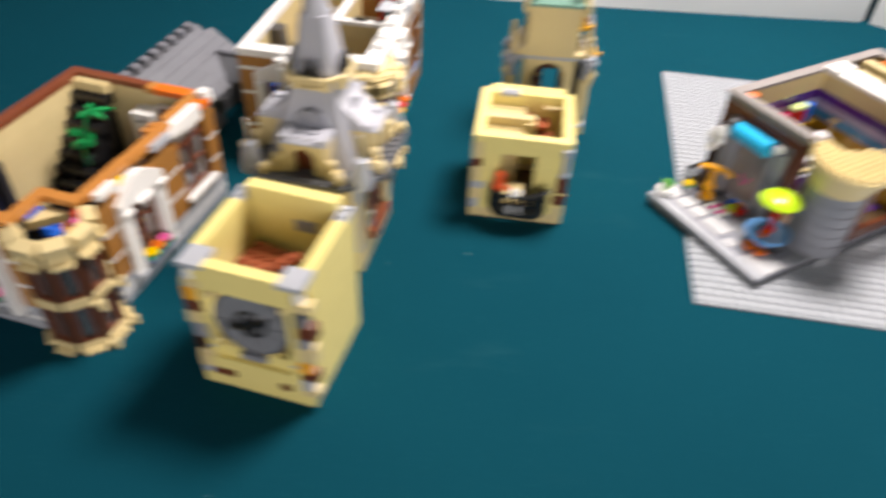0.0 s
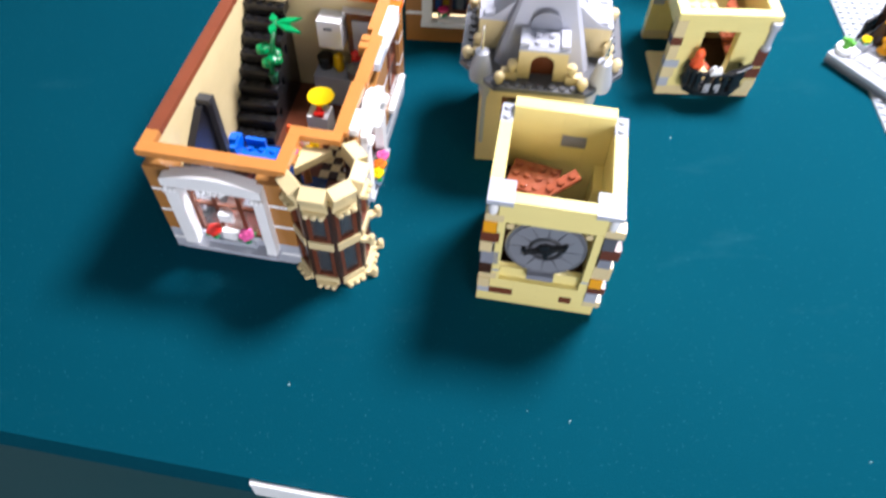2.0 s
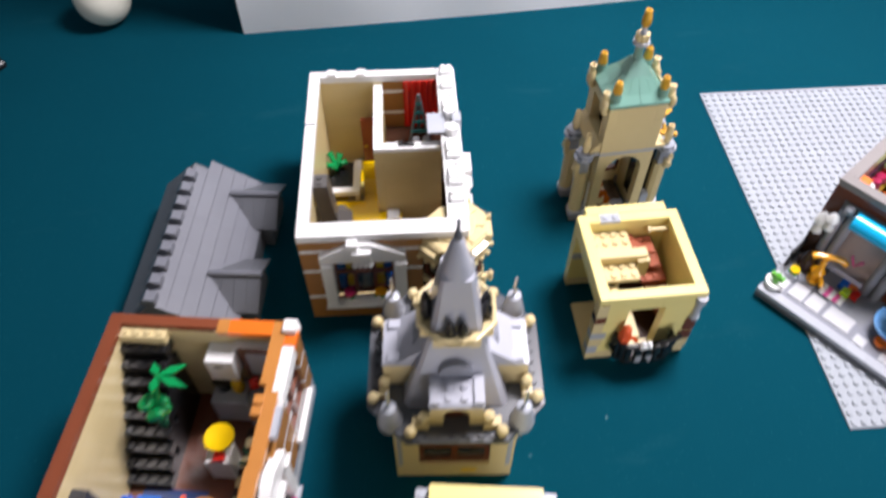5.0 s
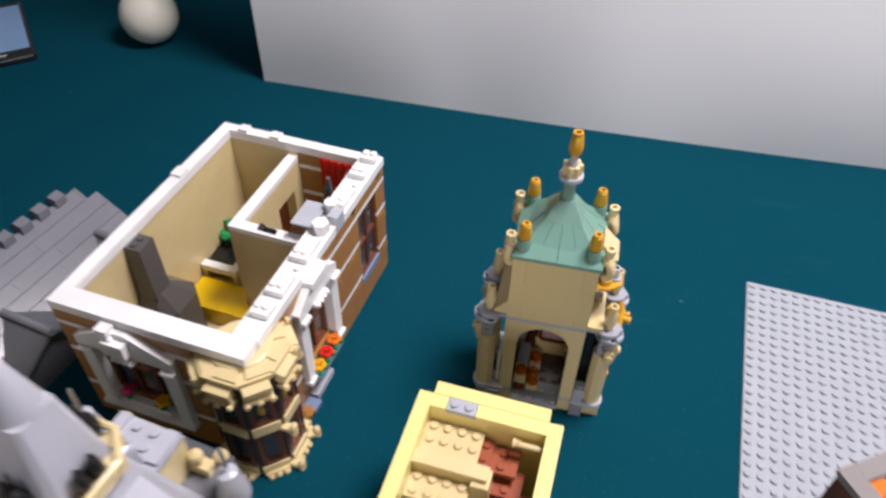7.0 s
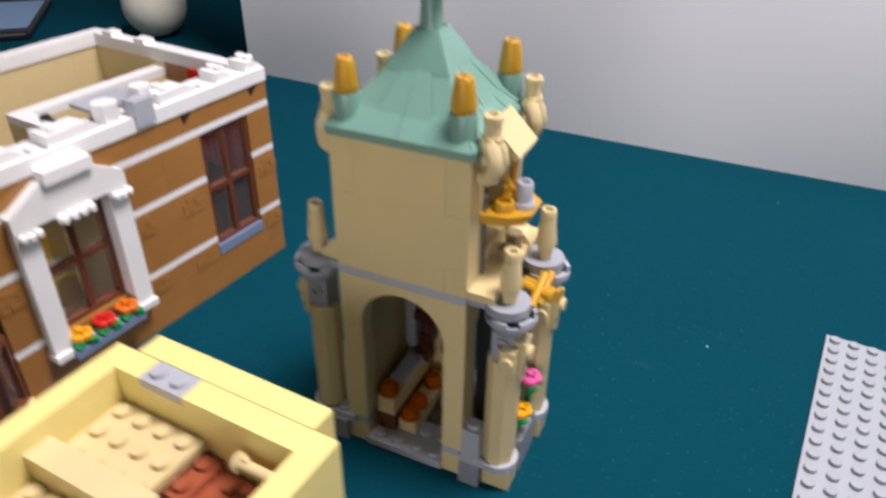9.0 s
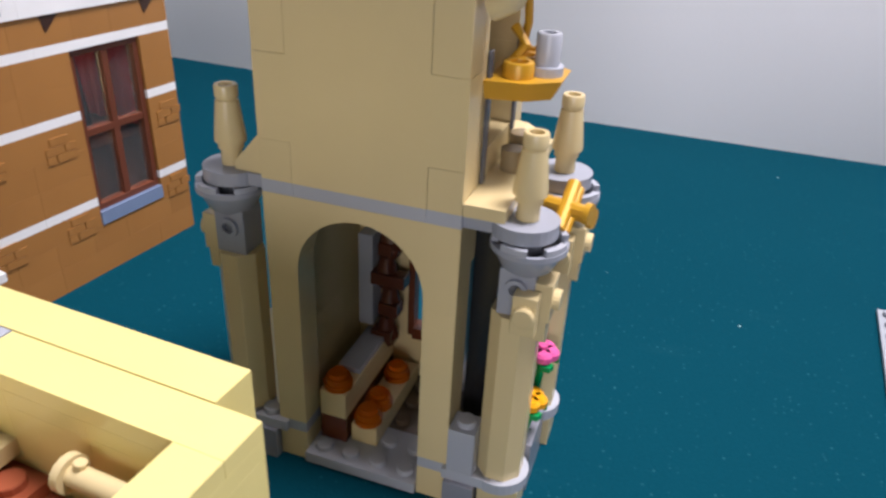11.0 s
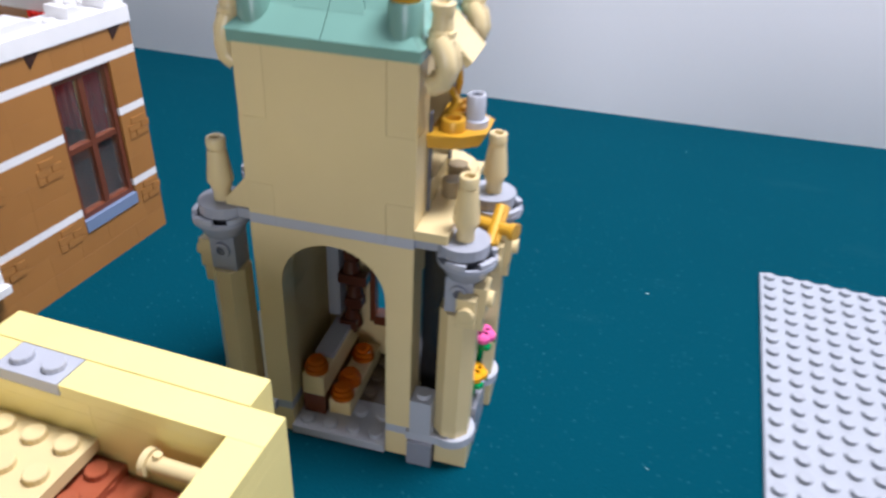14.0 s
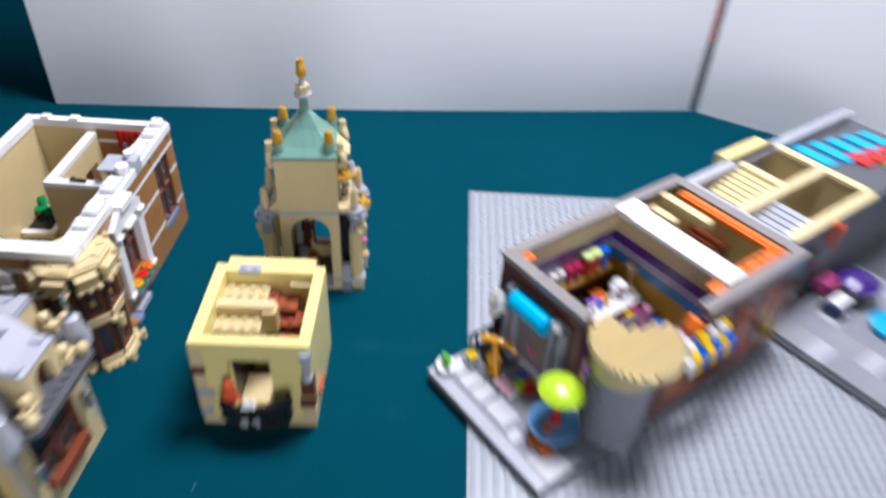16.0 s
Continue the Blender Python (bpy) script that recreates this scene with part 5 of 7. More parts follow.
for x, out in ((7.6, 1), (-1.35, -1)):
    for y in (0.65, 4.4):
        column(x + (0.25 if y > 1 and out > 0 else 0), y, out)
piece("brick", tw, LGR, 6.05, -0.2, 4, 0.85, 0.9, 4.2, label="light grey brick")
bm = N()
stud(bm, 6.5, 0.25, 8.2)
part("stud", bm, LGR, tw)
piece("tile", tw, TAN, 6, 0, 26, 1.15, 6, 0.9, label="tan ledge tile")
bm = N()
side_prism(bm, [(-1, 26), (0, 26), (0, 29.0), (-0.15, 29.0), (-1, 26.6)], 0.25, 5.9, "y")
part("slope", bm, TAN, tw, "tan slope brick")
for y, zz in ((2.9, 1.6), (3.9, 2.0)):
    bm = N()
    lathe(bm, 6.55, y, [(0.36, 26.9), (0.36, 26.9 + zz)], 16)
    part("round_piece", bm, plastic("dark_tan_plastic", (0.26, 0.20, 0.11)), tw, smooth=True)
bm = N()
side_prism(bm, [(6.0, 28.6), (6.4, 28.5), (6.85, 28.0), (7.05, 27.4), (7.1, 26.9), (6.0, 26.9)], 4.4, 5.3, "y")
part("slope", bm, TAN, tw, "tan curved slope")
# golden bracket and grey pin in the side niche
t = thing("gold_bracket", TWM, "golden ornament bracket with grey pin in the niche", "ornament")
bm = N()
prism(bm, [(6, 1.3), (7.0, 1.5), (7.6, 2.0), (7.6, 3.1), (7.0, 3.7), (6, 4.0)], 33.0, 34.3, [(6, 1.1), (7.1, 1.3), (7.85, 1.9), (7.85, 3.2), (7.1, 3.9), (6, 4.2)])
for y in (1.9, 2.7, 3.4):
    tube(bm, 6.7, y, 34.3, 35.3, 0.42, 0.42, 0.26, 14)
part("plate", bm, GOLD, t, smooth=True)
bm = N()
rods(bm, [(6.3, 3.6, 34.5), (6.5, 3.5, 37), (6.4, 3.5, 40)], 0.12, 8)
rods(bm, [(6.2, 2.4, 34.3), (6.7, 2.6, 36), (6.3, 2.8, 37)], 0.14, 8)
part("stem", bm, GOLD, t, smooth=True)
bm = N()
tube(bm, 7.3, 2.5, 34.9, 37.0, 0.33, 0.33, 0.2, 18)
lathe(bm, 7.3, 2.5, [(0.46, 34.3), (0.46, 34.9)], 18)
part("pin", bm, LGR, t, "grey hollow pin", True)
# golden bars at the corner cups
t = thing("gold_bars", TWM, "pair of short golden taps beside the grey cups", "ornament")
for y0, zz in ((1.95, 25.8), (3.0, 24.3)):
    bm = N()
    rods(bm, [(7.4, y0 + 0.2, zz), (9.0, y0 - 0.2, zz)], 0.22, 10)
    rods(bm, [(8.95, y0 - 0.2, zz), (9.12, y0 - 0.24, zz)], 0.31, 12)
    rods(bm, [(8.35, y0 - 0.75, zz - 0.9), (8.45, y0 + 0.6, zz + 1.2)], 0.2, 10)
    part("tap", bm, GOLD, t, smooth=True)
# scrolls, tubes and awnings under the eaves
for x, out in ((6.45, 1), (-0.35, -1)):
    for y in (0.75, 5.2):
        bm = N()
        bulge = 0.3 if out > 0 else 0.1
        for dy in (-0.3, 0.3):
            rods(bm, [(x - 0.05 * out, y + dy * 0.5, 42.4), (x + out * bulge * 0.7, y + dy, 41.5), (x + out * bulge, y + dy, 40.4), (x + out * bulge * 0.6, y + dy, 39.5), (x - out * 0.2, y + dy * 0.8, 39.0)], 0.33, 12)
        lathe(bm, x, y, [(0.42, 41.8), (0.42, 42.4), (0.3, 42.7)], 16)
        part("scroll", bm, TAN, tw, "tan scroll ornament", True)
        bm = N()
        lathe(bm, x, y + 0.1, [(0.42, 42.6), (0.42, 43.0), (0.34, 43.05), (0.31, 44.3), (0.36, 44.35), (0.37, 44.95), (0.31, 45.05), (0.2, 45.05), (0.17, 44.2)], 20)
        part("tube", bm, TAN, tw, smooth=True)
    if out < 0:
        continue
    bm = N()
    side_prism(bm, [(3 + out * 3.0, 43.0), (3 + out * 3.0, 42.2), (3 + out * 4.0, 39.5), (3 + out * 4.2, 40.0)], 1.9, 4.0, "y")
    part("awning", bm, TAN, tw)
# sand green roof: three tiers of narrow boards, a round finial and four golden corner cones
TIER = [(42.0, 3.08, 43.9, 2.2), (43.7, 2.34, 47.3, 1.1), (46.9, 1.3, 50.2, 0.5)]
bm = N()
box(bm, -0.08, -0.08, 41, 6.08, 6.08, 42)
part("eave_plate", bm, SGRN, tw)
bm = N()
for base, r0, z1, r1 in TIER:
    q0, q1 = r0 - 0.05, r1 - 0.05
    prism(bm, [(3 - q0, 3 - q0), (3 + q0, 3 - q0), (3 + q0, 3 + q0), (3 - q0, 3 + q0)], base - 0.1, z1 - 0.05, [(3 - q1, 3 - q1), (3 + q1, 3 - q1), (3 + q1, 3 + q1), (3 - q1, 3 + q1)])
part("roof_core", bm, SGRN, tw)
for side in range(4):
    m = Matrix.Translation(V(3, 3, 0)) @ pose(0, 0, 0, 0, 0, 90 * side)
    for tier, (base, r0, z1, r1) in enumerate(TIER):
        count = ((2, 6)[side % 2], (4, 5)[side % 2], 1)[tier]
        for k in range(count):
            f0, f1 = -1 + 2 * k / count + 0.007, -1 + 2 * (k + 1) / count - 0.007
            bm = N()
            lift = 0.05 + 0.02 * ((k * 7 + side * 3) % 3)
            lo = [bm.verts.new(V(r0 * f, -r0 - e, base - 0.05)) for f, e in ((f0, 0), (f1, 0), (f1, lift), (f0, lift))]
            hi = [bm.verts.new(V(r1 * f, -r1 - e, z1 + 0.1)) for f, e in ((f0, 0), (f1, 0), (f1, lift), (f0, lift))]
            fs = [bm.faces.new(lo), bm.faces.new(hi[::-1])] + [bm.faces.new((lo[i], lo[(i + 1) % 4], hi[(i + 1) % 4], hi[i])) for i in range(4)]
            bmesh.ops.recalc_face_normals(bm, faces=fs)
            ob = part("roof_board", bm, SGRN, tw)
            ob.matrix_local = m
for x in (0.6, 5.4):
    for y in (0.6, 5.4):
        bm = N()
        lathe(bm, x, y, [(0.53, 42), (0.53, 44.8), (0.5, 45.0), (0.4, 45.0)], 22)
        base = part("corner_round", bm, SGRN, tw, smooth=True)
        bm = N()
        lathe(bm, x, y, [(0.42, 45.0), (0.47, 45.15), (0.49, 45.6), (0.36, 47.9), (0.32, 47.93), (0.32, 48.2), (0.28, 48.3), (0.17, 48.3), (0.14, 47.7)], 24)
        part("gold_cone", bm, GOLD, tw, "golden hollow cone", True)
bm = N()
lathe(bm, 3, 3, [(0.6, 49.6), (0.52, 50.0), (0.44, 50.6), (0.4, 54.2), (0.46, 54.3)], 20)
part("neck", bm, SGRN, tw, smooth=True)
bm = N()
lathe(bm, 3, 3, [(0.5, 54.3), (0.82, 54.5), (0.82, 55.2), (0.5, 55.3)], 24)
lathe(bm, 3, 3, [(0.34, 57.0), (0.3, 57.7), (0.25, 58.0), (0.25, 59.2)], 16)
part("finial", bm, LGR, tw, smooth=True)
bm = N()
lathe(bm, 3, 3, [(0.5, 55.3), (0.55, 56.2), (0.5, 57.1)], 18)
for k in range(7):
    a = 2 * math.pi * k / 7
    rods(bm, [(3 + 0.52 * math.cos(a), 3 + 0.52 * math.sin(a), 55.4), (3 + 0.52 * math.cos(a), 3 + 0.52 * math.sin(a), 57.3)], 0.17, 8)
part("crown", bm, TAN, tw, smooth=True)
bm = N()
lathe(bm, 3, 3, [(0.24, 59.0), (0.36, 59.3), (0.48, 60.1), (0.48, 60.7), (0.37, 62.8), (0.34, 62.9), (0.34, 63.5), (0.2, 63.5), (0.16, 62.9)], 18)
part("gold_tip", bm, GOLD, tw, "golden barrel-shaped tip", True)


def counter(x, y, w, d, h, seeds):
    t = thing("counter", TWM, "tan counter with translucent orange bowls in the tower", "counter", "counters in the tan tower")
    bm = N()
    box(bm, x, y, 1.2, x + w, y + d, h - 2.6)
    part("foot", bm, RBRN, t)
    bm = N()
    box(bm, x, y, h - 2.6, x + w, y + d, h)
    part("top", bm, TAN, t)
    for yy in seeds:
        bm = N()
        lathe(bm, x + w / 2, y + yy, [(0.5, h), (0.5, h + 0.5), (0.43, h + 0.55), (0.43, h + 1.05), (0.33, h + 1.1), (0.31, h + 1.45), (0.05, h + 1.5)], 18)
        part("bowl", bm, TORN, t, "translucent orange round bowl", True)


counter(1.15, 0.75, 0.95, 4.2, 6.4, (0.45,))
piece("grey_plate", tw, LGR, 1.2, 2.0, 6.4, 0.85, 2.6, 0.5)
counter(2.2, 0.95, 0.95, 4.0, 3.1, (0.4, 1.3, 3.0))
t = thing("carved_stack", TWM, "dark brown carved ornament standing at the back wall", "ornament")
for k in range(5):
    bm = N()
    lathe(bm, 1.95 + 0.15 * (k % 2), 4.6, [(0.3, 5.4 + 3.2 * k), (0.5, 6.4 + 3.2 * k), (0.3, 8.4 + 3.2 * k), (0.3, 8.7 + 3.2 * k)], 10)
    box(bm, 1.5 + 0.3 * (k % 2), 4.1, 6.2 + 3.1 * k, 2.3 + 0.25 * (k % 3), 4.7, 7.4 + 3.1 * k)
    part("carving", bm, plastic("umber_plastic", (0.075, 0.022, 0.012)), t, smooth=True)
bm = N()
box(bm, 0.95, 4.3, 7.6, 1.5, 5.1, 17)
part("pillar", bm, LGR, t)


t = thing("flower_bed", TWM, "pink and yellow toy flowers beside the tower column", "flowers")
bm = N()
box(bm, 7.0, 1.4, 0, 8.4, 3.6, 5)
part("bed", bm, MGR, t)
flower(t, 8.15, 2.9, 11.4, PINK, 0.5)
flower(t, 8.1, 2.0, 8.2, BGOLD, 0.5)
bm = N()
rods(bm, [(8.0, 2.9, 5), (8.15, 2.9, 9.8)], 0.14, 6)
rods(bm, [(8.0, 2.0, 5), (8.1, 2.0, 6.6)], 0.14, 6)
part("stem", bm, GRN, t)

# ---- the spired storey ----
SPM = pose(-0.1377, 0.4421, 0, 0, 0, -10.4) @ Matrix.Diagonal((1.007, 1.0, 1.01, 1))
sp = thing("spired_storey", SPM, "tan storey with a grey witch-hat spire and turrets", "toy building")
SPC = [(3, TAN, "brick")] * 8 + [(2, TAN, "plate")]
wall(sp, "x", 0, 0, 10, 0, SPC, [(2, 8, 6, 21)], 1, 71, (2, 3, 4))
wall(sp, "x", 9, 0, 10, 0, SPC, (), 1, 72, (2, 3, 4))
wall(sp, "y", 0, 1, 9, 0, SPC, (), 1, 73, (2, 3, 4))
wall(sp, "y", 9, 1, 9, 0, SPC, [(2, 8, 6, 21)], 1, 74, (2, 3, 4))
for m in (on_wall(2, 0.3, 6, 0), on_wall(9.7, 2, 6, 90)):
    pane_grid(sp, m, 6, 15, 2, 2, 0.45, 0.5)
for x0, y0 in ((-0.1, -0.1), (9.1, -0.1), (9.1, 9.1), (-0.1, 9.1)):
    bm = N()
    lathe(bm, x0 + 0.5, y0 + 0.5, [(0.45, 6), (0.45, 20), (0.6, 22), (0.6, 26)], 12)
    part("corner_shaft", bm, LGR, sp, smooth=True)
# chrome lamps beside the side window
for y in (1.4, 8.6):
    bm = N()
    lathe(bm, y, 16, [(0.3, 10), (0.4, 10.3), (0.4, 10.7), (0.2, 10.9)], 14, "x")
    lathe(bm, 10.5, y, [(0.2, 12), (0.36, 13), (0.36, 15)], 12)
    part("wall_lamp", bm, CHRM, sp, "shiny chrome wall lamp", True)
piece("bench", sp, LBRN, 10, 2.4, 6, 0.7, 5, 2.4)
piece("tile", sp, YELO, 5.6, -0.06, 2.6, 1.4, 1, 1.2)
# dark brown sheets added behind the windows to make the interior dark
for a in ((1.2, 1.0, 1, 8.8, 1.15, 25), (8.85, 1.2, 1, 9.0, 8.8, 25)):
    bm = N()
    box(bm, *a)
    part("backing", bm, DBRN, sp)
SPG = plastic("slate_grey_plastic", (0.42, 0.43, 0.49))
# eight-sided dark deck with studs
CX, CY = 5.05, 5.4
oct_ = [(-7.05, -3.9), (-3.9, -7.05), (3.9, -7.05), (7.05, -3.9), (7.05, 3.9), (3.9, 7.05), (-3.9, 7.05), (-7.05, 3.9)]
bm = N()
prism(bm, [(CX + x, CY + y) for x, y in oct_], 26, 27.2)
part("deck", bm, DGR, sp, "dark grey eight-sided deck")
for k in range(-3, 4):
    for x, y in ((k, -6.6), (k, 6.6), (-6.6, k), (6.6, k)):
        bm = N()
        stud(bm, CX + x * 0.95, CY + y, 27.2)
        part("deck_stud", bm, DGR, sp)


def ball_post(x, y):
    bm = N()
    prof = [(0.28, 27.2), (0.3, 27.4), (0.3, 28.0)] + [(0.5 * math.cos(a) + 0.001, 28.8 + 1.25 * math.sin(a)) for a in [radians(d) for d in (-55, -30, 0, 30, 55, 75, 90)]]
    lathe(bm, CX + x, CY + y, prof, 16)
    part("ball_post", bm, TAN, sp, smooth=True)


for sx in (-1, 1):
    for sy in (-1, 1):
        ball_post(sx * 6.45, sy * 3.55)
        ball_post(sx * 3.5, sy * 6.45)
# low tan parapets, turrets
for turn in (0, 90, 180, 270):
    m = Matrix.Translation(V(CX, CY, 0)) @ pose(0, 0, 0, 0, 0, turn)
    for s in (-1, 1):
        bm = N()
        box(bm, s * 2.75 - 0.68, -6.05, 27.2, s * 2.75 + 0.68, -5.25, 29.2)
        lathe(bm, s * 2.5, -5.6, [(0.28, 29.15), (0.28, 29.6), (0.45, 30.1), (0.48, 30.7), (0.4, 31.4), (0.1, 31.9)], 12)
        p = part("parapet", bm, TAN, sp)
        p.matrix_local = m
    # dormer with round-headed doorway
    bm = N()
    arch = [(-2.05, 27.2), (-2.05, 34.6), (2.05, 34.6), (2.05, 27.2), (1.0, 27.2)] + [(1.0 * math.cos(a), 31.0 + 2.5 * math.sin(a)) for a in [math.pi * k / 10 for k in range(11)]] + [(-1.0, 27.2)]
    side_prism(bm, arch, -5.65, -4.95, "y")
    box(bm, -2.05, -4.95, 27.2, -1.5, -1.5, 34.6)
    box(bm, 1.5, -4.95, 27.2, 2.05, -1.5, 34.6)
    p = part("dormer", bm, TAN, sp)
    p.matrix_local = m
    bm = N()
    box(bm, -1.3, -4.9, 27.2, 1.3, -4.7, 34.0)
    p = part("dormer_door", bm, RBRN, sp)
    p.matrix_local = m
    bm = N()
    if turn in (0, 180):
        side_prism(bm, [(-5.75, 34.6), (-5.75, 35.0), (-5.45, 35.6), (-2.4, 35.6), (-2.4, 34.6)], -2.1, 2.1, "x")
        studs(bm, (-0.6, 0.6), (-5.1, -4.1), 35.6)
        box(bm, -2.05, -5.6, 35.6, -1.3, -3.4, 36.3)
        box(bm, 1.3, -5.6, 35.6, 2.05, -3.4, 36.3)
    else:
        side_prism(bm, [(-5.7, 34.6), (-5.7, 35.0), (-4.6, 35.5), (-2.5, 40.2), (-2.1, 40.2), (-2.1, 34.6)], -2.05, 2.05, "x")
        box(bm, -1.9, -5.3, 35.0, -1.1, -4.2, 36.0)
        box(bm, 1.1, -5.3, 35.0, 1.9, -4.2, 36.0)
    p = part("dormer_roof", bm, SPG, sp, "light grey dormer roof")
    p.matrix_local = m
    bm = N()
    lathe(bm, 0, 36.6, [(1.3, -3.3), (1.3, -2.0)], 20, "y")
    p = part("hood", bm, MGR, sp, smooth=True)
    p.matrix_local = m
    # corner turret with a pin
    bm = N()
    lathe(bm, 5.15, -5.15, [(0.55, 24.6), (0.95, 25.4), (1.0, 26.2), (1.0, 27.4), (0.62, 31.6), (0.6, 32.4), (0.3, 32.8)], 20)
    p = part("turret", bm, LGR, sp, "light grey cone turret", True)
    p.matrix_local = m
    bm = N()
    lathe(bm, 5.15, -5.15, [(0.17, 32.7), (0.16, 34), (0.15, 38.4), (0.1, 38.7)], 10)
    p = part("turret_pin", bm, CHRM, sp, smooth=True)
    p.matrix_local = m


def frust(bm, r0, z0, r1, z1, cut=0.18):
    def ring(r):
        c = r * cut
        return [(CX + x, CY + y) for x, y in ((-r, -r + c), (-r + c, -r), (r - c, -r), (r, -r + c), (r, r - c), (r - c, r), (-r + c, r), (-r, r - c))]
    prism(bm, ring(r0), z0, z1, ring(r1))


bm = N()
frust(bm, 4.1, 27.2, 1.95, 45.2, 0.1)
part("spire_skirt", bm, SPG, sp, "grey tapering lower roof")
bm = N()
frust(bm, 1.95, 45.6, 1.15, 59, 0.2)
part("spire_upper", bm, SPG, sp)
for turn in (0, 90, 180, 270):
    m = Matrix.Translation(V(CX, CY, 0)) @ pose(0, 0, 0, 0, 0, turn)
    bm = N()
    box(bm, -1.75, -2.7, 43.9, -0.95, -1.9, 46.2)
    box(bm, 0.95, -2.7, 43.9, 1.75, -1.9, 46.2)
    box(bm, -0.95, -2.45, 44.4, 0.95, -1.9, 45.4)
    rods(bm, [(-2.75, -1.3, 46.6), (-1.3, -2.75, 46.6), (1.3, -2.75, 46.6), (2.75, -1.3, 46.6)], 0.24, 8)
    rods(bm, [(-1.3, -2.6, 45.0), (-0.6, -2.6, 44.3), (0.6, -2.6, 44.3), (1.3, -2.6, 45.0)], 0.16, 8)
    p = part("ring_rail", bm, TAN, sp, "tan rail round the spire")
    p.matrix_local = m
    for x in (-0.46, 0.46):
        bm = N()
        lathe(bm, x, -2.25, [(0.3, 45.8), (0.42, 46.9), (0.4, 48.6), (0.2, 50.3), (0.05, 50.9)], 12)
        p = part("black_crest", bm, BLK, sp, smooth=True)
        p.matrix_local = m
bm = N()
lathe(bm, CX, CY, [(1.2, 58.6), (1.2, 59.2), (0.5, 66.2), (0.32, 67.2)], 24)
part("spire_cone", bm, SPG, sp, smooth=True)
bm = N()
lathe(bm, CX, CY, [(0.3, 67.1), (0.28, 68.5), (0.14, 69.2), (0.13, 71.5), (0.05, 72)], 10)
part("spire_pin", bm, DGR, sp, smooth=True)

# ---- the loose grey roof ----
RFM = pose(-0.3450, 0.6000, 0, 0, 0, -12.3)
rf = thing("grey_roof", RFM, "loose grey boarded roof with dormers lying on table", "toy roof")
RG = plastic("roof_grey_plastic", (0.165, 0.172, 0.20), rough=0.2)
# roof grey darkened: shade of the sides and dormers is in the colour
RG_SHADE = plastic("roof_shaded_grey_plastic", (0.105, 0.11, 0.125), rough=0.35)
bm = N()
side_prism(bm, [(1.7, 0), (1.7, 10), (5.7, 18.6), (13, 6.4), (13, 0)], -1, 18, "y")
part("core", bm, RG_SHADE, rf)
# long boards on the main slope
for k in range(6):
    x0, x1 = 6.0 + 1.17 * k, 6.0 + 1.17 * (k + 1) - 0.025
    za, zb = 18.8 - (x0 - 6.0) * 1.75, 18.8 - (x1 - 6.0) * 1.75
    for y0, y1 in ((-1, 5 + k % 3), (5.02 + k % 3, 12 - k % 2), (12.02 - k % 2, 17.4 if k == 0 else 19)):
        bm = N()
        side_prism(bm, [(x0, za - 0.6), (x0, za + 0.26), (x1, zb + 0.42), (x1, zb - 0.6)], y0, y1, "y")
        part("roof_board", bm, RG, rf)
for y0 in range(-1, 17, 2):
    bm = N()
    side_prism(bm, [(5.2, 17.8), (5.0, 19.6), (5.6, 21.2), (6.5, 20.6), (6.5, 18.6)], y0 + 0.1, y0 + 1.25, "y")
    part("ridge_block", bm, RG, rf)
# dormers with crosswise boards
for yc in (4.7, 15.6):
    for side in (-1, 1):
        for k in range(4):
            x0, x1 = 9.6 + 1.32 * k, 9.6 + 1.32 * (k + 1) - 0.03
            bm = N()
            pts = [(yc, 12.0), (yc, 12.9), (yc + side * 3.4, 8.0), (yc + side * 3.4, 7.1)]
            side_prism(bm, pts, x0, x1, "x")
            part("dormer_board", bm, RG_SHADE, rf)
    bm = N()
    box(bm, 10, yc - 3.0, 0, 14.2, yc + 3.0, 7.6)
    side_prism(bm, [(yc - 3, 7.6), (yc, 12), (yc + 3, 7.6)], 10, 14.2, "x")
    part("dormer_wall", bm, RG_SHADE, rf)
    bm = N()
    rods(bm, [(9.6, yc, 13.0), (15.0, yc, 13.0)], 0.36, 10)
    part("dormer_ridge", bm, RG, rf, smooth=True)

# ---- the grey-rimmed shop and its plaza ----
HCM = pose(0.1856, 0.5402, 0.0028, 0, 0, -59.35) @ Matrix.Diagonal((0.996, 1.018, 0.93, 1))
hc = thing("shop", HCM, "open grey-rimmed shop storey with purple and mustard rooms", "toy building")
WGR = plastic("warm_grey_plastic", (0.235, 0.215, 0.21))
LAV = plastic("lavender_plastic", (0.46, 0.42, 0.58))
bm = N()
box(bm, 0, 0, 0, 16, 32, 1)
part("base_plate", bm, DGR, hc)
bm = N()
box(bm, 0.1, 0.1, 1, 15.9, 31.9, 2.1)
part("subfloor", bm, MGR, hc)
# plaza paving
PAVE = plastic("paving_grey_plastic", (0.26, 0.27, 0.30))
SLAB = plastic("pale_slab_plastic", (0.50, 0.51, 0.54))
for i in range(8):
    piece("kerb_tile", hc, LGR, 2 * i, 0, 2.1, 2, 1.1, 0.95)
    for j in range(3):
        piece("paving_tile", hc, (MGR, PAVE, MGR, DGR)[(i + j) % 4 if j else 0], 2 * i, 1.14 + 2.28 * j, 2.1, 2, 2.28, 0.7)
for x, y, w, d in ((0.2, 1.3, 1.9, 2.2), (2.5, 1.7, 1.6, 2.0), (4.4, 1.7, 1.6, 2.0), (6.5, 1.7, 2.8, 2.0), (10.0, 1.3, 1.2, 1.2), (12.8, 1.2, 3.1, 2.8)):
    piece("pale_slab", hc, SLAB, x, y, 2.8, w, d, 0.3)
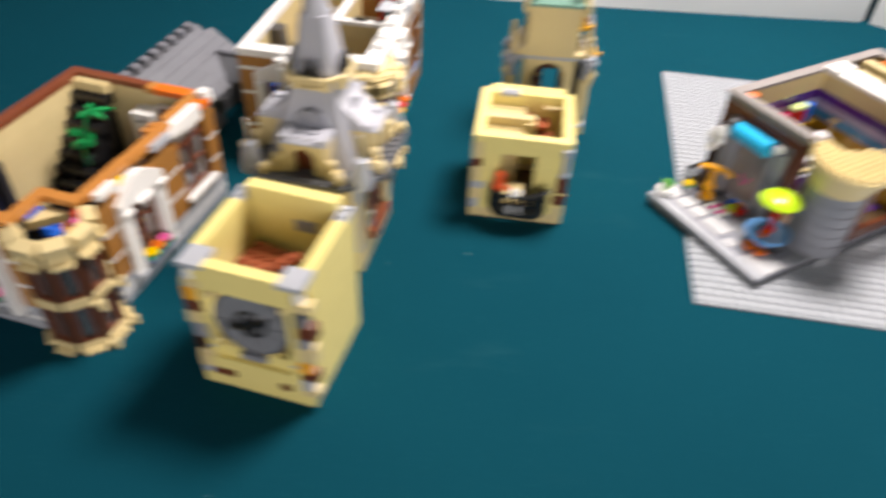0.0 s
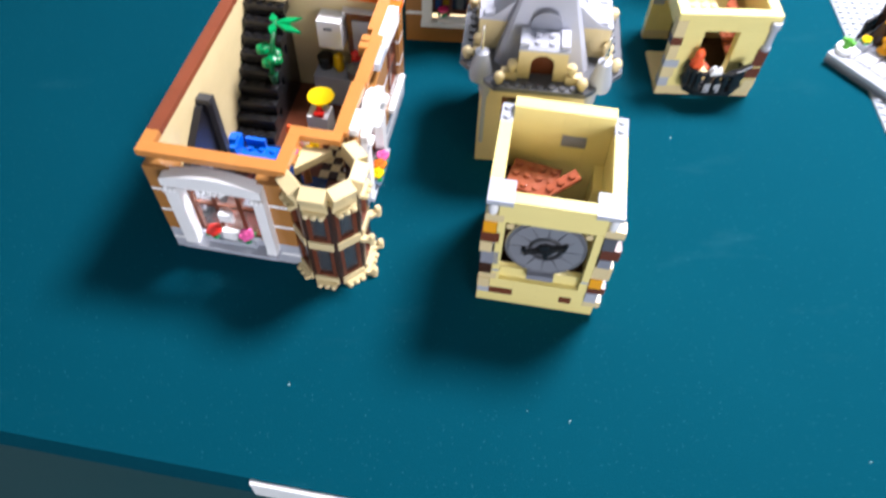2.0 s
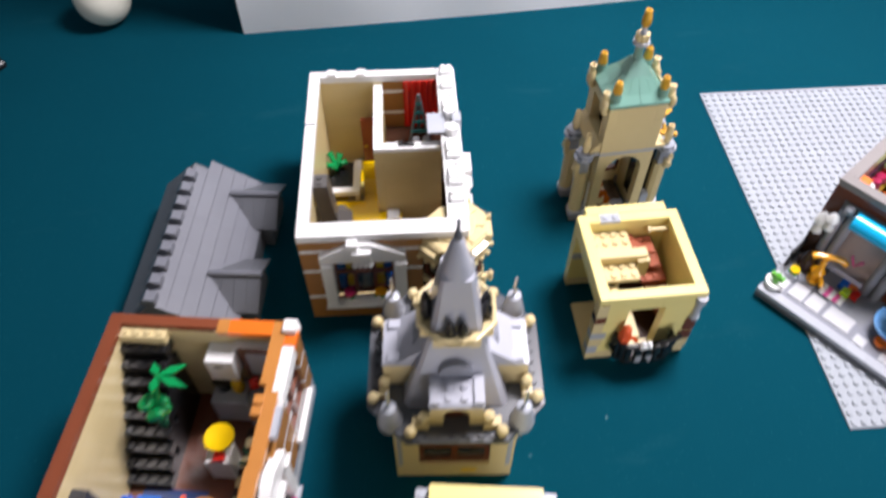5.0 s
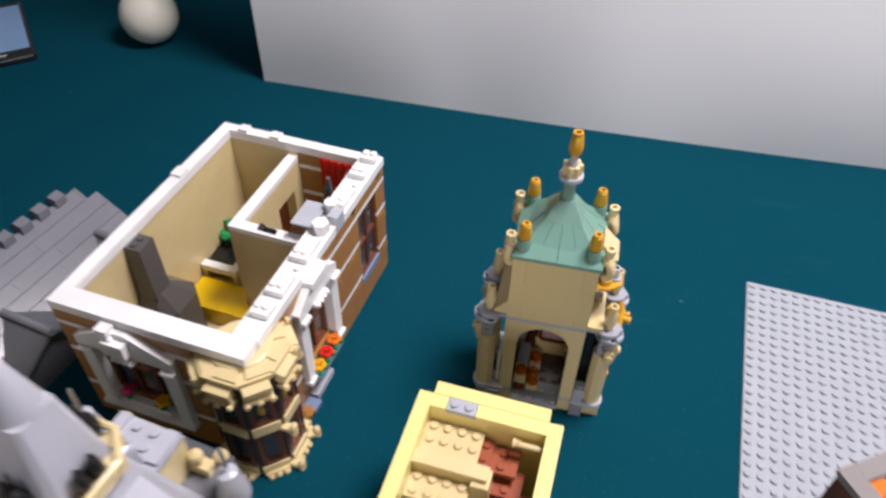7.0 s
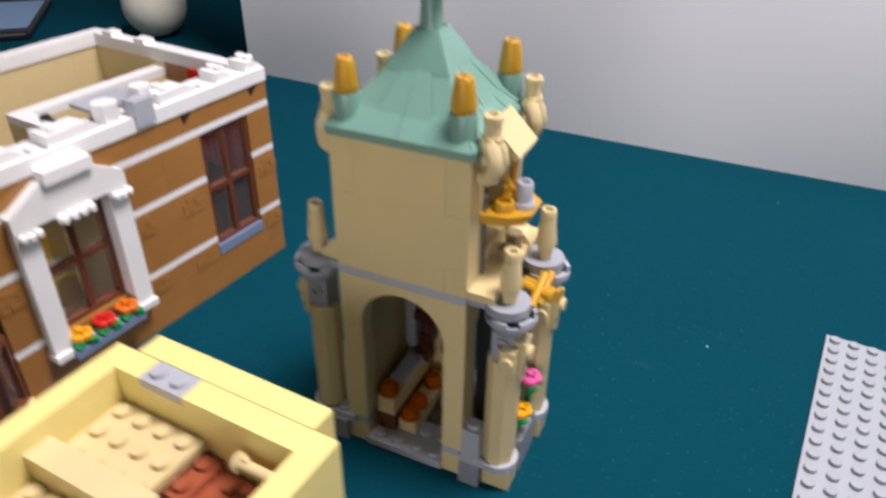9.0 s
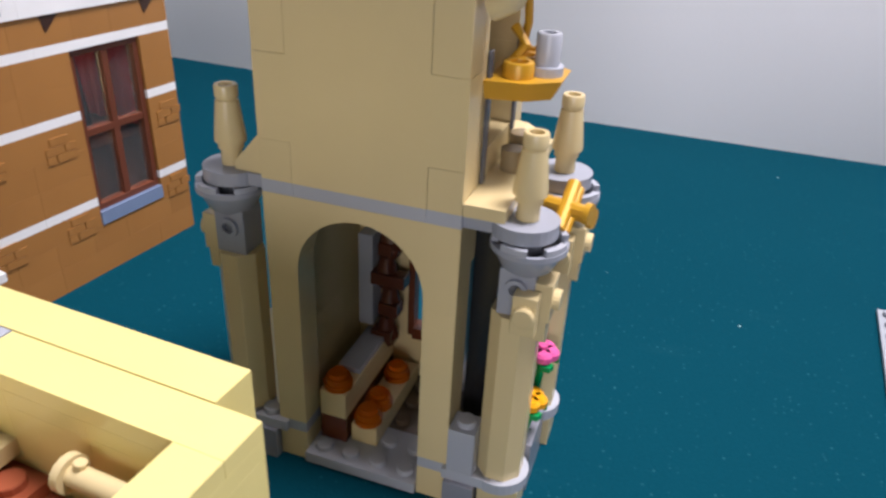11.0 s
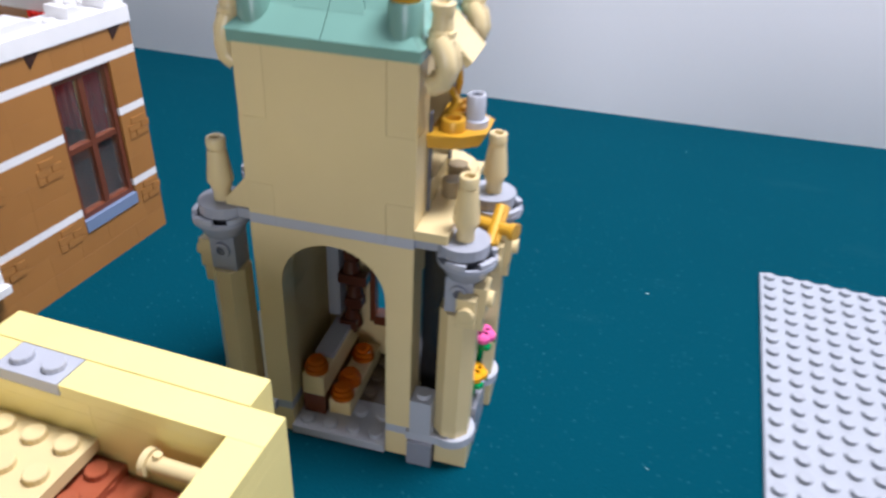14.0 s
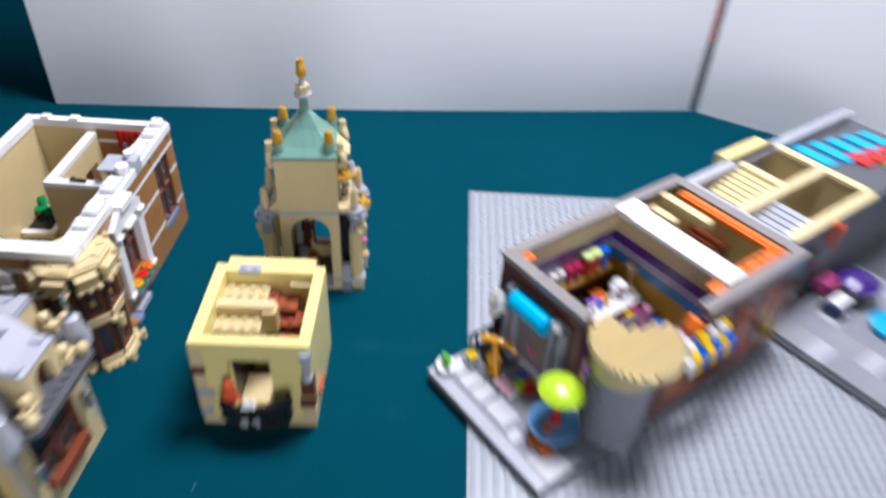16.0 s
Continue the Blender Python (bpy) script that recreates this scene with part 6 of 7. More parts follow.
# walls: outer brown bricks; inner faces in coloured courses
OUT = [(3, RBRN, "brick")] * 9 + [(1, WGR, "plate"), (1, DBRN, "plate")]
BANDS = [(3, MUST, "brick"), (3, MUST, "brick"), (3, MUST, "brick"), (3, MUST, "brick"), (2.3, MUST, "brick"), (3.2, plastic("steel_blue_plastic", (0.05, 0.24, 0.42)), "brick"), (2.5, LAV, "brick"), (3, PURP, "brick"), (3, TAN, "brick"), (3, TAN, "brick")]
wall(hc, "y", 0, 8, 31.4, 3, OUT, (), 0.6, 61, (4, 6))
wall(hc, "y", 15.4, 12, 31.4, 3, OUT, [(14, 22, 6, 24), (12, 17.2, 24, 40)], 0.6, 62, (4, 6))
wall(hc, "y", 0.6, 9, 21.8, 3, BANDS, (), 0.5, 63, (4, 6))
wall(hc, "x", 21.8, 0.6, 14.6, 3, BANDS, (), 0.5, 64, (4, 6))
wall(hc, "x", 22.3, 0.6, 14.6, 3, [(3, TAN, "brick")] * 10, (), 0.7, 65, (4, 6))
wall(hc, "x", 8, 0.6, 10.6, 3, [(3, RBRN, "brick")] * 9 + [(1, WGR, "plate"), (1, DBRN, "plate")], [(3.4, 7.8, 3, 21)], 1, 66, (2, 3, 4))
wall(hc, "x", 30.6, 0.6, 15.4, 3, [(3, TAN, "brick")] * 9 + [(2, TAN, "plate")], (), 0.8, 67, (4, 6))
wall(hc, "y", 0.6, 23, 30.6, 3, [(3, TAN, "brick")] * 9, (), 0.5, 68, (4,))
for x, y, w, d in ((0, 7.6, 10.8, 1.2), (0, 8.8, 1.2, 7), (0, 15.8, 1.2, 8), (0, 23.8, 1.2, 6.6), (0, 30.4, 8, 1.2), (8, 30.4, 8, 1.2), (14.8, 17.2, 1.2, 3.8), (14.8, 21, 1.2, 9.4)):
    piece("rim_tile", hc, WGR, x, y, 32, w, d, 1)
piece("divider_cap", hc, WHT, 1.2, 21.0, 32.4, 1.8, 2.9, 1.8)
piece("divider_cap", hc, WHT, 3.0, 21.1, 32.4, 11.6, 2.6, 1.2)
for x, y, w, d in ((1.3, 8.9, 1, 1), (13.6, 19.6, 1.2, 1.6)):
    piece("orange_plate", hc, ORANGE, x, y, 31.4, w, d, 1.2)
for k in range(3):
    piece("orange_plate", hc, ORANGE, 2.6 + 4 * k, 28.9, 31.6, 4, 1.2, 1.2, True)
for k in range(2):
    piece("orange_plate", hc, ORANGE, 13.4, 23.4 + 2.7 * k, 31.6, 1.2, 2.7, 1.2, True)
piece("tan_bar", hc, TAN, 1.6, 27.2, 30.4, 6, 1, 2.4)
piece("tan_bar", hc, TAN, 2.2, 25.2, 29.4, 3, 0.9, 2.0)
piece("tan_bar", hc, TAN, 1.2, 23.6, 28, 3, 1.2, 2)
bm = N()
box(bm, 1, 9, 3, 15, 21.8, 3.6)
part("room_floor", bm, plastic("floor_umber_plastic", (0.10, 0.062, 0.035)), hc)
bm = N()
box(bm, 1, 23, 3, 15, 30.6, 9.6)
part("room_floor", bm, TAN, hc)
t = thing("brown_box", HCM, "reddish brown chest in the tan back room", "chest")
bm = N()
box(bm, 4.4, 28.8, 9.6, 8.8, 30.55, 24)
part("chest_body", bm, COPR, t)
t = thing("back_room_plant", HCM, "green plant in the tan back room", "plant")
for k in range(5):
    bm = N()
    lathe(bm, 10.2 + 0.6 * math.cos(k * 1.3), 27.5 + 0.6 * math.sin(k * 1.3), [(0.3, 9.6), (0.7, 16 + k), (0.1, 18.5 + k)], 8)
    part("leaf", bm, GRN, t)

# low sill with odd pieces where the wall steps down
t = thing("sill_pieces", HCM, "orange arch with blue and pink pieces on the low wall", "ornament")
bm = N()
side_prism(bm, [(16.1, 24.0), (16.1, 27.5), (16.5, 29.6), (17.0, 29.6), (17.1, 24.0), (16.8, 24.0), (16.8, 27.6), (16.5, 27.6), (16.4, 24.0)], 14.6, 15.9, "x")
part("arch", bm, ORANGE, t)
for x, y, r, z, mat in ((14.9, 14.2, 0.6, 27.2, BLUE), (15.2, 15.4, 0.5, 26.6, LAV), (14.4, 15.2, 0.5, 26.0, PINK)):
    bm = N()
    lathe(bm, x, y, [(r, 24.0), (r, z - 0.6), (r * 0.6, z)], 14)
    part("round_piece", bm, mat, t, smooth=True)
bm = N()
box(bm, 14.0, 13.4, 23.0, 15.6, 17.0, 24.0)
part("sill", bm, WGR, t)

# display shelf on the inner wall with round wares
t = thing("wall_shelf", HCM, "mustard shelf on the purple-banded wall", "shelf")
bm = N()
box(bm, 1.1, 10, 15.6, 2.6, 21, 17.2)
part("board", bm, MUST, t)
bm = N()
box(bm, 1.1, 10, 3.6, 1.9, 21, 15.6)
part("back_panel", bm, RBRN, t)


def ware(name, label, x, y, z0, z1, r, mat, group):
    t = thing(name, HCM, label, "toy ware", group)
    bm = N()
    lathe(bm, x, y, [(r, z0), (r, z1 - 0.3), (r * 0.9, z1)], 18)
    part("cup", bm, mat, t, smooth=True)


CRIM = plastic("raspberry_plastic", (0.45, 0.02, 0.09))
for k in range(4):
    ware("white_cup", "round white cup on the mustard shelf", 1.75, 11.3 + 0.95 * k, 17.2, 21.6, 0.46, WHT, "white cups on the shelf")
for k in range(2):
    ware("raspberry_jar", "raspberry red jar on the mustard shelf", 1.8, 15.2 + 1.0 * k, 17.2, 21.8, 0.55, CRIM, "red jars on the shelf")
for k in range(2):
    ware("red_tub", "red tub with lime lid on the shelf", 1.9, 17.5 + 1.1 * k, 17.2, 22.6, 0.6, RED, "red tubs on the shelf")
    ware("lime_lid", "pale lime round lid on a red tub", 1.9, 17.5 + 1.1 * k, 22.6, 23.6, 0.62, plastic("pale_lime_plastic", (0.62, 0.75, 0.32)), "lime lids on the tubs")
ware("blue_jar", "bright blue jar at the shelf end", 1.9, 19.8, 17.2, 23.2, 0.55, BLUE, "blue jars")
t = thing("black_oven", HCM, "black oven with an orange tray", "oven")
bm = N()
box(bm, 1.9, 15.4, 3.6, 4.2, 20.2, 9)
part("oven_body", bm, BLK, t)
bm = N()
box(bm, 2.4, 18.2, 9, 3.8, 19.8, 10)
part("tray", bm, ORANGE, t)
bm = N()
lathe(bm, 2.8, 16.6, [(0.6, 9), (0.6, 10.4), (0.4, 10.8)], 14)
part("pan", bm, BLK, t, smooth=True)
t = thing("white_counter", HCM, "white shop counter with small coloured wares", "counter")
bm = N()
box(bm, 4.7, 13.5, 11.9, 6.7, 21.6, 12.8)
part("countertop", bm, WHT, t)
bm = N()
box(bm, 5.2, 13.6, 3.6, 7.6, 21.5, 9.2)
part("front", bm, MGR, t)
bm = N()
box(bm, 4.9, 13.6, 9.2, 5.9, 21.5, 11.9)
part("shelf_box", bm, LAV, t)
for k, mat in enumerate((GRN, TAN, WHT, RBRN, YELO, PINK)):
    piece("ware", t, mat, 6.2, 14.0 + 1.2 * k, 9.2, 1, 1, 1.2)
for y, z, mat, r in ((12.2, 13.0, YELO, 0.4), (13.4, 13, RBRN, 0.45), (14.6, 13, WHT, 0.4), (17.6, 13, WHT, 0.42), (18.6, 13, WHT, 0.5), (20.1, 13, TAN, 0.4), (15.6, 13, BLUE, 0.36), (16.4, 13, BGOLD, 0.34), (19.4, 13, PURP, 0.4)):
    bm = N()
    lathe(bm, 5.2 + 0.25 * math.sin(7 * y), y + 1.0, [(r, 12.8), (r, 13.6), (r * 0.5, 14.8), (0.05, 15.4)], 12)
    part("ware", bm, mat, t, smooth=True)
t = thing("parasol_stand", HCM, "tall white stand with pale disc on top", "stand")
bm = N()
lathe(bm, 4.6, 21.3, [(0.4, 3.6), (0.15, 4.4), (0.15, 19.2), (0.55, 19.6), (0.55, 20.2)], 16)
part("stand", bm, TAN, t, smooth=True)
for k, (x, y, z) in enumerate(((4.6, 19.8, 15.4), (5.2, 19.5, 16.0), (4.8, 19.2, 14.8))):
    bm = N()
    lathe(bm, x, y, [(0.1, 3.6), (0.1, z - 1), (0.55, z - 0.4), (0.6, z + 1), (0.2, z + 1.9)], 12)
    part("white_bloom", bm, WHT, t, smooth=True)
t = thing("blue_balloon", HCM, "shiny blue ball on a purple mat", "ball")
bm = N()
lathe(bm, 9.8, 20.5, [(0.2, 3.9)] + [(0.85 * math.cos(a) + 0.01, 10 + 2.2 * math.sin(a)) for a in [radians(d) for d in range(-75, 91, 15)]], 18)
part("ball", bm, BLUE, t, smooth=True)
t = thing("pink_vase", HCM, "pink rounded vase beside the white counter", "vase")
bm = N()
lathe(bm, 8.0, 20.6, [(0.5, 3.6), (0.8, 6), (0.6, 9.5), (0.35, 12), (0.5, 13)], 16)
part("vase", bm, plastic("soft_pink_plastic", (0.75, 0.36, 0.48)), t, smooth=True)
t = thing("purple_crate", HCM, "purple crate standing behind the white counter", "crate")
piece("crate", t, plastic("lilac_plastic", (0.24, 0.10, 0.45)), 3.4, 16.8, 3.6, 1.6, 1.6, 7)
t = thing("purple_mat", HCM, "purple mat on the dark shop floor", "mat")
bm = N()
box(bm, 8.4, 12, 3.6, 13.8, 21, 4.0)
part("cloth", bm, PURP, t)
for x, y, mat, lab in ((12.2, 18.6, PINK, "pink stool on the purple mat"), (9.9, 14.6, ORANGE, "orange stool on the purple mat"), (11.4, 16.6, PINK, "pink stool on the purple mat"), (12.8, 15.4, LAV, "lavender stool on the purple mat")):
    t = thing("stool", HCM, lab, "stool", "round stools in the shop")
    bm = N()
    lathe(bm, x, y, [(0.3, 4.0), (0.3, 7), (0.8, 7.4), (0.8, 8.6)], 16)
    part("seat", bm, mat, t, smooth=True)

# grey glass facade with rolled cyan awning
t = thing("facade", HCM, "grey shop front with glass and rolled cyan awning", "shop front")
bm = N()
box(bm, 1.5, 7.8, 3, 3.4, 7.98, 27)
box(bm, 7.8, 7.8, 3, 9.5, 7.98, 27)
box(bm, 3.4, 7.8, 21, 7.8, 7.98, 27)
part("grey_front", bm, plastic("facade_grey_plastic", (0.16, 0.165, 0.18)), t)
for x in (2.0, 3.0, 7.9, 8.9):
    bm = N()
    lathe(bm, x, 7.6, [(0.48, 3), (0.48, 25)], 18)
    part("half_pillar", bm, MGR, t, smooth=True)
bm = N()
box(bm, 3.4, 7.75, 3, 7.8, 7.95, 21)
part("glass", bm, clear("smoked_pane", (0.55, 0.52, 0.55), rough=0.1, alpha=0.35), t, "smoky glass")
bm = N()
rods(bm, [(5.0, 7.7, 12), (5.6, 7.7, 9), (6.2, 7.7, 12)], 0.12, 6)
part("sign_mark", bm, PINK, t)
bm = N()
lathe(bm, 6.9, 25.0, [(1.0, 3.3), (1.0, 7.7)], 28, "x")
part("awning_roll", bm, AZUR, t, "cyan rolled awning", True)
for x in (2.4, 8.3):
    bm = N()
    lathe(bm, x, 7.4, [(0.5, 25), (0.5, 26.4), (0.3, 27)], 16)
    part("cap", bm, WHT if x > 5 else LGR, t, smooth=True)
bm = N()
lathe(bm, 0.7, 7.0, [(0.3, 14), (0.6, 15), (0.35, 17.0), (0.7, 18.6), (0.6, 20.6), (0.2, 22)], 14)
lathe(bm, 1.6, 6.8, [(0.2, 17), (0.6, 18.4), (0.4, 20.2), (0.65, 21.4), (0.5, 23), (0.15, 24)], 12)
part("lantern", bm, WHT, t, "pale wall lantern pair", True)
bm = N()
box(bm, 0.1, 7.5, 3, 1.4, 8, 14)
part("door", bm, DBRN, t)
# round corner tower with tan ribbed top, notched where the room's corner meets it
t = thing("corner_turret", HCM, "grey round corner turret with ribbed tan top", "turret")


def arc(r, a0=183, a1=447, n=36, cx=14.5, cy=10.2):
    return [(cx + r * math.cos(radians(a0 + (a1 - a0) * k / n)), cy + r * math.sin(radians(a0 + (a1 - a0) * k / n))) for k in range(n + 1)]


bm = N()
prism(bm, arc(2.8, cx=14.2, cy=9.8) + arc(2.3, cx=14.2, cy=9.8)[::-1], 3, 22.5)
part("shaft", bm, MGR, t, "grey ribbed shaft", True)
for k in range(5):
    bm = N()
    prism(bm, arc(2.9, cx=14.2, cy=9.8) + arc(2.75, cx=14.2, cy=9.8)[::-1], 6 + 3.3 * k, 6.7 + 3.3 * k)
    part("ring", bm, MGR, t, smooth=True)
bm = N()
prism(bm, arc(2.8, cx=14.2, cy=9.8) + arc(2.3, cx=14.2, cy=9.8)[::-1], 22.5, 29, arc(3.75) + arc(2.7)[::-1])
part("collar", bm, TAN, t, smooth=True)
bm = N()
prism(bm, [(13.0, 10.6)] + arc(3.95), 29, 29.7)
part("top_plate", bm, plastic("cream_tan_plastic", (0.72, 0.60, 0.33)), t)
for k in range(13):
    x0 = 10.6 + 0.6 * k
    xm = x0 + 0.3
    half = math.sqrt(max(0.1, 3.9 ** 2 - (xm - 14.5) ** 2))
    y0, y1 = 10.2 - half, 10.2 + half
    if xm < 13.0:
        y1 = min(y1, 10.6)
    elif xm < 14.4:
        y1 = min(y1, 10.6 + 2.9 * (xm - 13.0))
    if y1 - y0 < 0.5:
        continue
    bm = N()
    side_prism(bm, [(x0 + 0.04, 29.7), (x0 + 0.04, 30.3), (x0 + 0.26, 31.1), (x0 + 0.48, 30.3), (x0 + 0.48, 29.7)], y0, y1, "y")
    part("rib", bm, plastic("cream_tan_plastic", (0.72, 0.60, 0.33)), t)
# striped awning on the long side
t = thing("striped_awning", HCM, "blue, yellow and white striped shop awning", "awning")
for k, mat in enumerate((WHT, YELO, BLUE, YELO, BLUE, YELO, BLUE)):
    bm = N()
    side_prism(bm, [(16, 25.6), (16, 26.8), (17.5, 24.0), (17.7, 20.8), (17.5, 20.8), (17.3, 23.2)], 13.8 + 0.9 * k, 14.66 + 0.9 * k, "y")
    part("stripe", bm, mat, t)
for k, (y, mat) in enumerate(((14.6, WHT), (16.4, YELO), (17.6, WHT), (18.8, WHT), (19.4, YELO))):
    bm = N()
    lathe(bm, 16.5, y, [(0.3, 25.2), (0.5, 26.6), (0.45, 27.6), (0.15, 28.4)], 12)
    part("scallop", bm, mat, t, smooth=True)
for k, mat in enumerate((RBRN, COPR, RBRN, MUST, COPR, RBRN, MUST, RBRN, COPR, RBRN, COPR, RBRN)):
    piece("brick", hc, mat, 15.42, 22.6 + 2.1 * (k % 4), 5 + 7 * (k // 4), 0.66 + 0.1 * (k % 3), 2.0, 6.6)
# plaza things
t = thing("cactus_pot", HCM, "green cactus in a round white pot", "plant pot")
bm = N()
lathe(bm, 0.95, 1.5, [(0.8, 3.0), (1.0, 4.0), (1.0, 5.0), (0.75, 5.1), (0.7, 4.6)], 22)
part("pot", bm, WHT, t, smooth=True)
bm = N()
lathe(bm, 0.95, 1.5, [(0.3, 4.6), (0.4, 6.4), (0.36, 7.6), (0.1, 8.2)], 12)
rods(bm, [(0.95, 1.5, 6.2), (1.5, 1.4, 6.4), (1.55, 1.4, 7.6)], 0.24, 8)
rods(bm, [(0.95, 1.5, 5.8), (0.4, 1.6, 6.2), (0.4, 1.6, 7.2)], 0.24, 8)
part("cactus", bm, plastic("cactus_green_plastic", (0.12, 0.42, 0.05)), t, smooth=True)
t = thing("yellow_flower", HCM, "small yellow flower on a grey block", "flower")
piece("block", t, LGR, 1.0, 3.4, 3, 1.2, 1.2, 1.8)
flower(t, 1.6, 4.0, 5.6, YELO, 0.5)
bm = N()
rods(bm, [(1.6, 4.0, 4.8), (1.6, 4.0, 5.6)], 0.12, 6)
part("stem", bm, GRN, t)
t = thing("plaza_fence", HCM, "low black fence at the plaza edge", "fence")
for z in (3.4, 8.4):
    bm = N()
    box(bm, 0.2, 4.6, z, 0.5, 8, z + 0.7)
    part("rail", bm, BLK, t)
for k in range(5):
    bm = N()
    box(bm, 0.24, 4.6 + 0.78 * k, 3.0, 0.46, 4.85 + 0.78 * k, 9.0)
    part("post", bm, BLK, t)
t = thing("brown_chest", HCM, "dark brown sculpted seat beside the fence", "seat")
bm = N()
lathe(bm, 1.9, 6.2, [(0.9, 3), (1.1, 5), (0.7, 8), (0.4, 10)], 12)
part("seat_body", bm, DBRN, t, smooth=True)
t = thing("gold_crane", HCM, "bright orange-gold hydrant-like crane on the plaza", "ornament")
bm = N()
lathe(bm, 3.4, 5.2, [(0.7, 3), (0.7, 3.8), (0.4, 4.4), (0.5, 6.4), (0.75, 7), (0.5, 8), (0.3, 9), (0.3, 12.2)], 14)
part("post", bm, BGOLD, t, smooth=True)
bm = N()
rods(bm, [(2.2, 4.5, 12.8), (2.7, 4.8, 13.4), (4.2, 5.7, 13.4), (4.8, 6.0, 12.9), (5.1, 6.2, 12.0)], 0.33, 8)
part("arm", bm, BGOLD, t, smooth=True)
bm = N()
rods(bm, [(3.4, 5.2, 6.6), (4.2, 4.8, 5.6), (4.5, 4.6, 4.0)], 0.25, 8)
part("spout", bm, BGOLD, t, smooth=True)
for x, y, mat in ((5.6, 6.2, BLUE), (6.4, 6.2, ORANGE), (6.2, 5.4, LIME), (7.0, 5.8, RED)):
    t = thing("fruit_crate", HCM, "small coloured goods crate on the plaza", "crate", "goods crates on the plaza")
    piece("crate", t, mat, x, y, 3, 0.9, 0.9, 1.8)
t = thing("plaza_mat", HCM, "pink and white striped doormat on grey paving", "mat")
for k in range(5):
    piece("stripe", t, (WHT, PINK)[k % 2], 4.6 + 0.5 * k, 4.2, 3.0, 0.5, 1.4, 0.3)
t = thing("cafe_table", HCM, "round blue cafe table on the plaza", "table")
bm = N()
lathe(bm, 12.3, 4.7, [(0.7, 3), (0.3, 3.6), (0.3, 6.6), (2.2, 7.0), (2.25, 7.8), (2.0, 7.9), (1.9, 7.6)], 30)
part("tabletop", bm, plastic("medium_blue_plastic", (0.12, 0.32, 0.65)), t, smooth=True)
t = thing("parasol", HCM, "lime green parasol on a red pole", "parasol")
bm = N()
lathe(bm, 12.2, 4.9, [(0.5, 7.6), (0.5, 8.6), (0.2, 8.9), (0.2, 17.2)], 12)
part("pole", bm, RED, t, smooth=True)
bm = N()
lathe(bm, 12.0, 5.2, [(0.2, 16.8), (2.0, 17.0), (2.05, 17.3), (1.55, 18.6), (0.8, 19.2), (0.1, 19.4)], 30)
part("canopy", bm, LIME, t, smooth=True)
t = thing("orange_cup", HCM, "small orange cup on the blue table", "cup")
bm = N()
lathe(bm, 12.6, 3.6, [(0.3, 7.7), (0.42, 9.0), (0.34, 9.0), (0.26, 8.2)], 16)
part("cup", bm, ORANGE, t, smooth=True)
for x, y in ((12.1, 2.9), (13.3, 3.0)):
    t = thing("cafe_stool", HCM, "low orange stool beside the blue table", "stool", "cafe stools")
    bm = N()
    lathe(bm, x, y, [(0.4, 3), (0.25, 3.3), (0.25, 3.9), (0.65, 4.1), (0.65, 4.8)], 16)
    part("seat", bm, ORANGE, t, smooth=True)

# ---- the corner building beyond the shop ----
HDM = HCM @ in_studs(0, 32.4, 0)
hd = thing("corner_building", HDM, "pale building with tan rooms and a cyan roof garden", "toy building")
bm = N()
box(bm, 0, 0, 0, 32, 34, 1.4)
part("base_plate", bm, DGR, hd)
for i in range(8):
    for j in range(6):
        piece("paving_tile", hd, (PAVE, MGR, PAVE, MGR, LGR)[(2 * i + j) % 5], 14.6 + 2.1 * i, 0.3 + 3 * j, 1.4, 2.1, 3, 1.4)
CREAM = plastic("cream_tan_plastic", (0.72, 0.60, 0.33))
DW = [(3, TAN, "brick")] * 9
wall(hd, "y", 0, 0.4, 33, 1.4, [(3, LGR, "brick")] * 9, (), 1, 81, (6, 8))
wall(hd, "x", 0.4, 1, 13, 1.4, DW, (), 1, 82, (4, 6))
wall(hd, "x", 16, 1, 13, 1.4, DW, (), 1, 83, (4, 6))
wall(hd, "y", 12.4, 1.4, 33, 1.4, [(3, DGR, "brick")] * 9, [(3, 8, 1, 20)], 1, 84, (4, 6))
wall(hd, "y", 6.6, 1.4, 16, 1.4, DW, (), 0.9, 85, (4, 6))
wall(hd, "x", 9, 1, 6.6, 1.4, DW, (), 0.9, 86, (4,))
bm = N()
box(bm, 1, 1.4, 1.4, 12.4, 16, 2.4)
part("room_floor", bm, TAN, hd)
for x, y, w, d, mat in ((0, 0.4, 1.2, 16, LGR), (0, 16.4, 1.2, 16.6, LGR), (1.2, 0.4, 12, 1.1, LGR), (1.2, 15.9, 11.4, 1.2, CREAM), (6.5, 1.5, 1.1, 14.4, CREAM), (1.2, 8.9, 5.4, 1.1, CREAM), (12.3, 1.5, 1.2, 15, CREAM)):
    piece("rim_tile", hd, mat, x, y, 28.4, w, d, 1.2)
piece("rear_block", hd, YEL, -1.6, 8.6, 22, 2.6, 7.6, 7.6)
for k in range(9):
    piece("stair", hd, CREAM, 1.4, 1.7 + 0.8 * k, 22.4 + 0.6 * k, 5, 0.8, 1.1)
for k in range(6):
    piece("grey_step", hd, LGR, 7.8, 1.7 + 0.9 * k, 24.4 + 0.5 * k, 4.2, 0.9, 0.9)
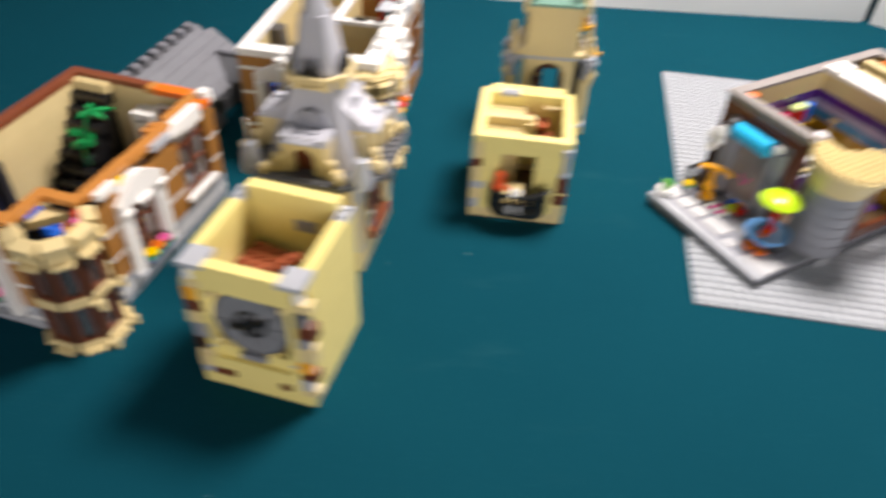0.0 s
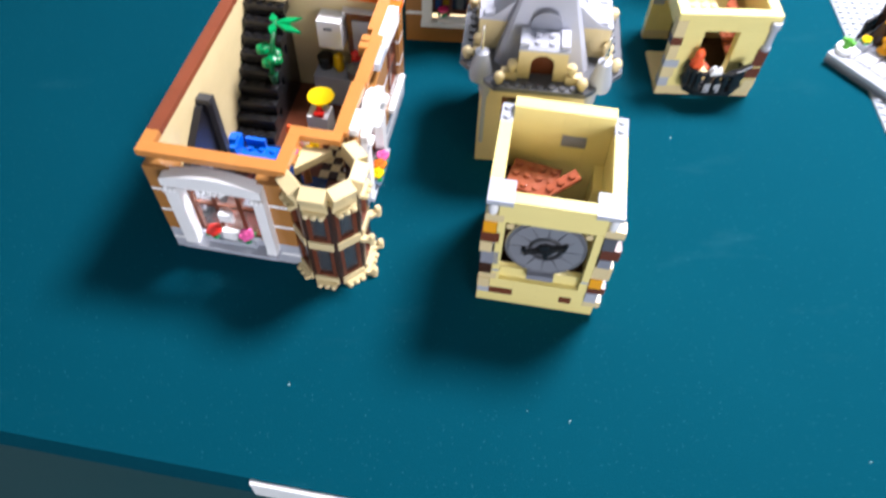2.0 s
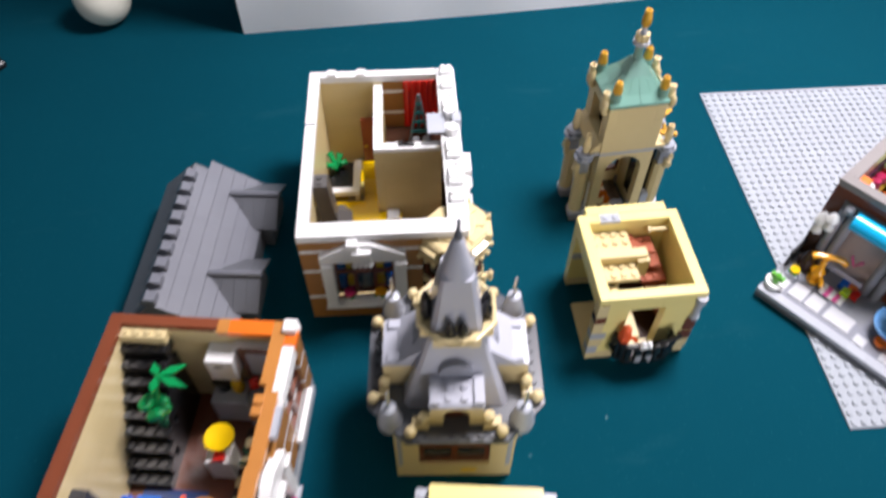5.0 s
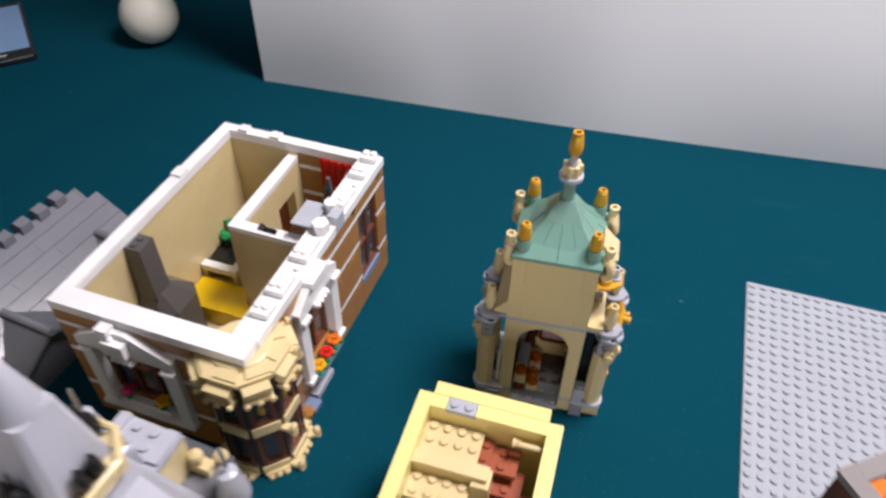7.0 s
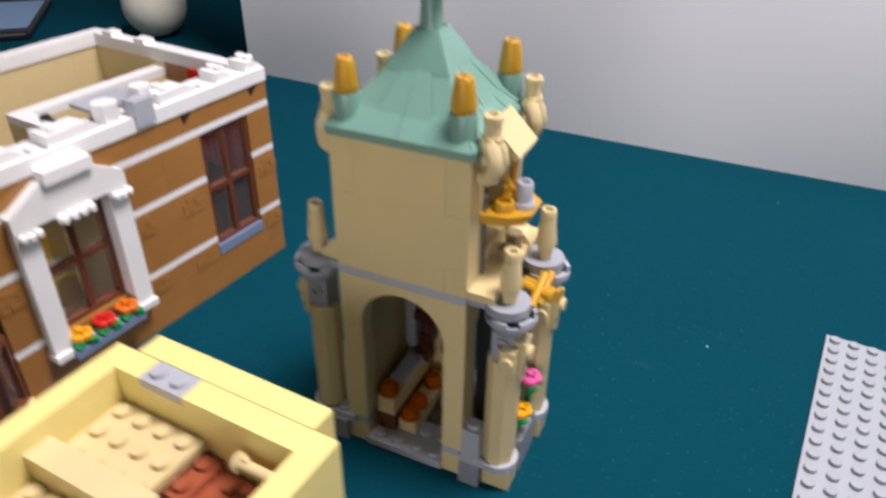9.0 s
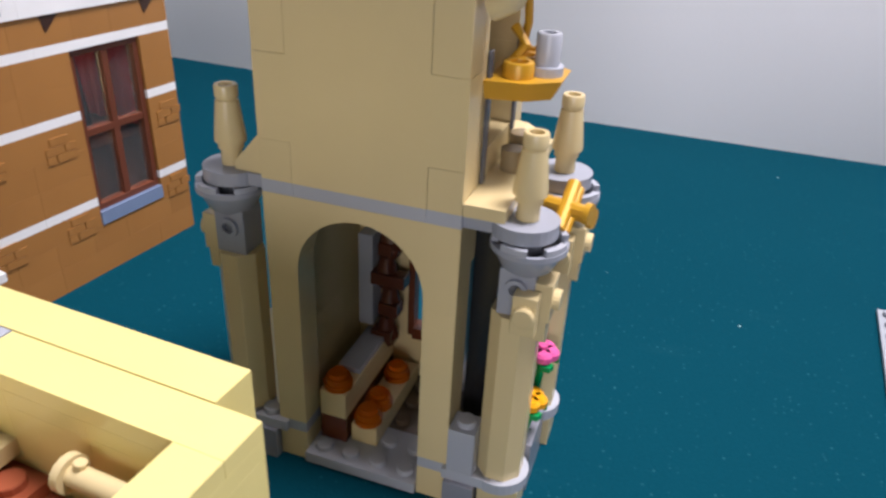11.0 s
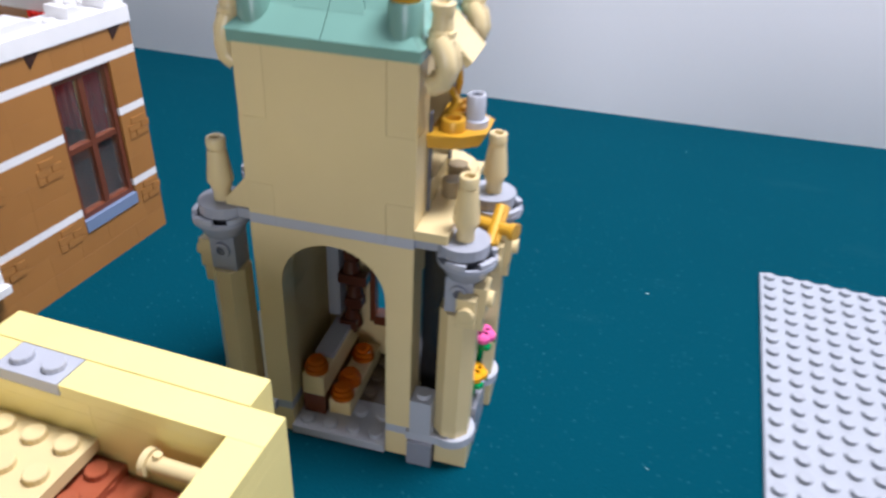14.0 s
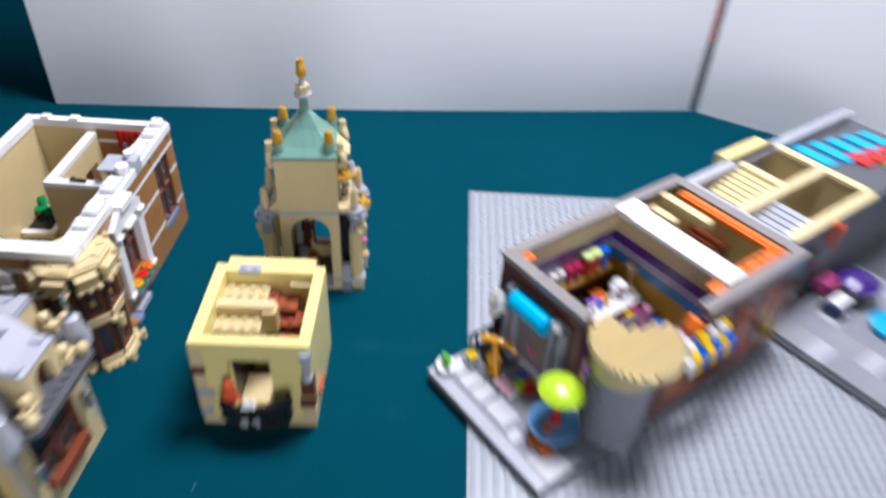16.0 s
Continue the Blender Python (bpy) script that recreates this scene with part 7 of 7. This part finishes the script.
# dark roof terrace with cyan and red tiles
bm = N()
box(bm, 1, 17, 22, 12.4, 33, 26.4)
part("terrace", bm, DGR, hd)
for k in range(5):
    piece("roof_tile", hd, AZUR, 1.6 + 0.6 * k, 19.2 + 2.6 * k, 26.4, 5.0, 1.6, 0.8)
for k in range(3):
    piece("roof_tile", hd, RED, 6.4 + 0.5 * k, 23 + 2.2 * k, 26.4, 2.6, 1.9, 1.0)
piece("roof_tile", hd, LIME, 10.2, 25, 26.4, 2.0, 4, 1)
t = thing("balcony_flowers", HDM, "yellow and white flowers on the tan balcony", "flowers")
for x, y, mat in ((11, 7, YELO), (12.4, 10.6, WHT), (13.2, 9.4, CORAL), (12.2, 8.2, GOLD)):
    bm = N()
    lathe(bm, x + 0.6, y, [(0.2, 19), (0.4, 25), (0.5, 26.6), (0.25, 27.6)], 12)
    part("flower_bush", bm, mat, t, smooth=True)
t = thing("purple_umbrella", HDM, "purple umbrella standing on grey paving", "umbrella")
bm = N()
lathe(bm, 17.2, 12.3, [(0.25, 2.8), (0.25, 9)], 10)
part("pole", bm, DGR, t)
bm = N()
lathe(bm, 17.2, 12.3, [(0.25, 8.6), (2.3, 8.8), (1.4, 10.6), (0.2, 11.6)], 24)
part("canopy", bm, plastic("violet_plastic", (0.05, 0.018, 0.18)), t, smooth=True)
t = thing("pink_cart", HDM, "pink flower cart on the grey paving", "cart")
bm = N()
box(bm, 13.9, 9.6, 2.8, 15.6, 12.4, 7, 0.0006)
part("cart_body", bm, PINK, t)
t = thing("parked_bike", HDM, "black and white toy vehicle on the paving", "vehicle")
bm = N()
box(bm, 16.4, 7.2, 3.2, 18.4, 12.2, 6.2, 0.001)
part("body", bm, NAVY, t)
bm = N()
box(bm, 16.7, 7.6, 6.2, 18.0, 11.8, 6.8, 0.0006)
part("roof_strip", bm, WHT, t)
for y in (8.2, 11.2):
    for x in (16.4, 18.4):
        bm = N()
        lathe(bm, y, 3.7, [(0.7, x - 0.2), (0.7, x + 0.2)], 14, "x")
        part("wheel", bm, BLK, t)
t = thing("blue_fountain", HDM, "round blue fountain bowl on the paving", "fountain")
bm = N()
lathe(bm, 22.4, 10.6, [(1.8, 2.8), (2.1, 5), (1.8, 5.1), (1.6, 4.2)], 26)
part("bowl", bm, AZUR, t, smooth=True)

# ---- the ball and the phone at the far side of the table ----
t = thing("ball", pose(-0.388, 1.06, 0), "matt cream-white ball lying on the teal felt", "ball")
bm = N()
bmesh.ops.create_uvsphere(bm, u_segments=40, v_segments=24, radius=0.032)
bmesh.ops.translate(bm, vec=(0, 0, 0.032), verts=bm.verts)
part("shell", bm, plastic("cream_plastic", (0.72, 0.70, 0.60), rough=0.5), t, smooth=True)
t = thing("phone", pose(-0.5497, 0.9424, 0, 0, 0, 40), "black phone lying with its lit screen up", "phone")
bm = N()
box(bm, 0, 0, 0, 9.2, 18.5, 2.8, 0.0022)
part("case", bm, BLK, t)
bm = N()
box(bm, 0.5, 2.2, 2.75, 8.7, 17.0, 2.86, 0.0002)
part("screen", bm, plastic("screen_glass", (0.20, 0.34, 0.55), rough=0.1), t, "glossy bluish screen")
bm = N()
rods(bm, [(3.6, 1.0, 2.8), (5.6, 1.0, 2.8)], 0.14, 8)
part("button_bar", bm, LGR, t)
bm = N()
rods(bm, [(0.4, 0.06, 2.0), (8.8, 0.06, 2.0)], 0.1, 8)
part("edge_strip", bm, CHRM, t, "thin silver edge strip")
